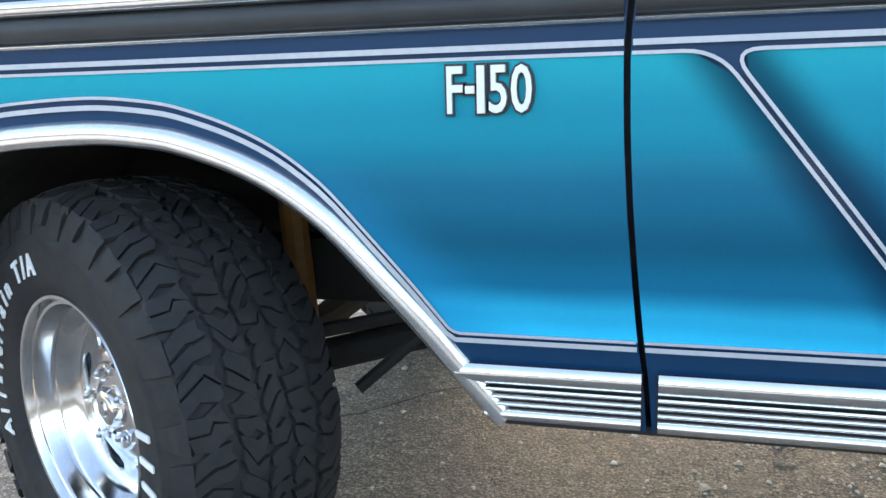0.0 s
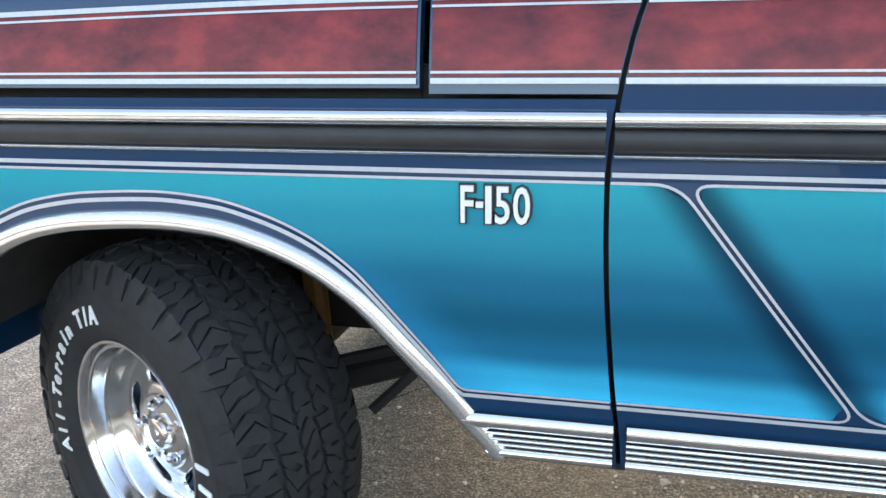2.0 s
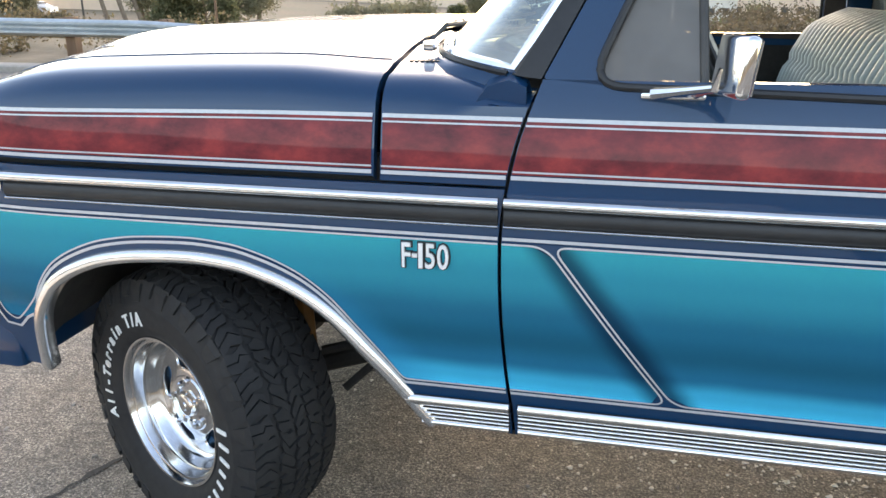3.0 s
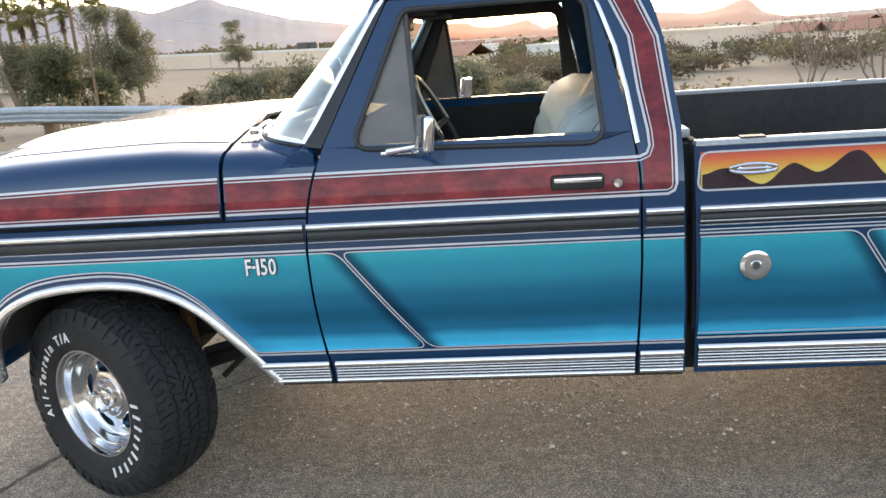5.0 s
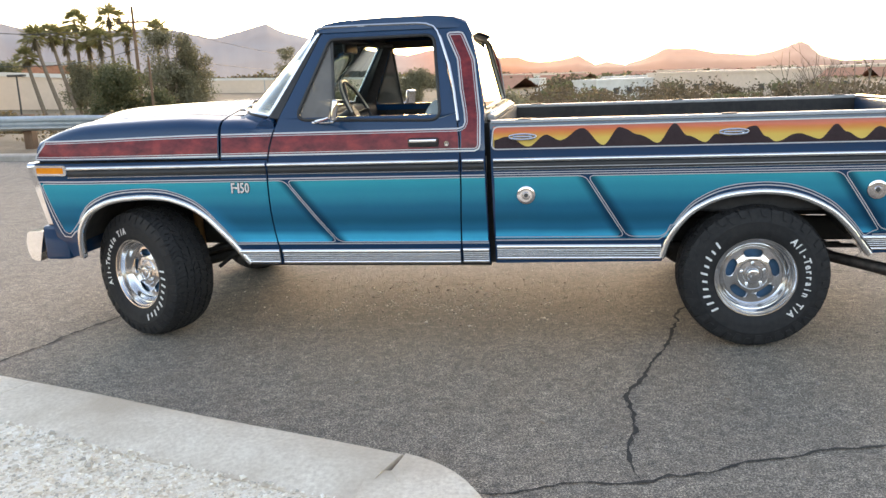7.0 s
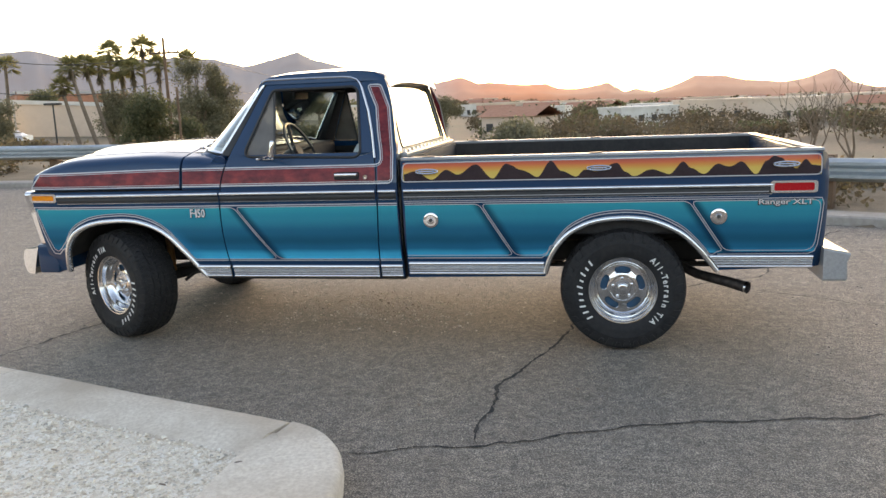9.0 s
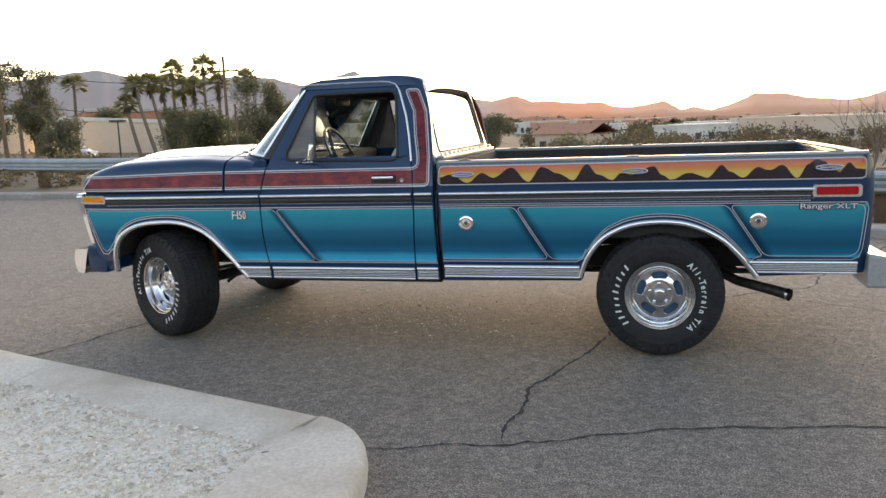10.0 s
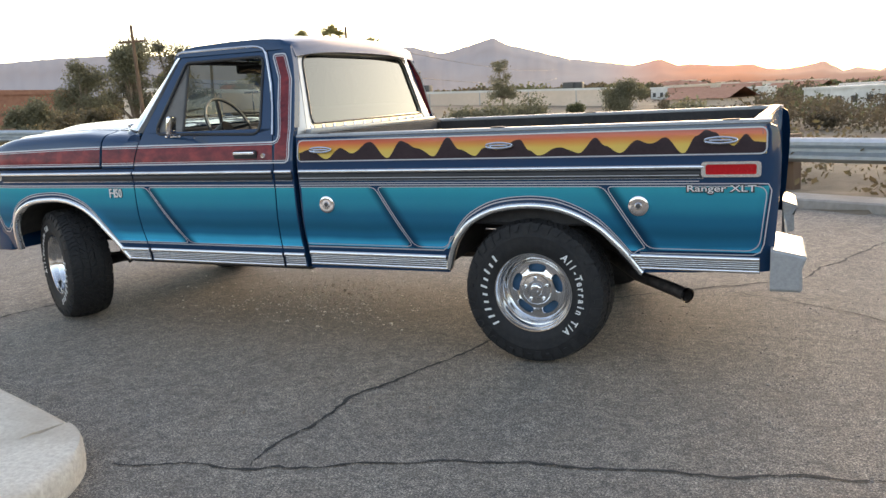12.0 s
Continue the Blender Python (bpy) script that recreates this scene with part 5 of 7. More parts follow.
grid(bm, [[(x, y, z) for y, z in pts] for x in (2.03, 4.45)])
part("bed_floor", bm, LINER, truck, "dark ribbed bed floor")
bm = bmesh.new()
box(bm, (2.02, 0.05, 0.6), (2.045, 1.95, 1.205), 0.006)
part("bed_bulkhead", bm, LINER, truck)
bm = bmesh.new()
box(bm, (4.395, 0.085, 0.64), (4.44, 1.915, 1.2), 0.012)
tg = part("tailgate", bm, NAVY, truck, "closed tailgate")
bm = bmesh.new()
box(bm, (4.39, 0.09, 1.2), (4.442, 1.91, 1.216), 0.006)
part("tailgate_cap", bm, CREAM, tg)
bm = bmesh.new()
box(bm, (4.441, 0.16, 0.95), (4.45, 1.84, 1.02), 0.004)
part("tailgate_trim", bm, CHROME, tg)
for y0 in (0.02, 1.9):
    bm = bmesh.new()
    box(bm, (4.4, y0 + 0.004, 0.66), (4.46, y0 + 0.076, 1.19), 0.016)
    post = part("tailgate_post", bm, NAVY, truck)

# dark filler panels, added to keep light out of the gap between cab and bed
for y0 in (0.11, 1.85):
    bm = bmesh.new()
    box(bm, (1.975, y0, 0.44), (2.045, y0 + 0.04, 1.195), 0.006)
    part("gap_seal", bm, UNDER, truck)

# bumpers
def rear_bumper():
    bm = bmesh.new()
    sec = [(4.475, 0.645), (4.612, 0.618), (4.622, 0.608), (4.604, 0.556), (4.608, 0.465), (4.598, 0.452), (4.475, 0.452)]
    ys = (-0.02, -0.012, 0.44, 0.45, 0.62, 0.63, 1.37, 1.38, 1.55, 1.56, 2.012, 2.02)
    dips = (0, 0, 0, 0.1, 0.1, 0.1, 0.1, 0.1, 0.1, 0, 0, 0)
    rows = []
    for y, dp in zip(ys, dips):
        e = 0.012 if y in (-0.02, 2.02) else 0
        rows.append([((x - e - 0.035 * y - (0.06 if dp else 0)) if x > 4.5 else (4.475 if y < 0.3 else 4.49 if dp else 4.48), y, z - (dp if z > 0.59 else 0) + (e if z < 0.5 else -e if z > 0.6 else 0)) for x, z in sec])
    r = grid(bm, rows, closed_v=True)
    cap(bm, r[0])
    cap(bm, r[-1])
    return part("rear_bumper", bm, CREAM, truck, "white and silver step rear bumper", 25)


rear_bumper()
bm = bmesh.new()
rows = []
for k in range(25):
    v = k / 24
    y = 0.06 + 1.88 * v
    wrap = abs(2 * v - 1) ** 5
    x = -0.74 + 0.022 * wrap
    rows.append([(-0.615, y, 0.642), (x + 0.012, y, 0.64), (x - 0.004, y, 0.628), (x - 0.016, y, 0.58), (x - 0.012, y, 0.52), (x + 0.004, y, 0.478), (x + 0.02, y, 0.468), (-0.66, y, 0.462), (-0.64, y, 0.55)])
r = grid(bm, rows, closed_v=True)
cap(bm, r[0])
cap(bm, r[-1])
fb = part("front_bumper", bm, CHROME, truck, "chrome front bumper", 50)
bm = bmesh.new()
box(bm, (-0.62, 0.055, 0.47), (-0.46, 1.945, 0.675), 0.02)
part("front_valance", bm, NAVY, truck)

# grille and headlamp surround
bm = bmesh.new()
o = rounded([(0.06, 0.665), (1.94, 0.665), (1.96, 1.04), (0.04, 1.04)], 0.03)
i = [(y, z) for y, z in rounded([(0.12, 0.72), (1.88, 0.72), (1.89, 0.99), (0.11, 0.99)], 0.03)]
gx = lambda z: lerp(z, (0.66, 1.04), (-0.572, -0.652))
loops = [[(gx(z) + d, y, z) for y, z in pts] for pts, d in ((o, 0.05), (o, 0.0), (i, -0.005), (i, 0.05))]
grid(bm, loops, closed_v=True)
grille = part("grille_surround", bm, CHROME, truck, "chrome grille and headlamp surround")
for k in range(7):
    bm = bmesh.new()
    z = 0.745 + k * 0.037
    box(bm, (gx(z) + 0.01, 0.42, z), (gx(z) + 0.03, 1.58, z + 0.012))
    part("grille_bar", bm, DARKMETAL, grille)
bm = bmesh.new()
box(bm, (-0.54, 0.12, 0.72), (-0.52, 1.88, 0.99))
part("grille_backing", bm, BLACK, grille)
for y in (0.27, 1.73):
    bm = bmesh.new()
    lathe(bm, [(0.0, -0.03), (0.06, -0.02), (0.088, 0.0), (0.1, 0.004), (0.1, 0.03)], 32)
    hl = part("headlamp", bm, ALLOY, grille, "round headlamp")
    hl.matrix_world = pose(gx(0.855) + 0.02, y, 0.855, 0, 0, -90)

# ---- wheels ----
R_T, W_T = 0.38, 0.282
H_T = W_T / 2


def crown(w):
    """How far the tread falls away towards its shoulders."""
    return 0.026 * min(1.0, abs(w) / H_T) ** 2.8


def tyre_mesh():
    bm = bmesh.new()
    prof = [(0.192, -0.74), (0.2, -0.82), (0.212, -0.9), (0.222, -0.935), (0.235, -0.985), (0.26, -1.0), (0.285, -1.0), (0.292, -1.012), (0.296, -1.012), (0.301, -0.995), (0.318, -0.975), (0.332, -0.94)]
    prof = [(r, y * H_T) for r, y in prof]
    prof += [(R_T - 0.009 - crown(w * H_T), w * H_T) for w in (-0.9, -0.8, -0.6, -0.4, -0.2, 0.0)]
    prof = prof + [(r, -y) for r, y in prof[-2::-1]]
    lathe(bm, prof, 96)
    return bm


def tread_mesh():
    """Close-set hooked lugs: two shoulder rows that turn over onto the sidewall, two hooked rows and a zigzag centre."""
    bm = bmesh.new()
    n = 40
    rnd = random.Random(4)

    def block(pts, drop=0.0):
        lo, hi = [], []
        cu = sum(p[0] for p in pts) / len(pts)
        cw = sum(p[1] for p in pts) / len(pts)
        for u, w in pts:
            u += 0.2 * math.sin(w * 7.5) + 0.13 * math.sin(w * 19 + 2.1 * math.floor(cu))
            w = (w + 0.02 * math.sin(u * 2.7)) * H_T
            a = u * 2 * math.pi / n
            r0 = R_T - 0.0095 - crown(w)
            lo.append(bm.verts.new((r0 * math.cos(a), w, r0 * math.sin(a))))
            a2 = (cu + 0.2 * math.sin(cw * 7.5) + 0.13 * math.sin(cw * 19 + 2.1 * math.floor(cu)) + (u - cu - 0.2 * math.sin(cw * 7.5) - 0.13 * math.sin(cw * 19 + 2.1 * math.floor(cu))) * 0.95) * 2 * math.pi / n
            w2 = cw * H_T + (w - cw * H_T) * 0.95
            r1 = R_T - crown(w2) - drop
            hi.append(bm.verts.new((r1 * math.cos(a2), w2, r1 * math.sin(a2))))
        m = len(pts)
        for q in range(m):
            bm.faces.new((lo[q], lo[(q + 1) % m], hi[(q + 1) % m], hi[q]))
        cap(bm, hi)

    for k in range(n):
        for s in (-1, 1):
            u0 = k + (0.0 if s < 0 else 0.5) + rnd.uniform(-0.02, 0.02)
            # shoulder lug in two halves parted by a fine hooked slit
            block([(u0 + 0.03, s * 0.56), (u0 + 0.2, s * 0.5), (u0 + 0.42, s * 0.52), (u0 + 0.47, s * 0.66), (u0 + 0.4, s * 0.72), (u0 + 0.46, s * 0.93), (u0 + 0.06, s * 0.91), (u0 + 0.0, s * 0.74)])
            block([(u0 + 0.47, s * 0.5), (u0 + 0.7, s * 0.56), (u0 + 0.92, s * 0.54), (u0 + 0.88, s * 0.74), (u0 + 0.93, s * 0.91), (u0 + 0.53, s * 0.93), (u0 + 0.47, s * 0.73), (u0 + 0.54, s * 0.66)], 0.001)
            long = k % 2 == 0
            a0, a1 = (u0 + 0.04, u0 + 0.9) if long else (u0 + 0.12, u0 + 0.82)
            low = 0.306 if long else 0.322
            vs = []
            for u, r, w in ((a0, R_T - 0.021, 0.915), (a1, R_T - 0.021, 0.915), (a1 - 0.04, R_T - 0.036, 0.972), (a0 + 0.04, R_T - 0.036, 0.972), (a1 - 0.14, low, 1.008), (a0 + 0.16, low, 1.008)):
                ang = u * 2 * math.pi / n
                vs.append(bm.verts.new((r * math.cos(ang), s * H_T * w, r * math.sin(ang))))
            bm.faces.new((vs[0], vs[1], vs[2], vs[3]))
            bm.faces.new((vs[3], vs[2], vs[4], vs[5]))
            for q in ((0, 3), (3, 5), (2, 1), (4, 2), (5, 4)):
                p, r2 = vs[q[0]], vs[q[1]]
                p2 = bm.verts.new((p.co.x * 0.985, p.co.y * 0.95, p.co.z * 0.985))
                r3 = bm.verts.new((r2.co.x * 0.985, r2.co.y * 0.95, r2.co.z * 0.985))
                bm.faces.new((p, r2, r3, p2))
            # hooked row
            u1 = u0 + 0.2
            block([(u1, s * 0.19), (u1 + 0.3, s * 0.15), (u1 + 0.42, s * 0.22), (u1 + 0.4, s * 0.3), (u1 + 0.52, s * 0.44), (u1 + 0.2, s * 0.46), (u1 + 0.04, s * 0.4), (u1 + 0.1, s * 0.28)])
            block([(u1 + 0.47, s * 0.2), (u1 + 0.75, s * 0.16), (u1 + 0.94, s * 0.18), (u1 + 1.02, s * 0.28), (u1 + 0.96, s * 0.4), (u1 + 0.84, s * 0.46), (u1 + 0.6, s * 0.45), (u1 + 0.47, s * 0.31)], 0.001)
        u0 = k + 0.2
        block([(u0, -0.11), (u0 + 0.26, -0.14), (u0 + 0.45, -0.06), (u0 + 0.4, 0.06), (u0 + 0.46, 0.13), (u0 + 0.2, 0.14), (u0 + 0.02, 0.08), (u0 + 0.07, 0.0)])
        block([(u0 + 0.52, -0.12), (u0 + 0.75, -0.13), (u0 + 0.93, -0.1), (u0 + 0.99, 0.0), (u0 + 0.94, 0.09), (u0 + 0.72, 0.11), (u0 + 0.53, 0.13), (u0 + 0.47, 0.05)], 0.001)
    return bm


RIM_FACE = -0.048


def rim_mesh():
    """Polished wheel: rolled lip, stepped dish and a disc pierced by five rounded slots."""
    bm = bmesh.new()
    prof = [(0.204, -0.112), (0.207, -0.122), (0.2045, -0.127), (0.199, -0.126), (0.195, -0.12), (0.192, -0.113), (0.187, -0.112), (0.1845, -0.108), (0.183, -0.085), (0.18, -0.079), (0.176, -0.078), (0.173, -0.074), (0.166, -0.056), (0.16, -0.047), (0.153, -0.043), (0.149, -0.046), (0.146, RIM_FACE)]
    lathe(bm, prof, 80)
    lathe(bm, [(0.186, -0.08), (0.18, 0.03), (0.19, 0.112)], 72)
    y_of = lambda r: RIM_FACE - 0.01 * (1 - ss(r, 0.08, 0.12))
    for k in range(5):
        a0, a1 = (k - 0.25) * 2 * math.pi / 5, (k + 0.75) * 2 * math.pi / 5
        am = (a0 + a1) / 2
        sector = ((a0, 0.074), (a1, 0.074), (a1, 0.1465), (a0, 0.1465))
        outer = []
        for t in range(4):
            p, q = Vector(sector[t]), Vector(sector[(t + 1) % 4])
            outer += [tuple(p + (q - p) * (m / 8)) for m in range(8)]
        slot = []
        for ao, ro in outer:
            # the slot's outline in step with the sector's own
            ua, ur = (ao - am) / (math.pi / 5), (ro - 0.11025) / 0.03625
            L = max(abs(ua), abs(ur), 1e-6)
            n4 = (abs(ua / L) ** 3 + abs(ur / L) ** 3) ** (1 / 3)
            slot.append((am + radians(22.5) * ua / L / n4, 0.1155 + 0.0195 * ur / L / n4))
        pt = lambda q, dy: (q[1] * math.cos(q[0]), y_of(q[1]) + dy, q[1] * math.sin(q[0]))
        near = [((p[0] * 0.12 + q[0] * 0.88), (p[1] * 0.12 + q[1] * 0.88)) for p, q in zip(outer, slot)]
        half = [((p[0] * 0.4 + q[0] * 0.6), (p[1] * 0.4 + q[1] * 0.6)) for p, q in zip(outer, slot)]
        grid(bm, [[pt(q, 0) for q in outer], [pt(q, 0) for q in half], [pt(q, 0) for q in near], [pt(q, 0.004) for q in slot], [pt(q, 0.024) for q in slot]], closed_v=True)
    lathe(bm, [(0.078, RIM_FACE - 0.01), (0.074, RIM_FACE - 0.014), (0.05, RIM_FACE - 0.016), (0.046, RIM_FACE - 0.012), (0.0, RIM_FACE - 0.012)], 40)
    bmesh.ops.remove_doubles(bm, verts=bm.verts, dist=1e-4)
    return bm


def arc_letters(text, mid_deg, radius, size, step):
    """Letters along the sidewall, read clockwise, feet towards the hub."""
    a = radians(mid_deg) + step * (len(text) - 1) / 2
    out = []
    for ch in text:
        if ch != " ":
            vs, fs = glyphs(ch, 0.022)
            cx = (min(v.x for v in vs) + max(v.x for v in vs)) / 2
            ca, sa_ = math.cos(a), math.sin(a)

            def place(u, v, hh):
                rr = radius + v * size
                side = (u - cx) * size * 0.86
                return (rr * ca + side * sa_, -H_T - 0.0005 - hh, rr * sa_ - side * ca)
            out.append(solid_letters(bmesh.new(), vs, fs, place, 0.0025))
        a -= step
    return out


def arc_marks(heights, mid_deg, radius, step):
    """Slanted raised bars in place of lettering."""
    a = radians(mid_deg) + step * (len(heights) - 1) / 2
    out = []
    for tall in heights:
        ca, sa_ = math.cos(a), math.sin(a)
        bm = bmesh.new()
        o = rounded([(-0.0055, 0), (0.0055, 0), (0.0055, tall), (-0.0055, tall)], 0.003, 3)
        loops = [[((radius + v) * ca + (u + v * 0.22) * sa_, -H_T - 0.0005 - hh, (radius + v) * sa_ - (u + v * 0.22) * ca) for u, v in o] for hh in (0.0, 0.0025)]
        cap(bm, grid(bm, loops, closed_v=True)[1])
        out.append(bm)
        a -= step
    return out


def build_wheel(at, turn_deg, roll_deg):
    m = pose(*at, 0, 0, turn_deg) @ pose(0, 0, 0, 0, roll_deg, 0)
    wh = part("wheel", rim_mesh(), ALLOY, truck, "polished five-slot alloy wheel", 30)
    wh.matrix_world = m
    subs = [("tyre", tyre_mesh(), RUBBER, "black all-terrain tyre with raised white lettering"), ("tread", tread_mesh(), RUBBER, "chunky tread lugs")]
    bm = bmesh.new()
    lathe(bm, [(0.0, RIM_FACE - 0.034), (0.012, RIM_FACE - 0.034), (0.014, RIM_FACE - 0.031), (0.024, RIM_FACE - 0.031), (0.03, RIM_FACE - 0.028), (0.034, RIM_FACE - 0.02), (0.036, RIM_FACE - 0.01)], 36)
    subs.append(("centre_cap", bm, CHROME, "chrome centre cap"))
    for k in range(5):
        bm = bmesh.new()
        a = radians(22 + 72 * k)
        c = (0.0595 * math.cos(a), 0.0595 * math.sin(a))
        lathe(bm, [(0.0085, -0.001), (0.012, 0.0), (0.012, 0.006)], 14)
        tube(bm, [(0, 0.004, 0), (0, -0.014, 0), (0, -0.019, 0)], [0.008, 0.008, 0.004], 6)
        bmesh.ops.translate(bm, verts=bm.verts, vec=(c[0], RIM_FACE - 0.016, c[1]))
        subs.append(("lug_nut", bm, CHROME, ""))
    bm = bmesh.new()
    lathe(bm, [(0.0, -0.012), (0.14, -0.012), (0.15, -0.003), (0.15, 0.06)], 40)
    subs.append(("brake_drum", bm, DRUM, "blue painted drum"))
    for b in arc_letters("All-Terrain T/A", 0, 0.241, 0.05, radians(6.7)):
        subs.append(("letter", b, WHITE, "raised white letter"))
    for b in arc_marks((0.036, 0.036, 0.036, 0.026, 0.026, 0.036, 0.026, 0.036, 0.026, 0.036), 180, 0.241, radians(9.1)):
        subs.append(("raised_mark", b, WHITE, "raised white mark"))
    for nm, b, mt, lab in subs:
        part(nm, b, mt, wh, lab, 30 if nm not in ("tread", "letter", "raised_mark") else 20)
    return wh


rear_left = build_wheel((3.36, 0.149, 0.377), 0, 0)
front_left = build_wheel((-0.014, 0.192, 0.379), -26, -150)
for src, at, turn in ((rear_left, (3.36, 1.851, 0.377), 180), (front_left, (-0.014, 1.83, 0.379), 154)):
    c = copy_thing(src, pose(*at, 0, 0, turn) @ pose(0, 0, 0, 0, 65, 0))

# ---- underside ----
bm = bmesh.new()
for y in (0.52, 1.42):
    box(bm, (-0.6, y, 0.47), (4.45, y + 0.07, 0.6), 0.008)
for x in (0.3, 1.3, 2.3, 4.1):
    box(bm, (x, 0.55, 0.49), (x + 0.08, 1.45, 0.57))
chassis = part("chassis", bm, UNDER, truck, "dusty steel chassis")
bm = bmesh.new()
tube(bm, [(3.378, 0.3, 0.388), (3.378, 1.7, 0.388)], 0.045, 12)
lathe_pts = [(3.378, 0.84, 0.388), (3.378, 0.92, 0.388), (3.378, 1.0, 0.388), (3.378, 1.08, 0.388), (3.378, 1.16, 0.388)]
tube(bm, lathe_pts, [0.06, 0.12, 0.14, 0.12, 0.06], 14)
part("rear_axle", bm, UNDER, truck)
for y in (0.5, 1.46):
    bm = bmesh.new()
    for k in range(4):
        box(bm, (2.85 + k * 0.08, y, 0.43 + k * 0.012), (4.0 - k * 0.08, y + 0.065, 0.441 + k * 0.012))
    part("leaf_spring", bm, UNDER, truck)
bm = bmesh.new()
tube(bm, [(-0.02, 0.35, 0.36), (0.0, 0.9, 0.31), (0.02, 1.5, 0.33), (-0.02, 1.65, 0.36)], 0.04, 10)
tube(bm, [(0.02, 0.4, 0.34), (0.4, 0.5, 0.42), (0.85, 0.56, 0.47)], [0.035, 0.03, 0.035], 10)
tube(bm, [(0.02, 1.6, 0.34), (0.85, 1.44, 0.47)], 0.032, 10)
tube(bm, [(0.25, 0.36, 0.46), (0.6, 0.55, 0.5)], 0.014, 8)
tube(bm, [(0.32, 0.34, 0.36), (0.45, 0.45, 0.47)], 0.012, 8)
part("front_suspension", bm, UNDER, truck, "dusty front suspension arms")
bm = bmesh.new()
tube(bm, [(0.175, 0.45, 0.38), (0.145, 0.46, 0.86)], 0.027, 10)
part("front_shock", bm, ORANGE, truck, "orange front shock absorber")
bm = bmesh.new()
path = [(2.2, 0.75, 0.42), (2.9, 0.72, 0.44), (3.25, 0.66, 0.54), (3.6, 0.56, 0.5), (3.83, 0.36, 0.41), (4.0, 0.24, 0.385), (4.1, 0.17, 0.367)]
tube(bm, path, [0.035, 0.035, 0.03, 0.03, 0.03, 0.032, 0.034], 14, caps=False)
tube(bm, path[::-1][:2], [0.029, 0.029], 14, caps=False)
part("exhaust_pipe", bm, PIPE, truck, "dark exhaust pipe with bright tip")
bm = bmesh.new()
tube(bm, [(4.092, 0.176, 0.3684), (4.104, 0.167, 0.3662)], [0.0365, 0.037], 16, caps=False)
part("exhaust_tip", bm, CHROME, truck)
bm = bmesh.new()
box(bm, (0.9, 0.7, 0.4), (1.9, 1.1, 0.62), 0.05)
box(bm, (2.15, 0.3, 0.5), (2.75, 0.5, 0.7), 0.03)
box(bm, (-0.5, 0.75, 0.5), (0.6, 1.25, 1.1), 0.05)
part("engine_and_tank", bm, UNDER, truck)


# wheel houses
def house(fn, x0, x1, y1):
    bm = bmesh.new()
    rows = []
    for x in np.linspace(x0, x1, 40):
        z = fn(x)
        rows.append([(x, flank(x, z) + 0.02, z - 0.004), (x, 0.12, z + 0.01), (x, y1, z + 0.03)])
    grid(bm, rows)
    grid(bm, [[r[-1] for r in rows], [(r[-1][0], r[-1][1], 0.62) for r in rows]])
    return part("wheel_house", bm, UNDER, truck)


wh1 = house(arch_front, -0.374, 0.62, 0.62)
wh2 = house(arch_rear, 2.9, 3.89, 0.5)

# the other flank repeats the panels
for ob in [o for o in truck.children if o.name.split(".")[0] in ("front_fender", "door", "cab_corner", "bed_side", "drip_rail", "wheel_house", "bed_inner_wall")]:
    other = mirrored(ob, truck)
    for ch in ob.children:
        kind = ch.name.split(".")[0]
        if kind == "badge":
            continue
        c = ch.copy()
        scene.collection.objects.link(c)
        c.parent = other
        c.matrix_basis = ch.matrix_basis
        for g in ch.children:
            if kind in ("fuel_cap", "mirror", "lamp_bezel", "door_handle", "bed_rail"):
                c2 = g.copy()
                scene.collection.objects.link(c2)
                c2.parent = c
                c2.matrix_basis = g.matrix_basis

# ---- ground ----
def rail_y(x):
    return lerp(x, (-80, -24, -14.2, -10.3, -7.4, -2.5, 0.4, 4.55, 6.95, 10.3, 40), (9.5, 10.6, 11.1, 11.6, 11.7, 11.5, 9.9, 7.5, 6.3, 4.6, -10))


def rail_z(x):
    return lerp(x, (-80, -24, -14.2, -10.3, -7.4, -4.5, -2.5, 0.4, 4.5, 40), (2.6, 0.6, 0.35, 0.2, 0.16, 0.01, -0.1, -0.13, -0.1, -0.1))


def kerb_y(x):
    return rail_y(x) - 1.5


def kerb_z(x):
    return rail_z(x) * 0.6


def lot_z(x, y):
    return kerb_z(x) * ss(y, 2.5, kerb_y(x))


EYE0 = Vector((3.5, -4.7, 0))


def land(x, y):
    t = y - rail_y(x)
    if t < -1.4:
        return lot_z(x, y) - 0.07
    if t < 0.6:
        return kerb_z(x) + 0.07 + (rail_z(x) - kerb_z(x) - 0.05) * ss(t, -1.4, 0.4)
    d = math.hypot(x - EYE0.x, y - EYE0.y)
    s = (x - EYE0.x) / d
    near = rail_z(x) + 0.02 + 0.1 * ss(t, 0.6, 1.5) - 4.3 * ss(t, 2.0, 30.0) + 1.6 * ss(-x, 20, 70) * ss(t, 5, 40)
    far = d * (-0.0103 - 0.03 * s)
    k = ss(d, 120, 1300)
    return near * (1 - k) + far * k + 0.25 * noise.noise((x * 0.05, y * 0.05, 0)) * ss(t, 2, 12)


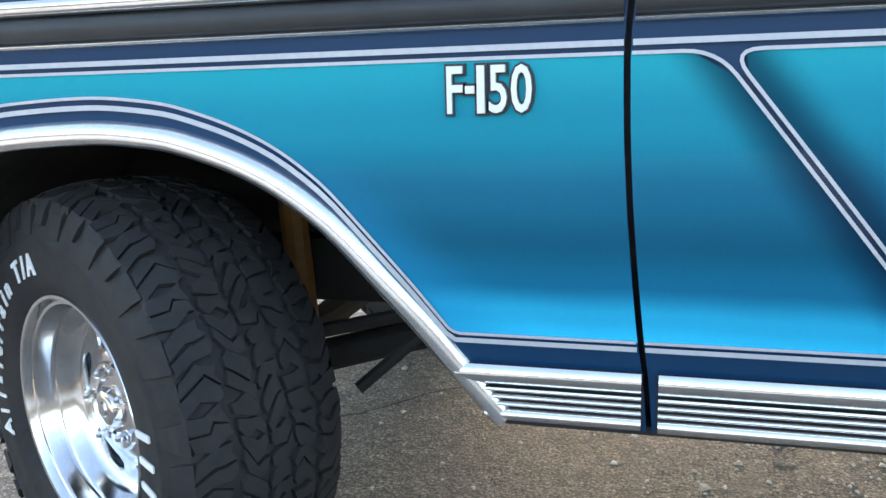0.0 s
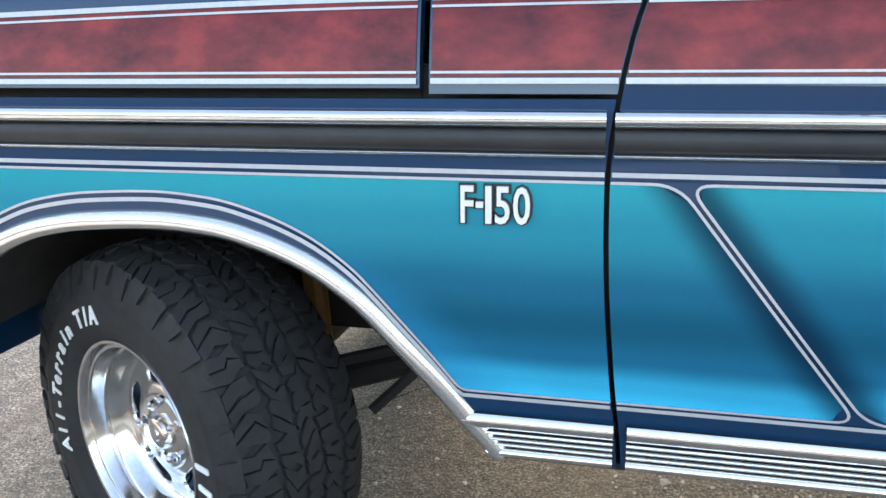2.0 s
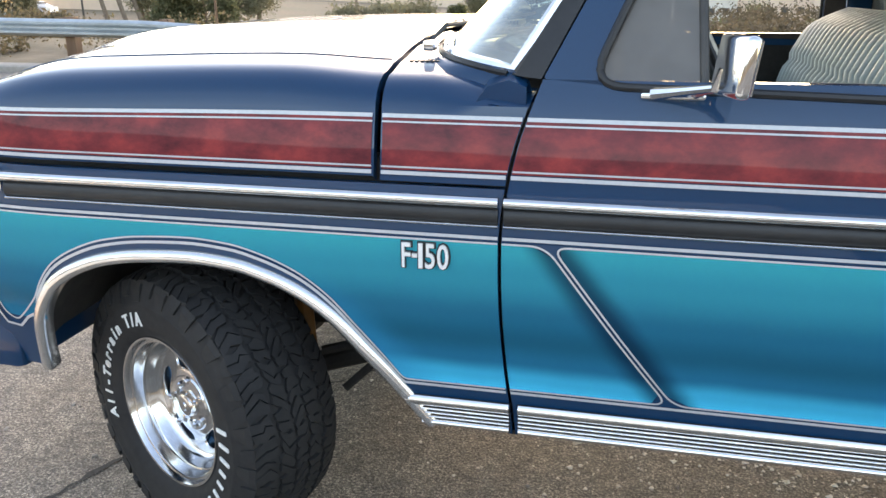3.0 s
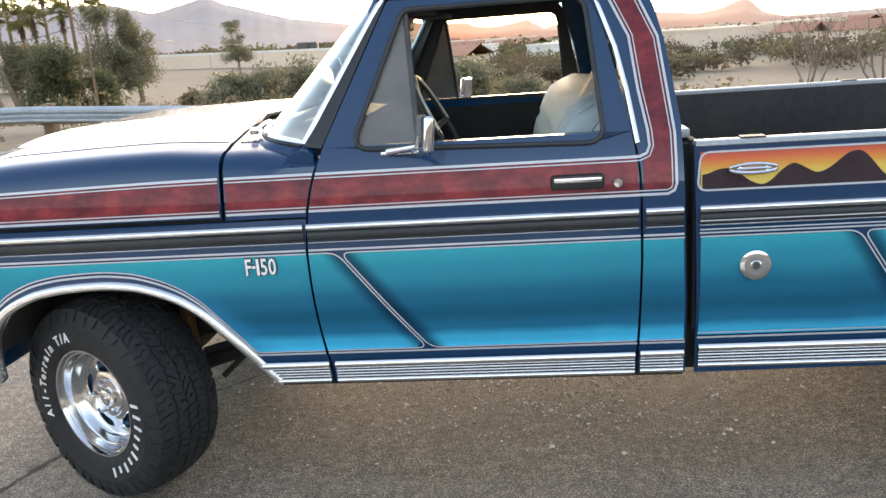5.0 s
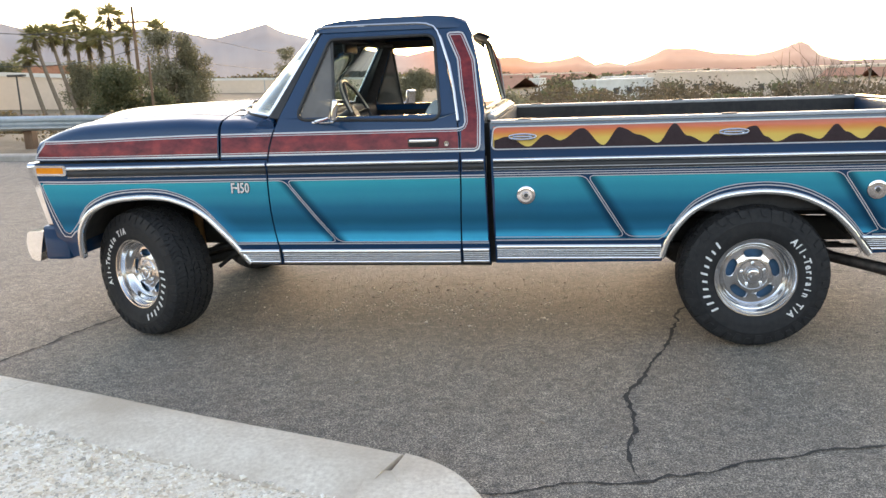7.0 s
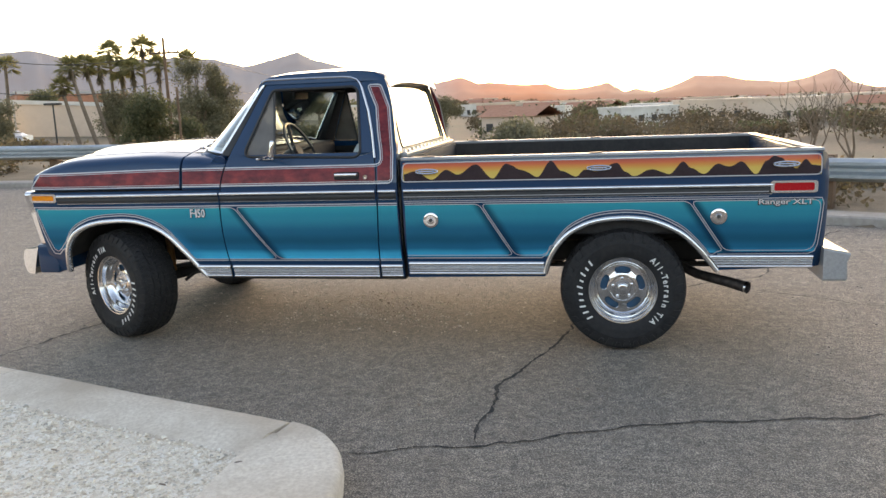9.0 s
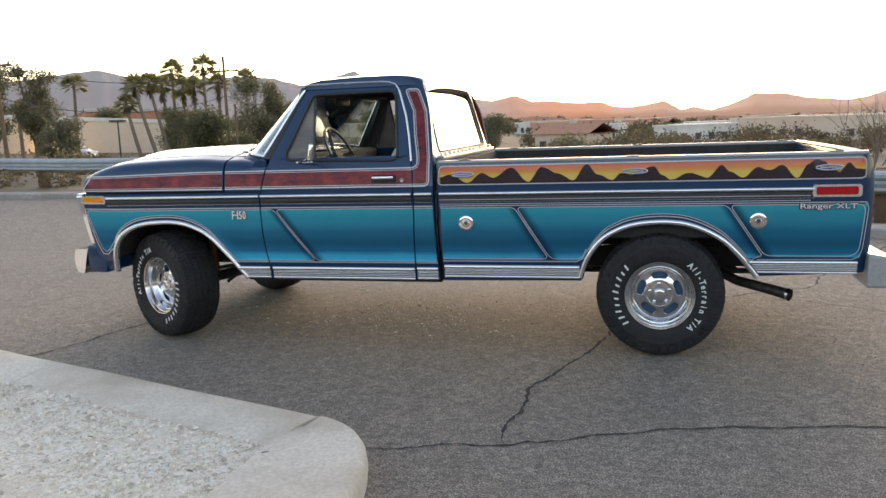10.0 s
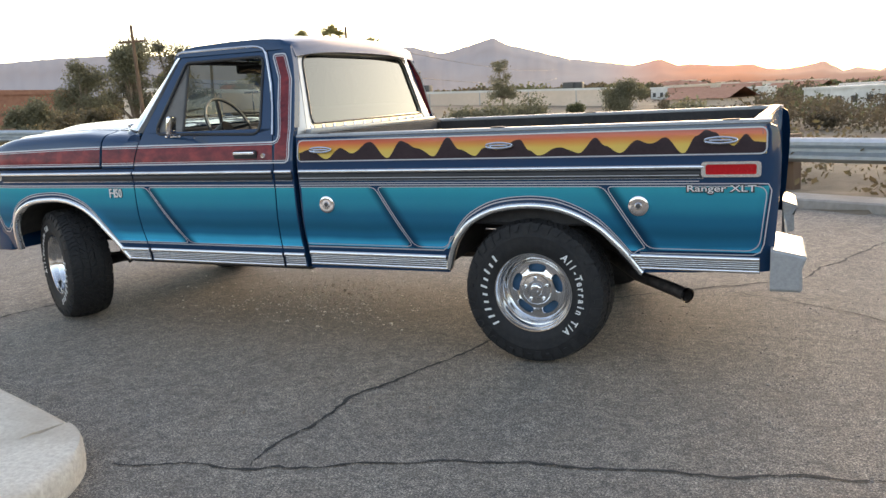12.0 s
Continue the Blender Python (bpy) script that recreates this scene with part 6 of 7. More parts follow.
rings = [0.0] + list(np.concatenate([np.linspace(1, 30, 59), np.geomspace(31, 4400, 70)]))
seg = 220
vs, fs = [(2.0, 2.0, land(2.0, 2.0))], []
for r in rings[1:]:
    for k in range(seg):
        a = 2 * math.pi * k / seg
        x, y = 2 + r * math.cos(a), 2 + r * math.sin(a)
        vs.append((x, y, land(x, y)))
for k in range(seg):
    fs.append((0, 1 + k, 1 + (k + 1) % seg))
for i in range(len(rings) - 2):
    for k in range(seg):
        a, b = 1 + i * seg + k, 1 + i * seg + (k + 1) % seg
        fs.append((a, a + seg, b + seg, b))
ground = tagged(arrays_ob("ground", vs, fs, DIRT, True), "dry tan desert soil with sparse brush", "ground", kind="structure")

bm = bmesh.new()
xs_l = list(np.linspace(-60, -16, 23)) + list(np.linspace(-15, 14, 117)) + list(np.linspace(15, 40, 14))
rows = []
for x in xs_l:
    top_y = kerb_y(x)
    ys = list(np.linspace(-45, -8, 8)) + list(np.linspace(-7, 1, 9)) + [2 + (top_y - 2) * k / 12 for k in range(1, 13)] if top_y > 2.5 else list(np.linspace(-45, -8, 8)) + list(np.linspace(-7, min(1, top_y - 3), 9)) + list(np.linspace(min(1.0, top_y - 3) + 0.2, top_y, 12))
    rows.append([(x, y, lot_z(x, y)) for y in ys])
grid(bm, rows)
road = tagged(mesh_ob("road", bm, ASPHALT, 60), "worn grey asphalt with fine aggregate and cracks", "road", kind="structure")


def crack(path, width, seed):
    """A wandering, ragged crack."""
    rnd = random.Random(seed)
    pts = [Vector(p) for p in path]
    fine = []
    for a, b in zip(pts, pts[1:]):
        m = max(2, int((b - a).length / 0.035))
        n = Vector((-(b - a).y, (b - a).x)).normalized()
        for k in range(m):
            p = a + (b - a) * k / m
            s = noise.noise((p.x * 4 + seed, p.y * 4, 0)) * 0.05 + noise.noise((p.x * 18, p.y * 18, seed)) * 0.018
            fine.append(p + n * s)
    fine.append(pts[-1])
    bm = bmesh.new()
    rows = []
    for i, p in enumerate(fine):
        t = (fine[min(i + 1, len(fine) - 1)] - fine[max(0, i - 1)]).normalized()
        n = Vector((-t.y, t.x))
        w = 0.72 * width * rnd.uniform(0.2, 1.0) * (0.35 + 0.65 * ss(min(i, len(fine) - 1 - i), 0, 5))
        z = 0.0035
        a, b = p + n * w, p - n * w
        rows.append([(a.x, a.y, lot_z(a.x, a.y) + z), (b.x, b.y, lot_z(b.x, b.y) + z)])
    grid(bm, rows)
    ob = mesh_ob("crack", bm, CRACK, 0)
    ob.parent = road


crack([(3.3, 1.3), (3.029, 0.472), (2.942, 0.143), (2.808, -0.281), (2.699, -0.614), (2.663, -0.902), (2.662, -1.428)], 0.017, 3)
crack([(2.06, -1.586), (2.36, -1.526), (2.662, -1.428), (3.144, -1.246), (3.576, -1.114), (4.009, -1.019), (4.521, -0.925), (4.889, -0.826), (6.0, -0.66), (8.0, -0.56)], 0.016, 7)
crack([(-0.385, 0.602), (-0.459, 0.426), (-0.576, -0.004), (-0.695, -0.38), (-0.806, -0.659)], 0.022, 11)
crack([(4.158, 1.767), (4.715, 1.47), (5.056, 1.23), (5.652, 0.985), (7.05, 0.65)], 0.012, 17)
crack([(3.373, 1.351), (4.093, 1.888), (4.54, 2.126), (4.821, 2.783), (5.269, 3.873), (5.959, 4.886)], 0.02, 23)
crack([(-0.385, 0.602), (0.305, 1.327), (1.059, 2.223), (1.451, 3.644)], 0.008, 29)

# ---- kerbed island ----
def sweep_flat(bm, path, sec, close=True):
    """A section (inward offset, z) carried along a plan path that keeps the island on its right."""
    rows = []
    n = len(path)
    for i, p in enumerate(path):
        a, b = Vector(path[max(0, i - 1)]), Vector(path[min(n - 1, i + 1)])
        t = (b - a).normalized()
        nrm = Vector((t.y, -t.x))
        rows.append([(p[0] + nrm.x * o, p[1] + nrm.y * o, z + lot_z(p[0], p[1])) for o, z in sec])
    r = grid(bm, rows, closed_v=True)
    cap(bm, r[0])
    cap(bm, r[-1])


k_sec = [(0.012, -0.05), (0.0, 0.06), (0.004, 0.1), (0.016, 0.117), (0.04, 0.124), (0.17, 0.124), (0.2, 0.12), (0.3, 0.1), (0.36, 0.092), (0.37, -0.05)]
slope = -0.3184
kx = lambda x: -0.854 + (x + 0.28) * slope
cuts = (-16.0, -13.0, -10.0, -7.0, -4.0, -1.92, -0.055, 1.826)
kerb_group = "island kerb stones"
for a, b in zip(cuts, cuts[1:]):
    bm = bmesh.new()
    sweep_flat(bm, [(x, kx(x) + 0.004 * math.sin(x * 5)) for x in np.linspace(a + 0.003, b - 0.003, 14)], k_sec)
    tagged(mesh_ob("kerb", bm, CONC, 40), "worn pale concrete kerb stone", "kerb", kerb_group, "structure")
n_sec = [(0.012, -0.05), (0.0, 0.05), (0.005, 0.1), (0.02, 0.119), (0.05, 0.126), (0.43, 0.12), (0.45, 0.112), (0.455, -0.05)]
p0, p1, p2 = Vector((1.836, kx(1.836))), Vector((2.215, kx(2.19) - 0.02)), Vector((2.241, -2.242))
nose_path = [tuple((1 - t) ** 2 * p0 + 2 * t * (1 - t) * p1 + t * t * p2) for t in np.linspace(0, 1, 16)] + [(2.242, -2.54), (2.238, -2.935), (2.24, -3.5), (2.24, -4.3), (2.24, -5.3)]
bm = bmesh.new()
rows = []
for i, p in enumerate(nose_path):
    a, b = Vector(nose_path[max(0, i - 1)]), Vector(nose_path[min(len(nose_path) - 1, i + 1)])
    t = (b - a).normalized()
    nrm = Vector((t.y, -t.x))
    inner_x = 1.8 - 0.03 * ss(i, 0, 12)
    row = []
    for o, z in n_sec:
        q = Vector(p) + nrm * o * (0.35 + 0.65 * ss(i, 0, 9))
        row.append((max(q.x, inner_x), min(q.y, kx(max(q.x, 1.8))), z))
    rows.append(row)
r = grid(bm, rows, closed_v=True)
cap(bm, r[0])
cap(bm, r[-1])
tagged(mesh_ob("kerb", bm, CONC, 40), "rounded concrete kerb nose at the island's end", "kerb", kerb_group, "structure")
bm = bmesh.new()
rows = []
for x in np.linspace(-16, 1.9, 90):
    rows.append([(x, kx(x) - 0.3 - 3.5 * k / 24, 0.088 + 0.012 * noise.noise((x * 2, k * 0.3, 0)) + 0.05 * ss(k, 6, 24) + lot_z(x, kx(x))) for k in range(25)])
grid(bm, rows)
tagged(mesh_ob("island_gravel", bm, GRAVEL, 60), "pale decomposed granite bed inside the kerb", "gravel", kind="structure")
rs_ = np.random.RandomState(77)
V, F = [], []
octa = np.array([(1, 0, 0), (0, 1, 0), (-1, 0, 0), (0, -1, 0), (0, 0, 1), (0, 0, -0.4)], float)
tris = [(0, 1, 4), (1, 2, 4), (2, 3, 4), (3, 0, 4), (1, 0, 5), (2, 1, 5), (3, 2, 5), (0, 3, 5)]
for k in range(9000):
    x = 1.75 - 5.0 * rs_.uniform() ** 1.2
    y = kx(x) - 0.33 - 2.6 * rs_.uniform() ** 1.3
    if noise.noise((x * 0.9, y * 0.9, 3.0)) > 0.25 and rs_.uniform() < 0.8:
        continue
    z = 0.09 + 0.05 * ss((kx(x) - 0.3 - y) / 3.5 * 24, 6, 24) + lot_z(x, kx(x))
    a, r = rs_.uniform(0, 6.28), rs_.uniform(0.004, 0.0095) * (1.7 if rs_.uniform() < 0.03 else 1.0)
    p = octa * rs_.uniform(0.65, 1.2, (6, 1)) * (r, r * rs_.uniform(0.6, 1.0), r * 0.8)
    p = np.stack([p[:, 0] * math.cos(a) - p[:, 1] * math.sin(a) + x, p[:, 0] * math.sin(a) + p[:, 1] * math.cos(a) + y, p[:, 2] + z + 0.003], 1)
    F += [tuple(i + 6 * len(V) for i in t) for t in tris]
    V.append(p)
tagged(arrays_ob("pebbles", np.concatenate(V), F, PEBBLE), "loose pale granite pebbles on the island bed", "pebbles", kind="stuff")
bm = bmesh.new()
box(bm, (1.72, -5.3, -0.05), (1.92, -1.66, 0.117))
tagged(mesh_ob("kerb", bm, CONC, 40), "concrete fill behind the kerb nose", "kerb", kerb_group, "structure")


bm = bmesh.new()
sweep_flat(bm, [(x, kx(x) - 4.1) for x in np.linspace(2.22, -16, 60)], k_sec)
tagged(mesh_ob("kerb", bm, CONC, 40), "worn pale concrete kerb at the island's back", "kerb", kerb_group, "structure")


def pebbles(name, n, area, size, material, zf, seed, label):
    rnd = np.random.RandomState(seed)
    vs, fs = [], []
    base = np.array([(1, 0, -0.5), (-0.5, 0.87, -0.5), (-0.5, -0.87, -0.5), (0.6, 0.3, 0.5), (-0.6, 0.3, 0.45), (0, -0.6, 0.55)])
    fc = ((0, 2, 1), (3, 4, 5), (0, 1, 3), (1, 4, 3), (1, 2, 4), (2, 5, 4), (2, 0, 5), (0, 3, 5))
    for _ in range(n):
        x, y = area(rnd)
        s = size * rnd.lognormal(0, 0.45)
        a = rnd.uniform(0, 6.28)
        c, q = math.cos(a), math.sin(a)
        b = len(vs)
        jit = base * (1 + rnd.uniform(-0.3, 0.3, base.shape)) * (s, s, s * 0.6)
        z = zf(x, y) + s * 0.2
        vs += [(x + c * p[0] - q * p[1], y + q * p[0] + c * p[1], z + p[2]) for p in jit]
        fs += [tuple(b + i for i in f) for f in fc]
    return tagged(arrays_ob(name, vs, fs, material), label, "gravel", kind="stuff")


def isl(rnd):
    x = rnd.uniform(-3.5, 1.78)
    return x, kx(x) - 0.36 - abs(rnd.normal(0, 0.8))


pebbles("pebbles", 12000, isl, 0.006, PEBBLE, lambda x, y: 0.1 + 0.05 * ss((kx(x) - 0.3 - y) / 3.5 * 24, 6, 24), 5, "loose pale pebbles on the island")
pebbles("grit", 9000, lambda r: (r.uniform(-1.5, 5.5), r.normal(0.2, 1.0)), 0.003, GRIT, lambda x, y: 0.0, 6, "loose grit on the asphalt")
pebbles("gravel_spill", 900, lambda r: (r.normal(1.55, 0.5), r.normal(0.95, 0.3)), 0.0055, PEBBLE, lambda x, y: 0.0, 8, "small stones under the truck")

# fallen leaves
bm = bmesh.new()
rnd = random.Random(2)
for (x, y, z) in ((0.9, -1.95, 0.12), (1.55, -2.2, 0.12), (0.5, -2.3, 0.13), (1.2, -2.6, 0.14), (2.3, -1.0, 0.005), (0.4, -0.3, 0.005), (1.4, -0.6, 0.005), (3.1, -0.7, 0.005), (1.75, -1.96, 0.11)):
    a = rnd.uniform(0, 6.28)
    pts = [(0.022, 0), (0.006, 0.008), (-0.02, 0.004), (-0.016, -0.005), (0.005, -0.008)]
    bm.faces.new([bm.verts.new((x + math.cos(a) * u - math.sin(a) * v, y + math.sin(a) * u + math.cos(a) * v, z + 0.006 + 0.25 * abs(v))) for u, v in pts])
tagged(mesh_ob("fallen_leaves", bm, BARK, 0), "a few dry brown leaves", "leaves", kind="stuff")

# ---- far kerb and guard rail ----
bm = bmesh.new()
xs_k = list(np.linspace(-60, -16, 30)) + list(np.linspace(-15, 20, 90))
rows = []
for x in xs_k:
    y = kerb_y(x)
    z = kerb_z(x)
    rows.append([(x, y, z - 0.05), (x, y + 0.015, z + 0.09), (x, y + 0.04, z + 0.11), (x, y + 0.16, z + 0.11), (x, y + 0.6, z + 0.1), (x, y + 0.62, z - 0.1)])
grid(bm, rows)
tagged(mesh_ob("far_kerb", bm, FARKERB, 40), "pale concrete kerb along the lot's edge", "kerb", kind="structure")
g_sec = [(0.0, 0.0), (-0.03, 0.02), (-0.08, 0.05), (-0.08, 0.09), (-0.02, 0.135), (-0.02, 0.175), (-0.08, 0.22), (-0.08, 0.26), (-0.03, 0.29), (0.0, 0.31)]
g_sec += [(o + 0.006, z) for o, z in g_sec[::-1]]
guard = thing("guard_rail", "galvanised W-beam guard rail on timber posts", "guard rail")
bm = bmesh.new()
rows = []
for x in xs_k:
    y = rail_y(x)
    s = (rail_y(x + 0.3) - rail_y(x - 0.3)) / 0.6
    nrm = Vector((-s, 1)).normalized()
    rows.append([(x + nrm.x * o, y + nrm.y * o, rail_z(x) + 0.42 + z) for o, z in g_sec])
grid(bm, rows, closed_v=True)
part("rail_beam", bm, GALV, guard, "ribbed galvanised beam", 50)
me_post = None
x = -30.0
while x < 20:
    y = rail_y(x)
    s = math.degrees(math.atan((rail_y(x + 0.3) - rail_y(x - 0.3)) / 0.6))
    if me_post is None:
        bm = bmesh.new()
        box(bm, (-0.1, 0.16, -0.3), (0.1, 0.36, 0.78), 0.012)
        box(bm, (-0.09, 0.01, 0.44), (0.09, 0.16, 0.76), 0.008)
        pst = part("post", bm, WOODPOST, guard, "weathered timber post")
        me_post = pst.data
    else:
        pst = new("post", me_post)
        pst.parent = guard
    pst.matrix_world = pose(x, y, rail_z(x) - 0.02, 0, 0, s)
    x += 1.905

# ---- vegetation ----
def clumps(centres, radii, count, size, seed, flat=1.0):
    """Leaf tufts spread through soft-edged balls: arrays of small leaning triangles and quads."""
    r = np.random.RandomState(seed)
    V, F = [], []
    base = 0
    for (c, rad), n in zip(zip(centres, radii), count):
        u = r.normal(size=(n, 3))
        u /= np.linalg.norm(u, axis=1)[:, None]
        k = r.uniform(0.25, 1.0, n) ** 0.5
        p = np.array(c) + u * k[:, None] * np.array(rad) * (1 + 0.25 * r.normal(size=(n, 1)))
        a = r.normal(size=(n, 3))
        a /= np.linalg.norm(a, axis=1)[:, None]
        b = np.cross(a, r.normal(size=(n, 3)))
        b /= np.linalg.norm(b, axis=1)[:, None]
        s = size * r.uniform(0.5, 1.4, (n, 1))
        q = np.stack([p - a * s, p + b * s * 0.55, p + a * s, p - b * s * 0.55], 1).reshape(-1, 3)
        V.append(q)
        idx = base + np.arange(n * 4).reshape(-1, 4)
        F.append(idx)
        base += n * 4
    return np.concatenate(V), np.concatenate(F)


def leaf_part(name, owner, centres, radii, count, size, seed, material, label=""):
    v, f = clumps(centres, radii, count, size, seed)
    ob = arrays_ob(name, v, f, material)
    if owner:
        ob.parent = owner
    return tagged(ob, label)


def polar(az, d):
    a = radians(az + 2.35)
    return EYE0.x + d * math.sin(a), EYE0.y + d * math.cos(a)


def height(el, d):
    return 1.45 + d * math.tan(radians(el - 0.82))


def palm(az, d, el, lean=0.0, seed=0, skirt=0.6):
    x, y = polar(az, d)
    z0 = land(x, y)
    h = height(el, d) - z0
    t = thing("palm_tree", "tall slim fan palm with a shaggy crown", "palm tree", (x, y, z0), "fan palms by the building")
    rnd = random.Random(seed)
    bm = bmesh.new()
    pts = [(lean * h * (1 - k / 8) ** 1.2, 0, h * 0.92 * k / 8 - 0.3) for k in range(9)]
    tube(bm, pts, [0.21 - 0.01 * k for k in range(9)], 9)
    part("trunk", bm, BARK, t)
    top = Vector(pts[-1])
    bm = bmesh.new()
    for k in range(56):
        a = rnd.uniform(0, 6.28)
        e = rnd.uniform(-0.7, 1.5)
        L = (h * 0.095 + 0.35) * rnd.uniform(0.8, 1.2)
        dirv = Vector((math.cos(a) * math.cos(e), math.sin(a) * math.cos(e), math.sin(e)))
        side = dirv.cross(Vector((0, 0, 1)))
        side = side.normalized() if side.length > 0.05 else Vector((1, 0, 0))
        upv = side.cross(dirv)
        s0 = top + dirv * L * 0.45
        for b in range(11):
            f = (b - 5) / 5
            run = dirv * math.cos(f * 1.3) + side * math.sin(f * 1.3)
            tipv = s0 + run * L * (0.72 - 0.12 * abs(f)) + Vector((0, 0, -0.22 * L * rnd.uniform(0.4, 1.2)))
            w = (side * math.cos(f * 1.3) - dirv * math.sin(f * 1.3)) * L * 0.03 + upv * L * 0.02
            bm.faces.new([bm.verts.new(q) for q in (s0, s0 + (tipv - s0) * 0.55 + w, tipv, s0 + (tipv - s0) * 0.55 - w)])
        bm.faces.new([bm.verts.new(q) for q in (top, top + side * 0.05, s0)])
    part("crown", bm, LEAF_PALM, t, "", 0)
    if skirt:
        bm = bmesh.new()
        for k in range(60):
            a = rnd.uniform(0, 6.28)
            b0 = top + Vector((0, 0, -rnd.uniform(0, skirt)))
            o = Vector((math.cos(a), math.sin(a), 0))
            tipv = b0 + o * rnd.uniform(0.3, 0.6) + Vector((0, 0, -rnd.uniform(0.5, 1.0)))
            w = o.cross(Vector((0, 0, 1))) * 0.12
            bm.faces.new([bm.verts.new(q) for q in (b0 - w, b0 + w, tipv)])
        part("skirt", bm, LEAF_DRY, t, "dry hanging fronds", 0)


for i, (az, d, el, lean, sk) in enumerate(((-40.9, 85, 4.7, -0.05, 0), (-34.9, 88, 5.6, 0.0, 0.7), (-32.9, 90, 5.9, 0.0, 0.6), (-37.3, 80, 4.7, 0.26, 0.6), (-36.4, 82, 4.85, 0.24, 0.8), (-35.6, 84, 4.6, 0.1, 1.0), (-37.9, 80, 3.4, 0.22, 0.4), (-34.3, 86, 4.4, 0.0, 1.2), (-32.0, 86, 4.7, 0.0, 1.4), (-30.2, 84, 4.9, 0.02, 1.0), (-33.6, 84, 4.5, 0.0, 1.2), (-43.0, 85, 3.2, 0.05, 0.3), (-44.2, 88, 3.2, 0.0, 0.3))):
    palm(az, d, el, lean, 40 + i, sk)


def tree(az, d, el, width, kind, seed, material, label, density=1.0, group=""):
    """A tapered trunk with limbs and a broken crown of leaf tufts."""
    x, y = polar(az, d)
    z0 = land(x, y)
    h = max(1.2, height(el, d) - z0)
    w = d * radians(width) / 2
    t = thing(kind, label, "tree" if kind != "shrub" else "shrub", (x, y, z0), group)
    rnd = random.Random(seed)
    bm = bmesh.new()
    tr = max(0.06, h * 0.03)
    fork = h * (0.24 if kind == "tree" else 0.1)
    tube(bm, [(0, 0, -0.5), (rnd.uniform(-0.1, 0.1), 0, fork * 0.6), (0, 0, fork)], [tr, tr * 0.85, tr * 0.7], 8)
    cs, rs, ns = [], [], []
    for k in range(13):
        a, e = rnd.uniform(0, 6.28), rnd.uniform(0.1, 1.0)
        rr = w * rnd.uniform(0.15, 0.8) * (1.15 - 0.5 * e)
        c = Vector((math.cos(a) * rr, math.sin(a) * rr, fork + (h * 0.86 - fork) * e))
        tube(bm, [(0, 0, fork * 0.9), tuple(Vector((0, 0, fork)) * 0.5 + c * 0.5), tuple(c)], [tr * 0.55, tr * 0.35, tr * 0.12], 5)
        for j in range(2):
            cs.append(tuple(c + Vector((rnd.uniform(-1, 1), rnd.uniform(-1, 1), rnd.uniform(-0.6, 0.6))) * w * 0.3))
            s = w * rnd.uniform(0.25, 0.48)
            rs.append((s, s, min(s, h * 0.2) * rnd.uniform(0.7, 1.0)))
            ns.append(int(150 * density))
    part("trunk", bm, BARK, t)
    leaf_part("crown", t, cs, rs, [n * 3 for n in ns], max(0.085, w * 0.036), seed, material)


tree(-45.9, 75, 6.3, 4.2, "tree", 1, LEAF_TREE, "broad dusty green roadside tree", 1.5)
tree(-43.4, 78, 6.0, 3.4, "tree", 2, LEAF_TREE, "broad dusty green roadside tree", 1.4)
tree(-48.9, 70, 4.6, 4.0, "tree", 3, LEAF_TREE, "tall dusty roadside tree", 1.2)
tree(-41.8, 70, 2.2, 3.0, "tree", 14, LEAF_TREE, "small dusty roadside tree", 1.0)
tree(-29.6, 80, 4.6, 4.0, "tree", 4, LEAF_TREE, "grey-green eucalyptus beside the palms", 1.3)
tree(-28.2, 82, 4.3, 3.2, "tree", 5, LEAF_TREE, "grey-green eucalyptus beside the palms", 1.2)
tree(-34.0, 84, 3.2, 4.0, "tree", 6, LEAF_TREE, "dusty tree among the palms", 1.3)
tree(-32.8, 66, 2.1, 5.4, "shrub", 7, LEAF_GREEN, "dense dark green shrub by the pole", 3.0)
tree(-38.8, 120, 2.5, 3.4, "tree", 10, LEAF_GREEN, "round dark tree behind the wall", 1.4)
tree(-21.6, 150, 3.2, 2.2, "tree", 11, LEAF_TREE, "airy tree behind the long wall", 1.0)
tree(-13.2, 110, 1.5, 3.2, "tree", 12, LEAF_TREE, "spreading tree at the end of the wall", 1.2)
tree(-15.6, 60, 0.7, 1.6, "shrub", 13, LEAF_GREEN, "dark upright shrub before the wall", 1.4)
tree(-22.5, 46, 0.9, 6.5, "shrub", 21, LEAF_TREE, "wide grey-green desert shrub", 2.6)
tree(-18.6, 50, 0.3, 5.0, "shrub", 22, LEAF_TREE, "grey-green desert shrub on the slope", 1.8)
tree(-26.0, 48, -0.6, 3.0, "shrub", 23, LEAF_DRY, "dry orange-brown shrub on the slope", 1.4)
tree(-9.5, 44, -1.0, 8.0, "shrub", 24, LEAF_TREE, "broad palo verde shrub on the slope", 2.4)
tree(-4.0, 52, -1.4, 6.0, "shrub", 25, LEAF_TREE, "palo verde shrub on the slope", 1.8)
tree(-41.0, 40, -0.6, 4.0, "shrub", 26, LEAF_DRY, "dry brush beside the road", 1.4)
tree(-47.5, 44, 1.0, 5.5, "shrub", 27, LEAF_DRY, "tall dry brush beside the road", 2.0)
tree(-51.5, 48, 1.6, 4.0, "shrub", 28, LEAF_TREE, "dusty bush beside the road", 1.8)


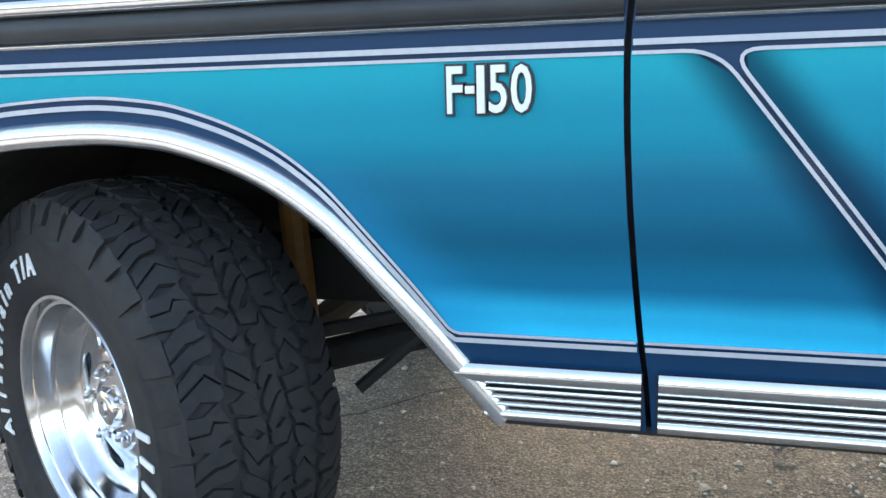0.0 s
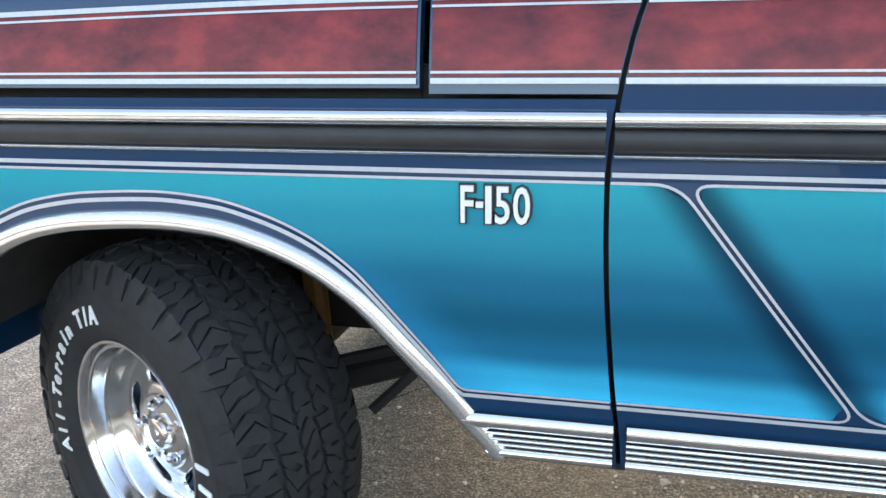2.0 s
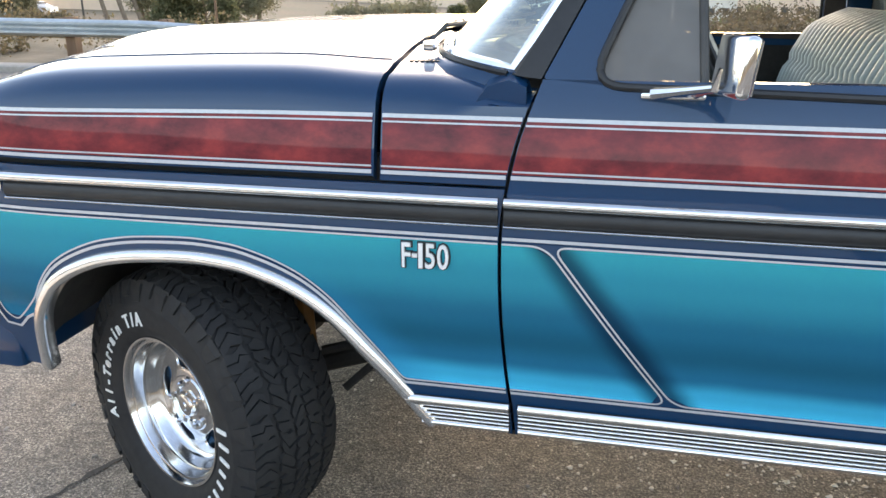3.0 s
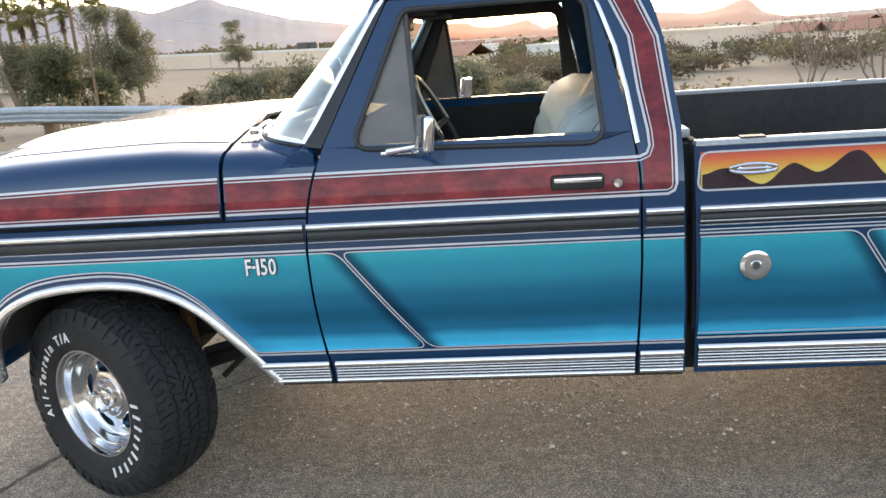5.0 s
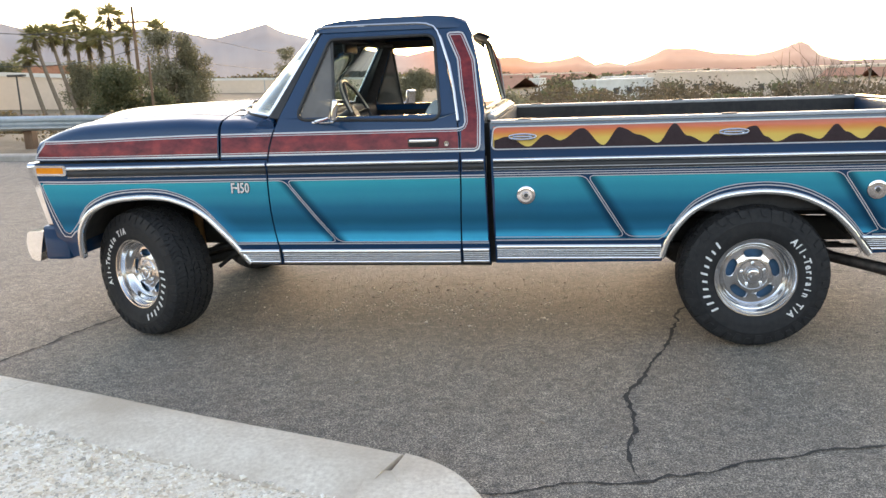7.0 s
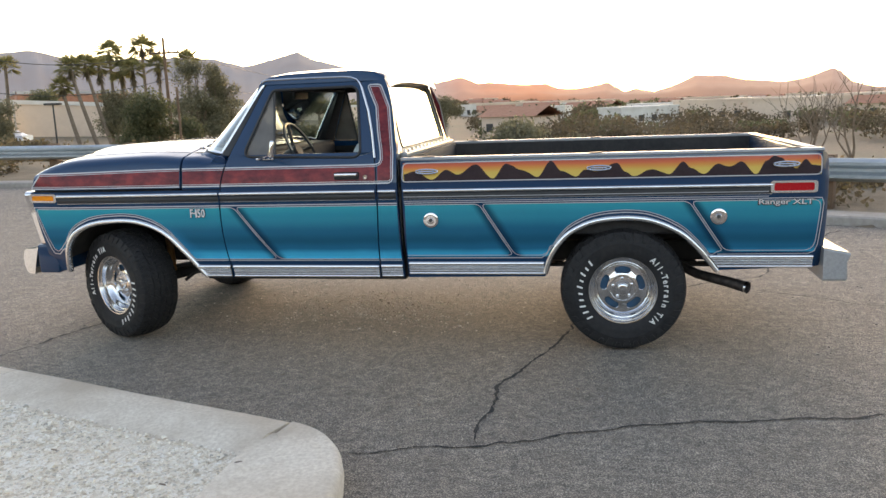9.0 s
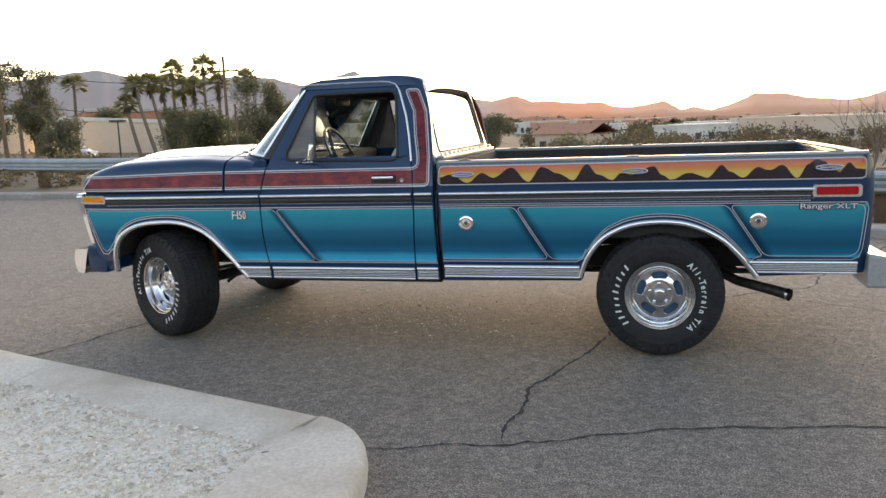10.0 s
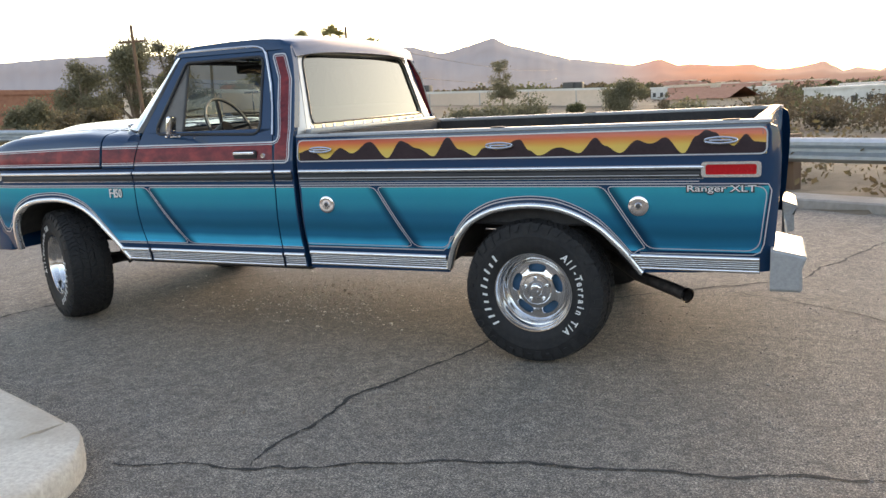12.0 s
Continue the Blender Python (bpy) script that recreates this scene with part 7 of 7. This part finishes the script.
def bare_tree(az, d, el, width, seed):
    x, y = polar(az, d)
    z0 = land(x, y)
    h = height(el, d) - z0
    t = thing("bare_tree", "leafless grey-brown desert tree", "tree", (x, y, z0), "bare trees behind the guard rail")
    rnd = random.Random(seed)
    bm = bmesh.new()

    def limb(p, v, L, r, depth):
        q = p + v * L
        mid = (p + q) / 2 + Vector((rnd.uniform(-1, 1), rnd.uniform(-1, 1), 0)) * L * 0.06
        tube(bm, [tuple(p), tuple(mid), tuple(q)], [r, r * 0.8, r * 0.6], 5 if depth < 2 else 3, caps=False)
        if depth < 4:
            for _ in range(3 if depth < 2 else 2):
                d2 = (v + Vector((rnd.uniform(-1, 1), rnd.uniform(-1, 1), rnd.uniform(-0.1, 0.8))) * 0.75).normalized()
                limb(q, d2, L * rnd.uniform(0.6, 0.85), r * 0.58, depth + 1)

    for k in range(2):
        limb(Vector((rnd.uniform(-0.3, 0.3), 0, -0.3)), Vector((rnd.uniform(-0.35, 0.35), rnd.uniform(-0.3, 0.3), 1)).normalized(), h * 0.42, 0.06, 0)
    part("trunk", bm, BARK, t)


for az, d, el, s in ((10.7, 26, 1.1, 1), (14.2, 21, 0.9, 2), (16.6, 22, 1.0, 3)):
    bare_tree(az, d, el, 3, s)

# brush on the slope and trees over the valley
rs_ = np.random.RandomState(9)
cs, rr, ns = [], [], []
for _ in range(420):
    x = rs_.uniform(-45, 34)
    y = rail_y(x) - 0.7 + abs(rs_.normal(0, 6))
    h = rs_.uniform(0.15, 0.55)
    cs.append((x, y, land(x, y) + h * 0.5))
    rr.append((h * rs_.uniform(0.8, 1.8), h * rs_.uniform(0.8, 1.8), h))
    ns.append(170)
v, f = clumps(cs, rr, ns, 0.05, 31)
tagged(arrays_ob("dry_brush", v, f, LEAF_DRY), "dry grass and brush behind the guard rail", "brush", kind="stuff")
for nm, mt, seed, n_t, dmin in (("valley_trees", LEAF_FAR, 12, 1500, 90), ("valley_green_trees", LEAF_GREEN, 13, 700, 100)):
    rs_ = np.random.RandomState(seed)
    cs, rr, ns = [], [], []
    for _ in range(n_t):
        d = dmin * (2400 / dmin) ** rs_.uniform(0, 1) ** 0.8
        az = rs_.uniform(-62, 42)
        if az < -11 and d < 240:
            continue
        x, y = polar(az, d)
        h = rs_.uniform(1.3, 3.2) * (1 + d / 2500) * (0.7 if az < -12 and d < 160 else 1.0)
        w = h * rs_.uniform(0.7, 1.6)
        for _b in range(2):
            cs.append((x + rs_.normal(0, w * 0.6), y + rs_.normal(0, w * 0.6), land(x, y) + h * rs_.uniform(0.45, 0.75)))
            rr.append((w * 0.8, w * 0.8, h * 0.55))
            ns.append(int(np.interp(d, (55, 90, 170, 300, 1500), (420, 260, 110, 60, 14))))
    V, F = [], []
    base = 0
    for lo_, hi_, size in ((60, 170, 0.24), (170, 500, 0.6), (500, 5000, 2.0)):
        sel = [k for k in range(len(cs)) if lo_ <= math.hypot(cs[k][0] - EYE0.x, cs[k][1] - EYE0.y) < hi_]
        v, f = clumps([cs[k] for k in sel], [rr[k] for k in sel], [ns[k] for k in sel], size, seed + hi_)
        V.append(v)
        F.append(f + base)
        base += len(v)
    tagged(arrays_ob(nm, np.concatenate(V), np.concatenate(F), mt), "scattered desert trees across the valley", "trees", kind="stuff")

# ---- buildings ----
def wall_building(name, az0, d0, az1, d1, el0, el1, deep, material, label, roofm):
    a, b = Vector(polar(az0, d0)), Vector(polar(az1, d1))
    za = land(*a) - 3
    za = min(za, land(*b) - 3)
    top = (height(el0, d0), height(el1, d1))
    n = (b - a).normalized()
    back_v = Vector((-n.y, n.x))
    if back_v.y < 0:
        back_v = -back_v
    t = thing(name, label, "building")
    bm = bmesh.new()
    c = [a, b, b + back_v * deep, a + back_v * deep]
    zt_ = [top[0], top[1], top[1], top[0]]
    lo_ = [bm.verts.new((p.x, p.y, za)) for p in c]
    hi_ = [bm.verts.new((p.x, p.y, z)) for p, z in zip(c, zt_)]
    for k in range(4):
        bm.faces.new((lo_[k], lo_[(k + 1) % 4], hi_[(k + 1) % 4], hi_[k]))
    cap(bm, hi_)
    part("wall", bm, material, t)
    bm = bmesh.new()
    for k in range(4):
        p, q = c[k], c[(k + 1) % 4]
        m = (q - p).normalized()
        o = Vector((m.y, -m.x)) * 0.15
        vs_ = []
        for (w, z) in ((p, zt_[k]), (q, zt_[(k + 1) % 4])):
            vs_.append([(w.x + o.x, w.y + o.y, z - 0.35), (w.x + o.x, w.y + o.y, z + 0.12), (w.x - o.x, w.y - o.y, z + 0.12)])
        grid(bm, vs_)
    part("parapet", bm, roofm, t, "pale parapet coping", 0)
    L = (b - a).length
    for k in range(1, int(L / 11)):
        p = a + n * k * 11
        z = top[0] + (top[1] - top[0]) * k * 11 / L
        bm = bmesh.new()
        e = n * 0.12
        o = -back_v * 0.06
        bm.faces.new([bm.verts.new(q) for q in ((p.x - e.x + o.x, p.y - e.y + o.y, za), (p.x + e.x + o.x, p.y + e.y + o.y, za), (p.x + e.x + o.x, p.y + e.y + o.y, z - 0.3), (p.x - e.x + o.x, p.y - e.y + o.y, z - 0.3))])
        part("wall_joint", bm, GREYROOF, t, "", 0)
    return t, a, b, n, back_v, top


bl = wall_building("store_building", -30.4, 172, -12.6, 190, 1.2, 0.72, 60, STUCCO, "long low tan stucco store building", WHITEWALL)
bl2 = wall_building("store_building", -46.5, 108, -33.2, 112, 2.3, 1.5, 35, STUCCO, "tan stucco commercial building with a pale parapet", WHITEWALL)
bl3 = wall_building("store_building", -40.4, 140, -34.0, 142, 2.5, 2.35, 22, REDROOF, "low brick-red building set back from the lot", GREYROOF)
bl4 = wall_building("house", -54.5, 90, -49.0, 92, 2.5, 2.3, 12, REDROOF, "house with a clay-red roof beyond the brush", REDROOF)
for k, (az, d) in enumerate(((-17.5, 182), (-16.9, 182), (-27.6, 175))):
    x, y = polar(az, d)
    z = height(1.2 - 0.5 * (az + 30.4) / 17.8, d)
    bm = bmesh.new()
    box(bm, (x - 1.2, y + 3, z - 0.6), (x + 1.2, y + 5, z + 1.5), 0.05)
    tagged(mesh_ob("roof_unit", bm, DARKMETAL, 30), "grey air handler on the flat roof", "roof unit")

rs_ = np.random.RandomState(21)
made = []
for v_ in range(4):
    bm = bmesh.new()
    w, dp, h = ((9, 7, 3.2), (12, 8, 3.4), (7, 7, 3.0), (16, 9, 4.2))[v_]
    box(bm, (-w / 2, -dp / 2, -2), (w / 2, dp / 2, h))
    me_w = bm
    bm2 = bmesh.new()
    if v_ % 2 == 0:
        rows = [[(sx * (w / 2 + 0.5), -dp / 2 - 0.5, h), (sx * (w / 2 + 0.5), 0, h + 1.4), (sx * (w / 2 + 0.5), dp / 2 + 0.5, h)] for sx in (-1, 1)]
        grid(bm2, rows, closed_v=True)
    else:
        box(bm2, (-w / 2 - 0.2, -dp / 2 - 0.2, h), (w / 2 + 0.2, dp / 2 + 0.2, h + 0.4))
    wins = []
    for k in range(int(w / 3)):
        x = -w / 2 + 1.4 + k * 2.9
        wins.append(box(bmesh.new(), (x - 0.6, -dp / 2 - 0.03, 1.0), (x + 0.6, -dp / 2 + 0.02, 2.2)))
    made.append((me_w, bm2, wins))
proto = []
for k, (b1, b2, b3) in enumerate(made):
    h = thing("house", "small pale house in the valley", "house", (0, 0, 0), "valley houses")
    part("wall", b1, (STUCCO, WHITEWALL, STUCCO, STUCCO)[k], h, "", 0)
    part("roof", b2, (REDROOF, WHITEWALL, REDROOF, STUCCO)[k], h, "", 0)
    for b in b3:
        part("window", b, DARKMETAL, h, "", 0)
    proto.append(h)
n_h = 0
while n_h < 150:
    az = rs_.uniform(-11, 26)
    d = 120 * (1300 / 120) ** rs_.uniform(0, 1) ** 0.75
    x, y = polar(az, d)
    m = pose(x, y, land(x, y), 0, 0, rs_.uniform(-40, 40))
    if n_h < 4:
        proto[n_h].matrix_basis = m
    else:
        copy_thing(proto[n_h % 4], m)
    n_h += 1

# ---- poles and wires ----
def pole(az, d, el, lean, label, arm=True, r=0.16):
    x, y = polar(az, d)
    z0 = land(x, y)
    h = height(el, d) - z0
    t = thing("utility_pole", label, "utility pole", (x, y, z0))
    bm = bmesh.new()
    tube(bm, [(0, 0, -1), (lean * h * 0.5, 0, h * 0.5), (lean * h, 0, h)], [r, r * 0.85, r * 0.65], 10)
    part("pole_shaft", bm, WOODPOST, t)
    if arm:
        bm = bmesh.new()
        box(bm, (lean * h - 1.3, -0.08, h * 0.88), (lean * h + 1.3, 0.08, h * 0.88 + 0.14))
        part("crossarm", bm, WOODPOST, t)
        for k in range(4):
            bm = bmesh.new()
            tube(bm, [(lean * h - 1.15 + k * 0.77, 0, h * 0.88 + 0.14), (lean * h - 1.15 + k * 0.77, 0, h * 0.88 + 0.36)], 0.06, 6)
            part("insulator", bm, DARKMETAL, t)
    return Vector((x + lean * h, y, z0 + h))


pa = pole(-31.6, 70, 5.75, 0.0, "weathered brown utility pole with a crossarm")
pole(-31.1, 54, 2.6, 0.0, "short pale pole beside the utility pole", False, 0.1)
pb = pole(-45.1, 62, 6.3, -0.03, "grey leaning utility pole with a crossarm")
pc = Vector(polar(-60, 110)).to_3d() + Vector((0, 0, 12))
pd = Vector(polar(-18, 230)).to_3d() + Vector((0, 0, 8))
for k, (a, b, dz) in enumerate(((pa, pb, -1.0), (pa, pb, -3.2), (pb, pc, -1.0), (pa, pd, -1.0), (pa, pd, -3.5))):
    bm = bmesh.new()
    tube(bm, [tuple(a.lerp(b, t) + Vector((0, 0, dz - 1.2 * 4 * t * (1 - t)))) for t in np.linspace(0, 1, 24)], 0.025, 4)
    tagged(mesh_ob("overhead_wire", bm, DARKMETAL, 60), "thin dark overhead wire", "wire", "overhead wires")
for az, d, el in ((-38.5, 95, 1.7), (-42.6, 92, 1.6)):
    x, y = polar(az, d)
    z0 = land(x, y)
    t = thing("street_lamp", "slim dark parking-lot lamp post", "street lamp", (x, y, z0), "parking-lot lamps")
    h = height(el, d) - z0
    bm = bmesh.new()
    tube(bm, [(0, 0, -0.5), (0, 0, h)], [0.11, 0.08], 8)
    part("post", bm, DARKMETAL, t)
    bm = bmesh.new()
    box(bm, (-0.9, -0.3, h - 0.1), (0.9, 0.3, h + 0.12), 0.05)
    part("lamp_head", bm, DARKMETAL, t)


def parked_car(az, d):
    x, y = polar(az, d)
    z0 = land(x, y)
    t = thing("parked_car", "pale saloon car parked by the building", "car", (x, y, z0))
    bm = bmesh.new()
    sec = [(-2.2, 0.35), (-2.25, 0.7), (-1.3, 0.92), (-0.7, 1.38), (0.7, 1.42), (1.5, 0.98), (2.2, 0.9), (2.25, 0.4)]
    a = grid(bm, [[(u, -0.85 + (0.16 if w > 1.1 else 0), w) for u, w in sec], [(u, 0.85 - (0.16 if w > 1.1 else 0), w) for u, w in sec]], closed_v=True)
    cap(bm, a[0])
    cap(bm, a[1])
    part("body", bm, CARPAINT, t, "", 25)
    bm = bmesh.new()
    box(bm, (-0.75, -0.8, 0.98), (1.1, 0.8, 1.33), 0.06)
    part("greenhouse", bm, BLACK, t, "dark car glass")
    for u in (-1.35, 1.4):
        for w in (-0.8, 0.8):
            bm = bmesh.new()
            lathe(bm, [(0, -0.1), (0.2, -0.1), (0.32, -0.08), (0.32, 0.08), (0, 0.1)], 20)
            part("wheel", bm, RUBBER, t).location = (u, w, 0.32)


parked_car(-42.3, 92)
parked_car(-41.2, 96)

# lit lamp on the tan building's wall
n_b, back_b = bl2[3], bl2[4]
lp = Vector(polar(-42.4, 107.5)).to_3d() - back_b.to_3d() * 0.9
lz = height(0.55, 107.5)
wl = thing("wall_lamp", "lit yellow wall lamp on the tan building", "lamp", (lp.x, lp.y, lz))
bm = bmesh.new()
box(bm, (-0.6, -0.2, 0.15), (0.6, 0.5, 0.4), 0.05)
part("hood", bm, DARKMETAL, wl, "dark lamp hood")
bm = bmesh.new()
box(bm, (-0.45, -0.12, 0.0), (0.45, 0.35, 0.149), 0.03)
glow_m, glow_nt, glow_bs = blank("lamp_glow")
glow_bs.inputs["Emission Color"].default_value = (1.0, 0.75, 0.25, 1)
glow_bs.inputs["Emission Strength"].default_value = 3.0
part("bulb", bm, glow_m, wl, "glowing yellow bulb")
ld = bpy.data.lights.new("wall_lamp_light", 'POINT')
ld.energy, ld.color, ld.shadow_soft_size = 90, (1.0, 0.8, 0.3), 0.3
new("wall_lamp_light", ld).location = (lp.x - back_b.x * 0.6, lp.y - back_b.y * 0.6, lz - 0.4)

# ---- far ranges ----
PEAKS = ((-72, 3.6), (-62, 4), (-54, 4.2), (-50.5, 4.42), (-48.1, 4.46), (-44, 4.3), (-40.7, 4.82), (-39.1, 4.95), (-37.4, 4.5), (-34, 4.3), (-30.6, 4.42), (-28.2, 4.25), (-26.4, 3.73), (-25.5, 3.85), (-22.65, 4.6), (-21.9, 4.15), (-20.5, 3.75), (-17.5, 2.9), (-13.8, 2.32), (-13.2, 2.2), (-11.55, 2.55), (-10.3, 2.05), (-9.5, 2.1), (-7.6, 1.87), (-5.6, 1.86), (-4.9, 1.52), (-3.3, 1.45), (-1.5, 1.79), (-0.3, 1.12), (0.4, 1.3), (1.6, 1.05), (2.9, 1.38), (4.3, 1.98), (6.05, 1.86), (7.4, 1.51), (9.8, 1.26), (11.1, 1.45), (12.5, 1.95), (13, 1.73), (13.6, 1.08), (15.1, 0.6), (24, 0.7), (34, 0.9), (52, 1.2))


def ridge(az):
    e = lerp(az, [p[0] for p in PEAKS], [p[1] for p in PEAKS])
    return e + 0.04 * noise.noise((az * 1.1, 3, 0)) + 0.05 * noise.noise((az * 3.3, 0, 5))


rows = []
for az in np.arange(-70, 52, 0.2):
    e = ridge(az)
    row = []
    for k, (dd, fr) in enumerate(((2300, -0.25), (2450, 0.1), (2700, 0.45), (2900, 0.78), (3050, 1.0), (3300, 0.6))):
        wob = 0.12 * noise.noise((az * 1.6, k * 1.7, 2)) * (0 < k < 4)
        x, y = polar(az, dd)
        row.append((x, y, 1.45 + dd * math.tan(radians((e - 0.82 + 0.012 * max(0.0, az)) * (fr + wob) if k else -1.6))))
    rows.append(row)
bm = bmesh.new()
grid(bm, rows)
tagged(mesh_ob("backdrop_mountains", bm, RIDGE, 80), "mauve desert mountains with haze and sunset glow painted in", "mountains", kind="structure")

# unseen dry slope, added behind the walk to block bright horizon reflections
rows = []
for k in range(61):
    az = radians(95 + 170 * k / 60)
    row = []
    for d, h in ((42, -0.3), (48, 2.0), (58, 6.0), (70, 10.0), (84, 13.0), (100, 14.5), (130, 12.0)):
        x, y = EYE0.x + d * math.sin(az), EYE0.y + d * math.cos(az)
        edge = ss(k, 0, 8) * ss(60 - k, 0, 8)
        row.append((x, y, -0.3 + (h + 0.3) * edge * (1 + 0.2 * noise.noise((x * 0.05, y * 0.05, 4)))))
    rows.append(row)
bm = bmesh.new()
grid(bm, rows)
tagged(mesh_ob("hillside", bm, DIRT, 80), "dry brown slope, unseen, added to block horizon light", "hill", kind="structure")
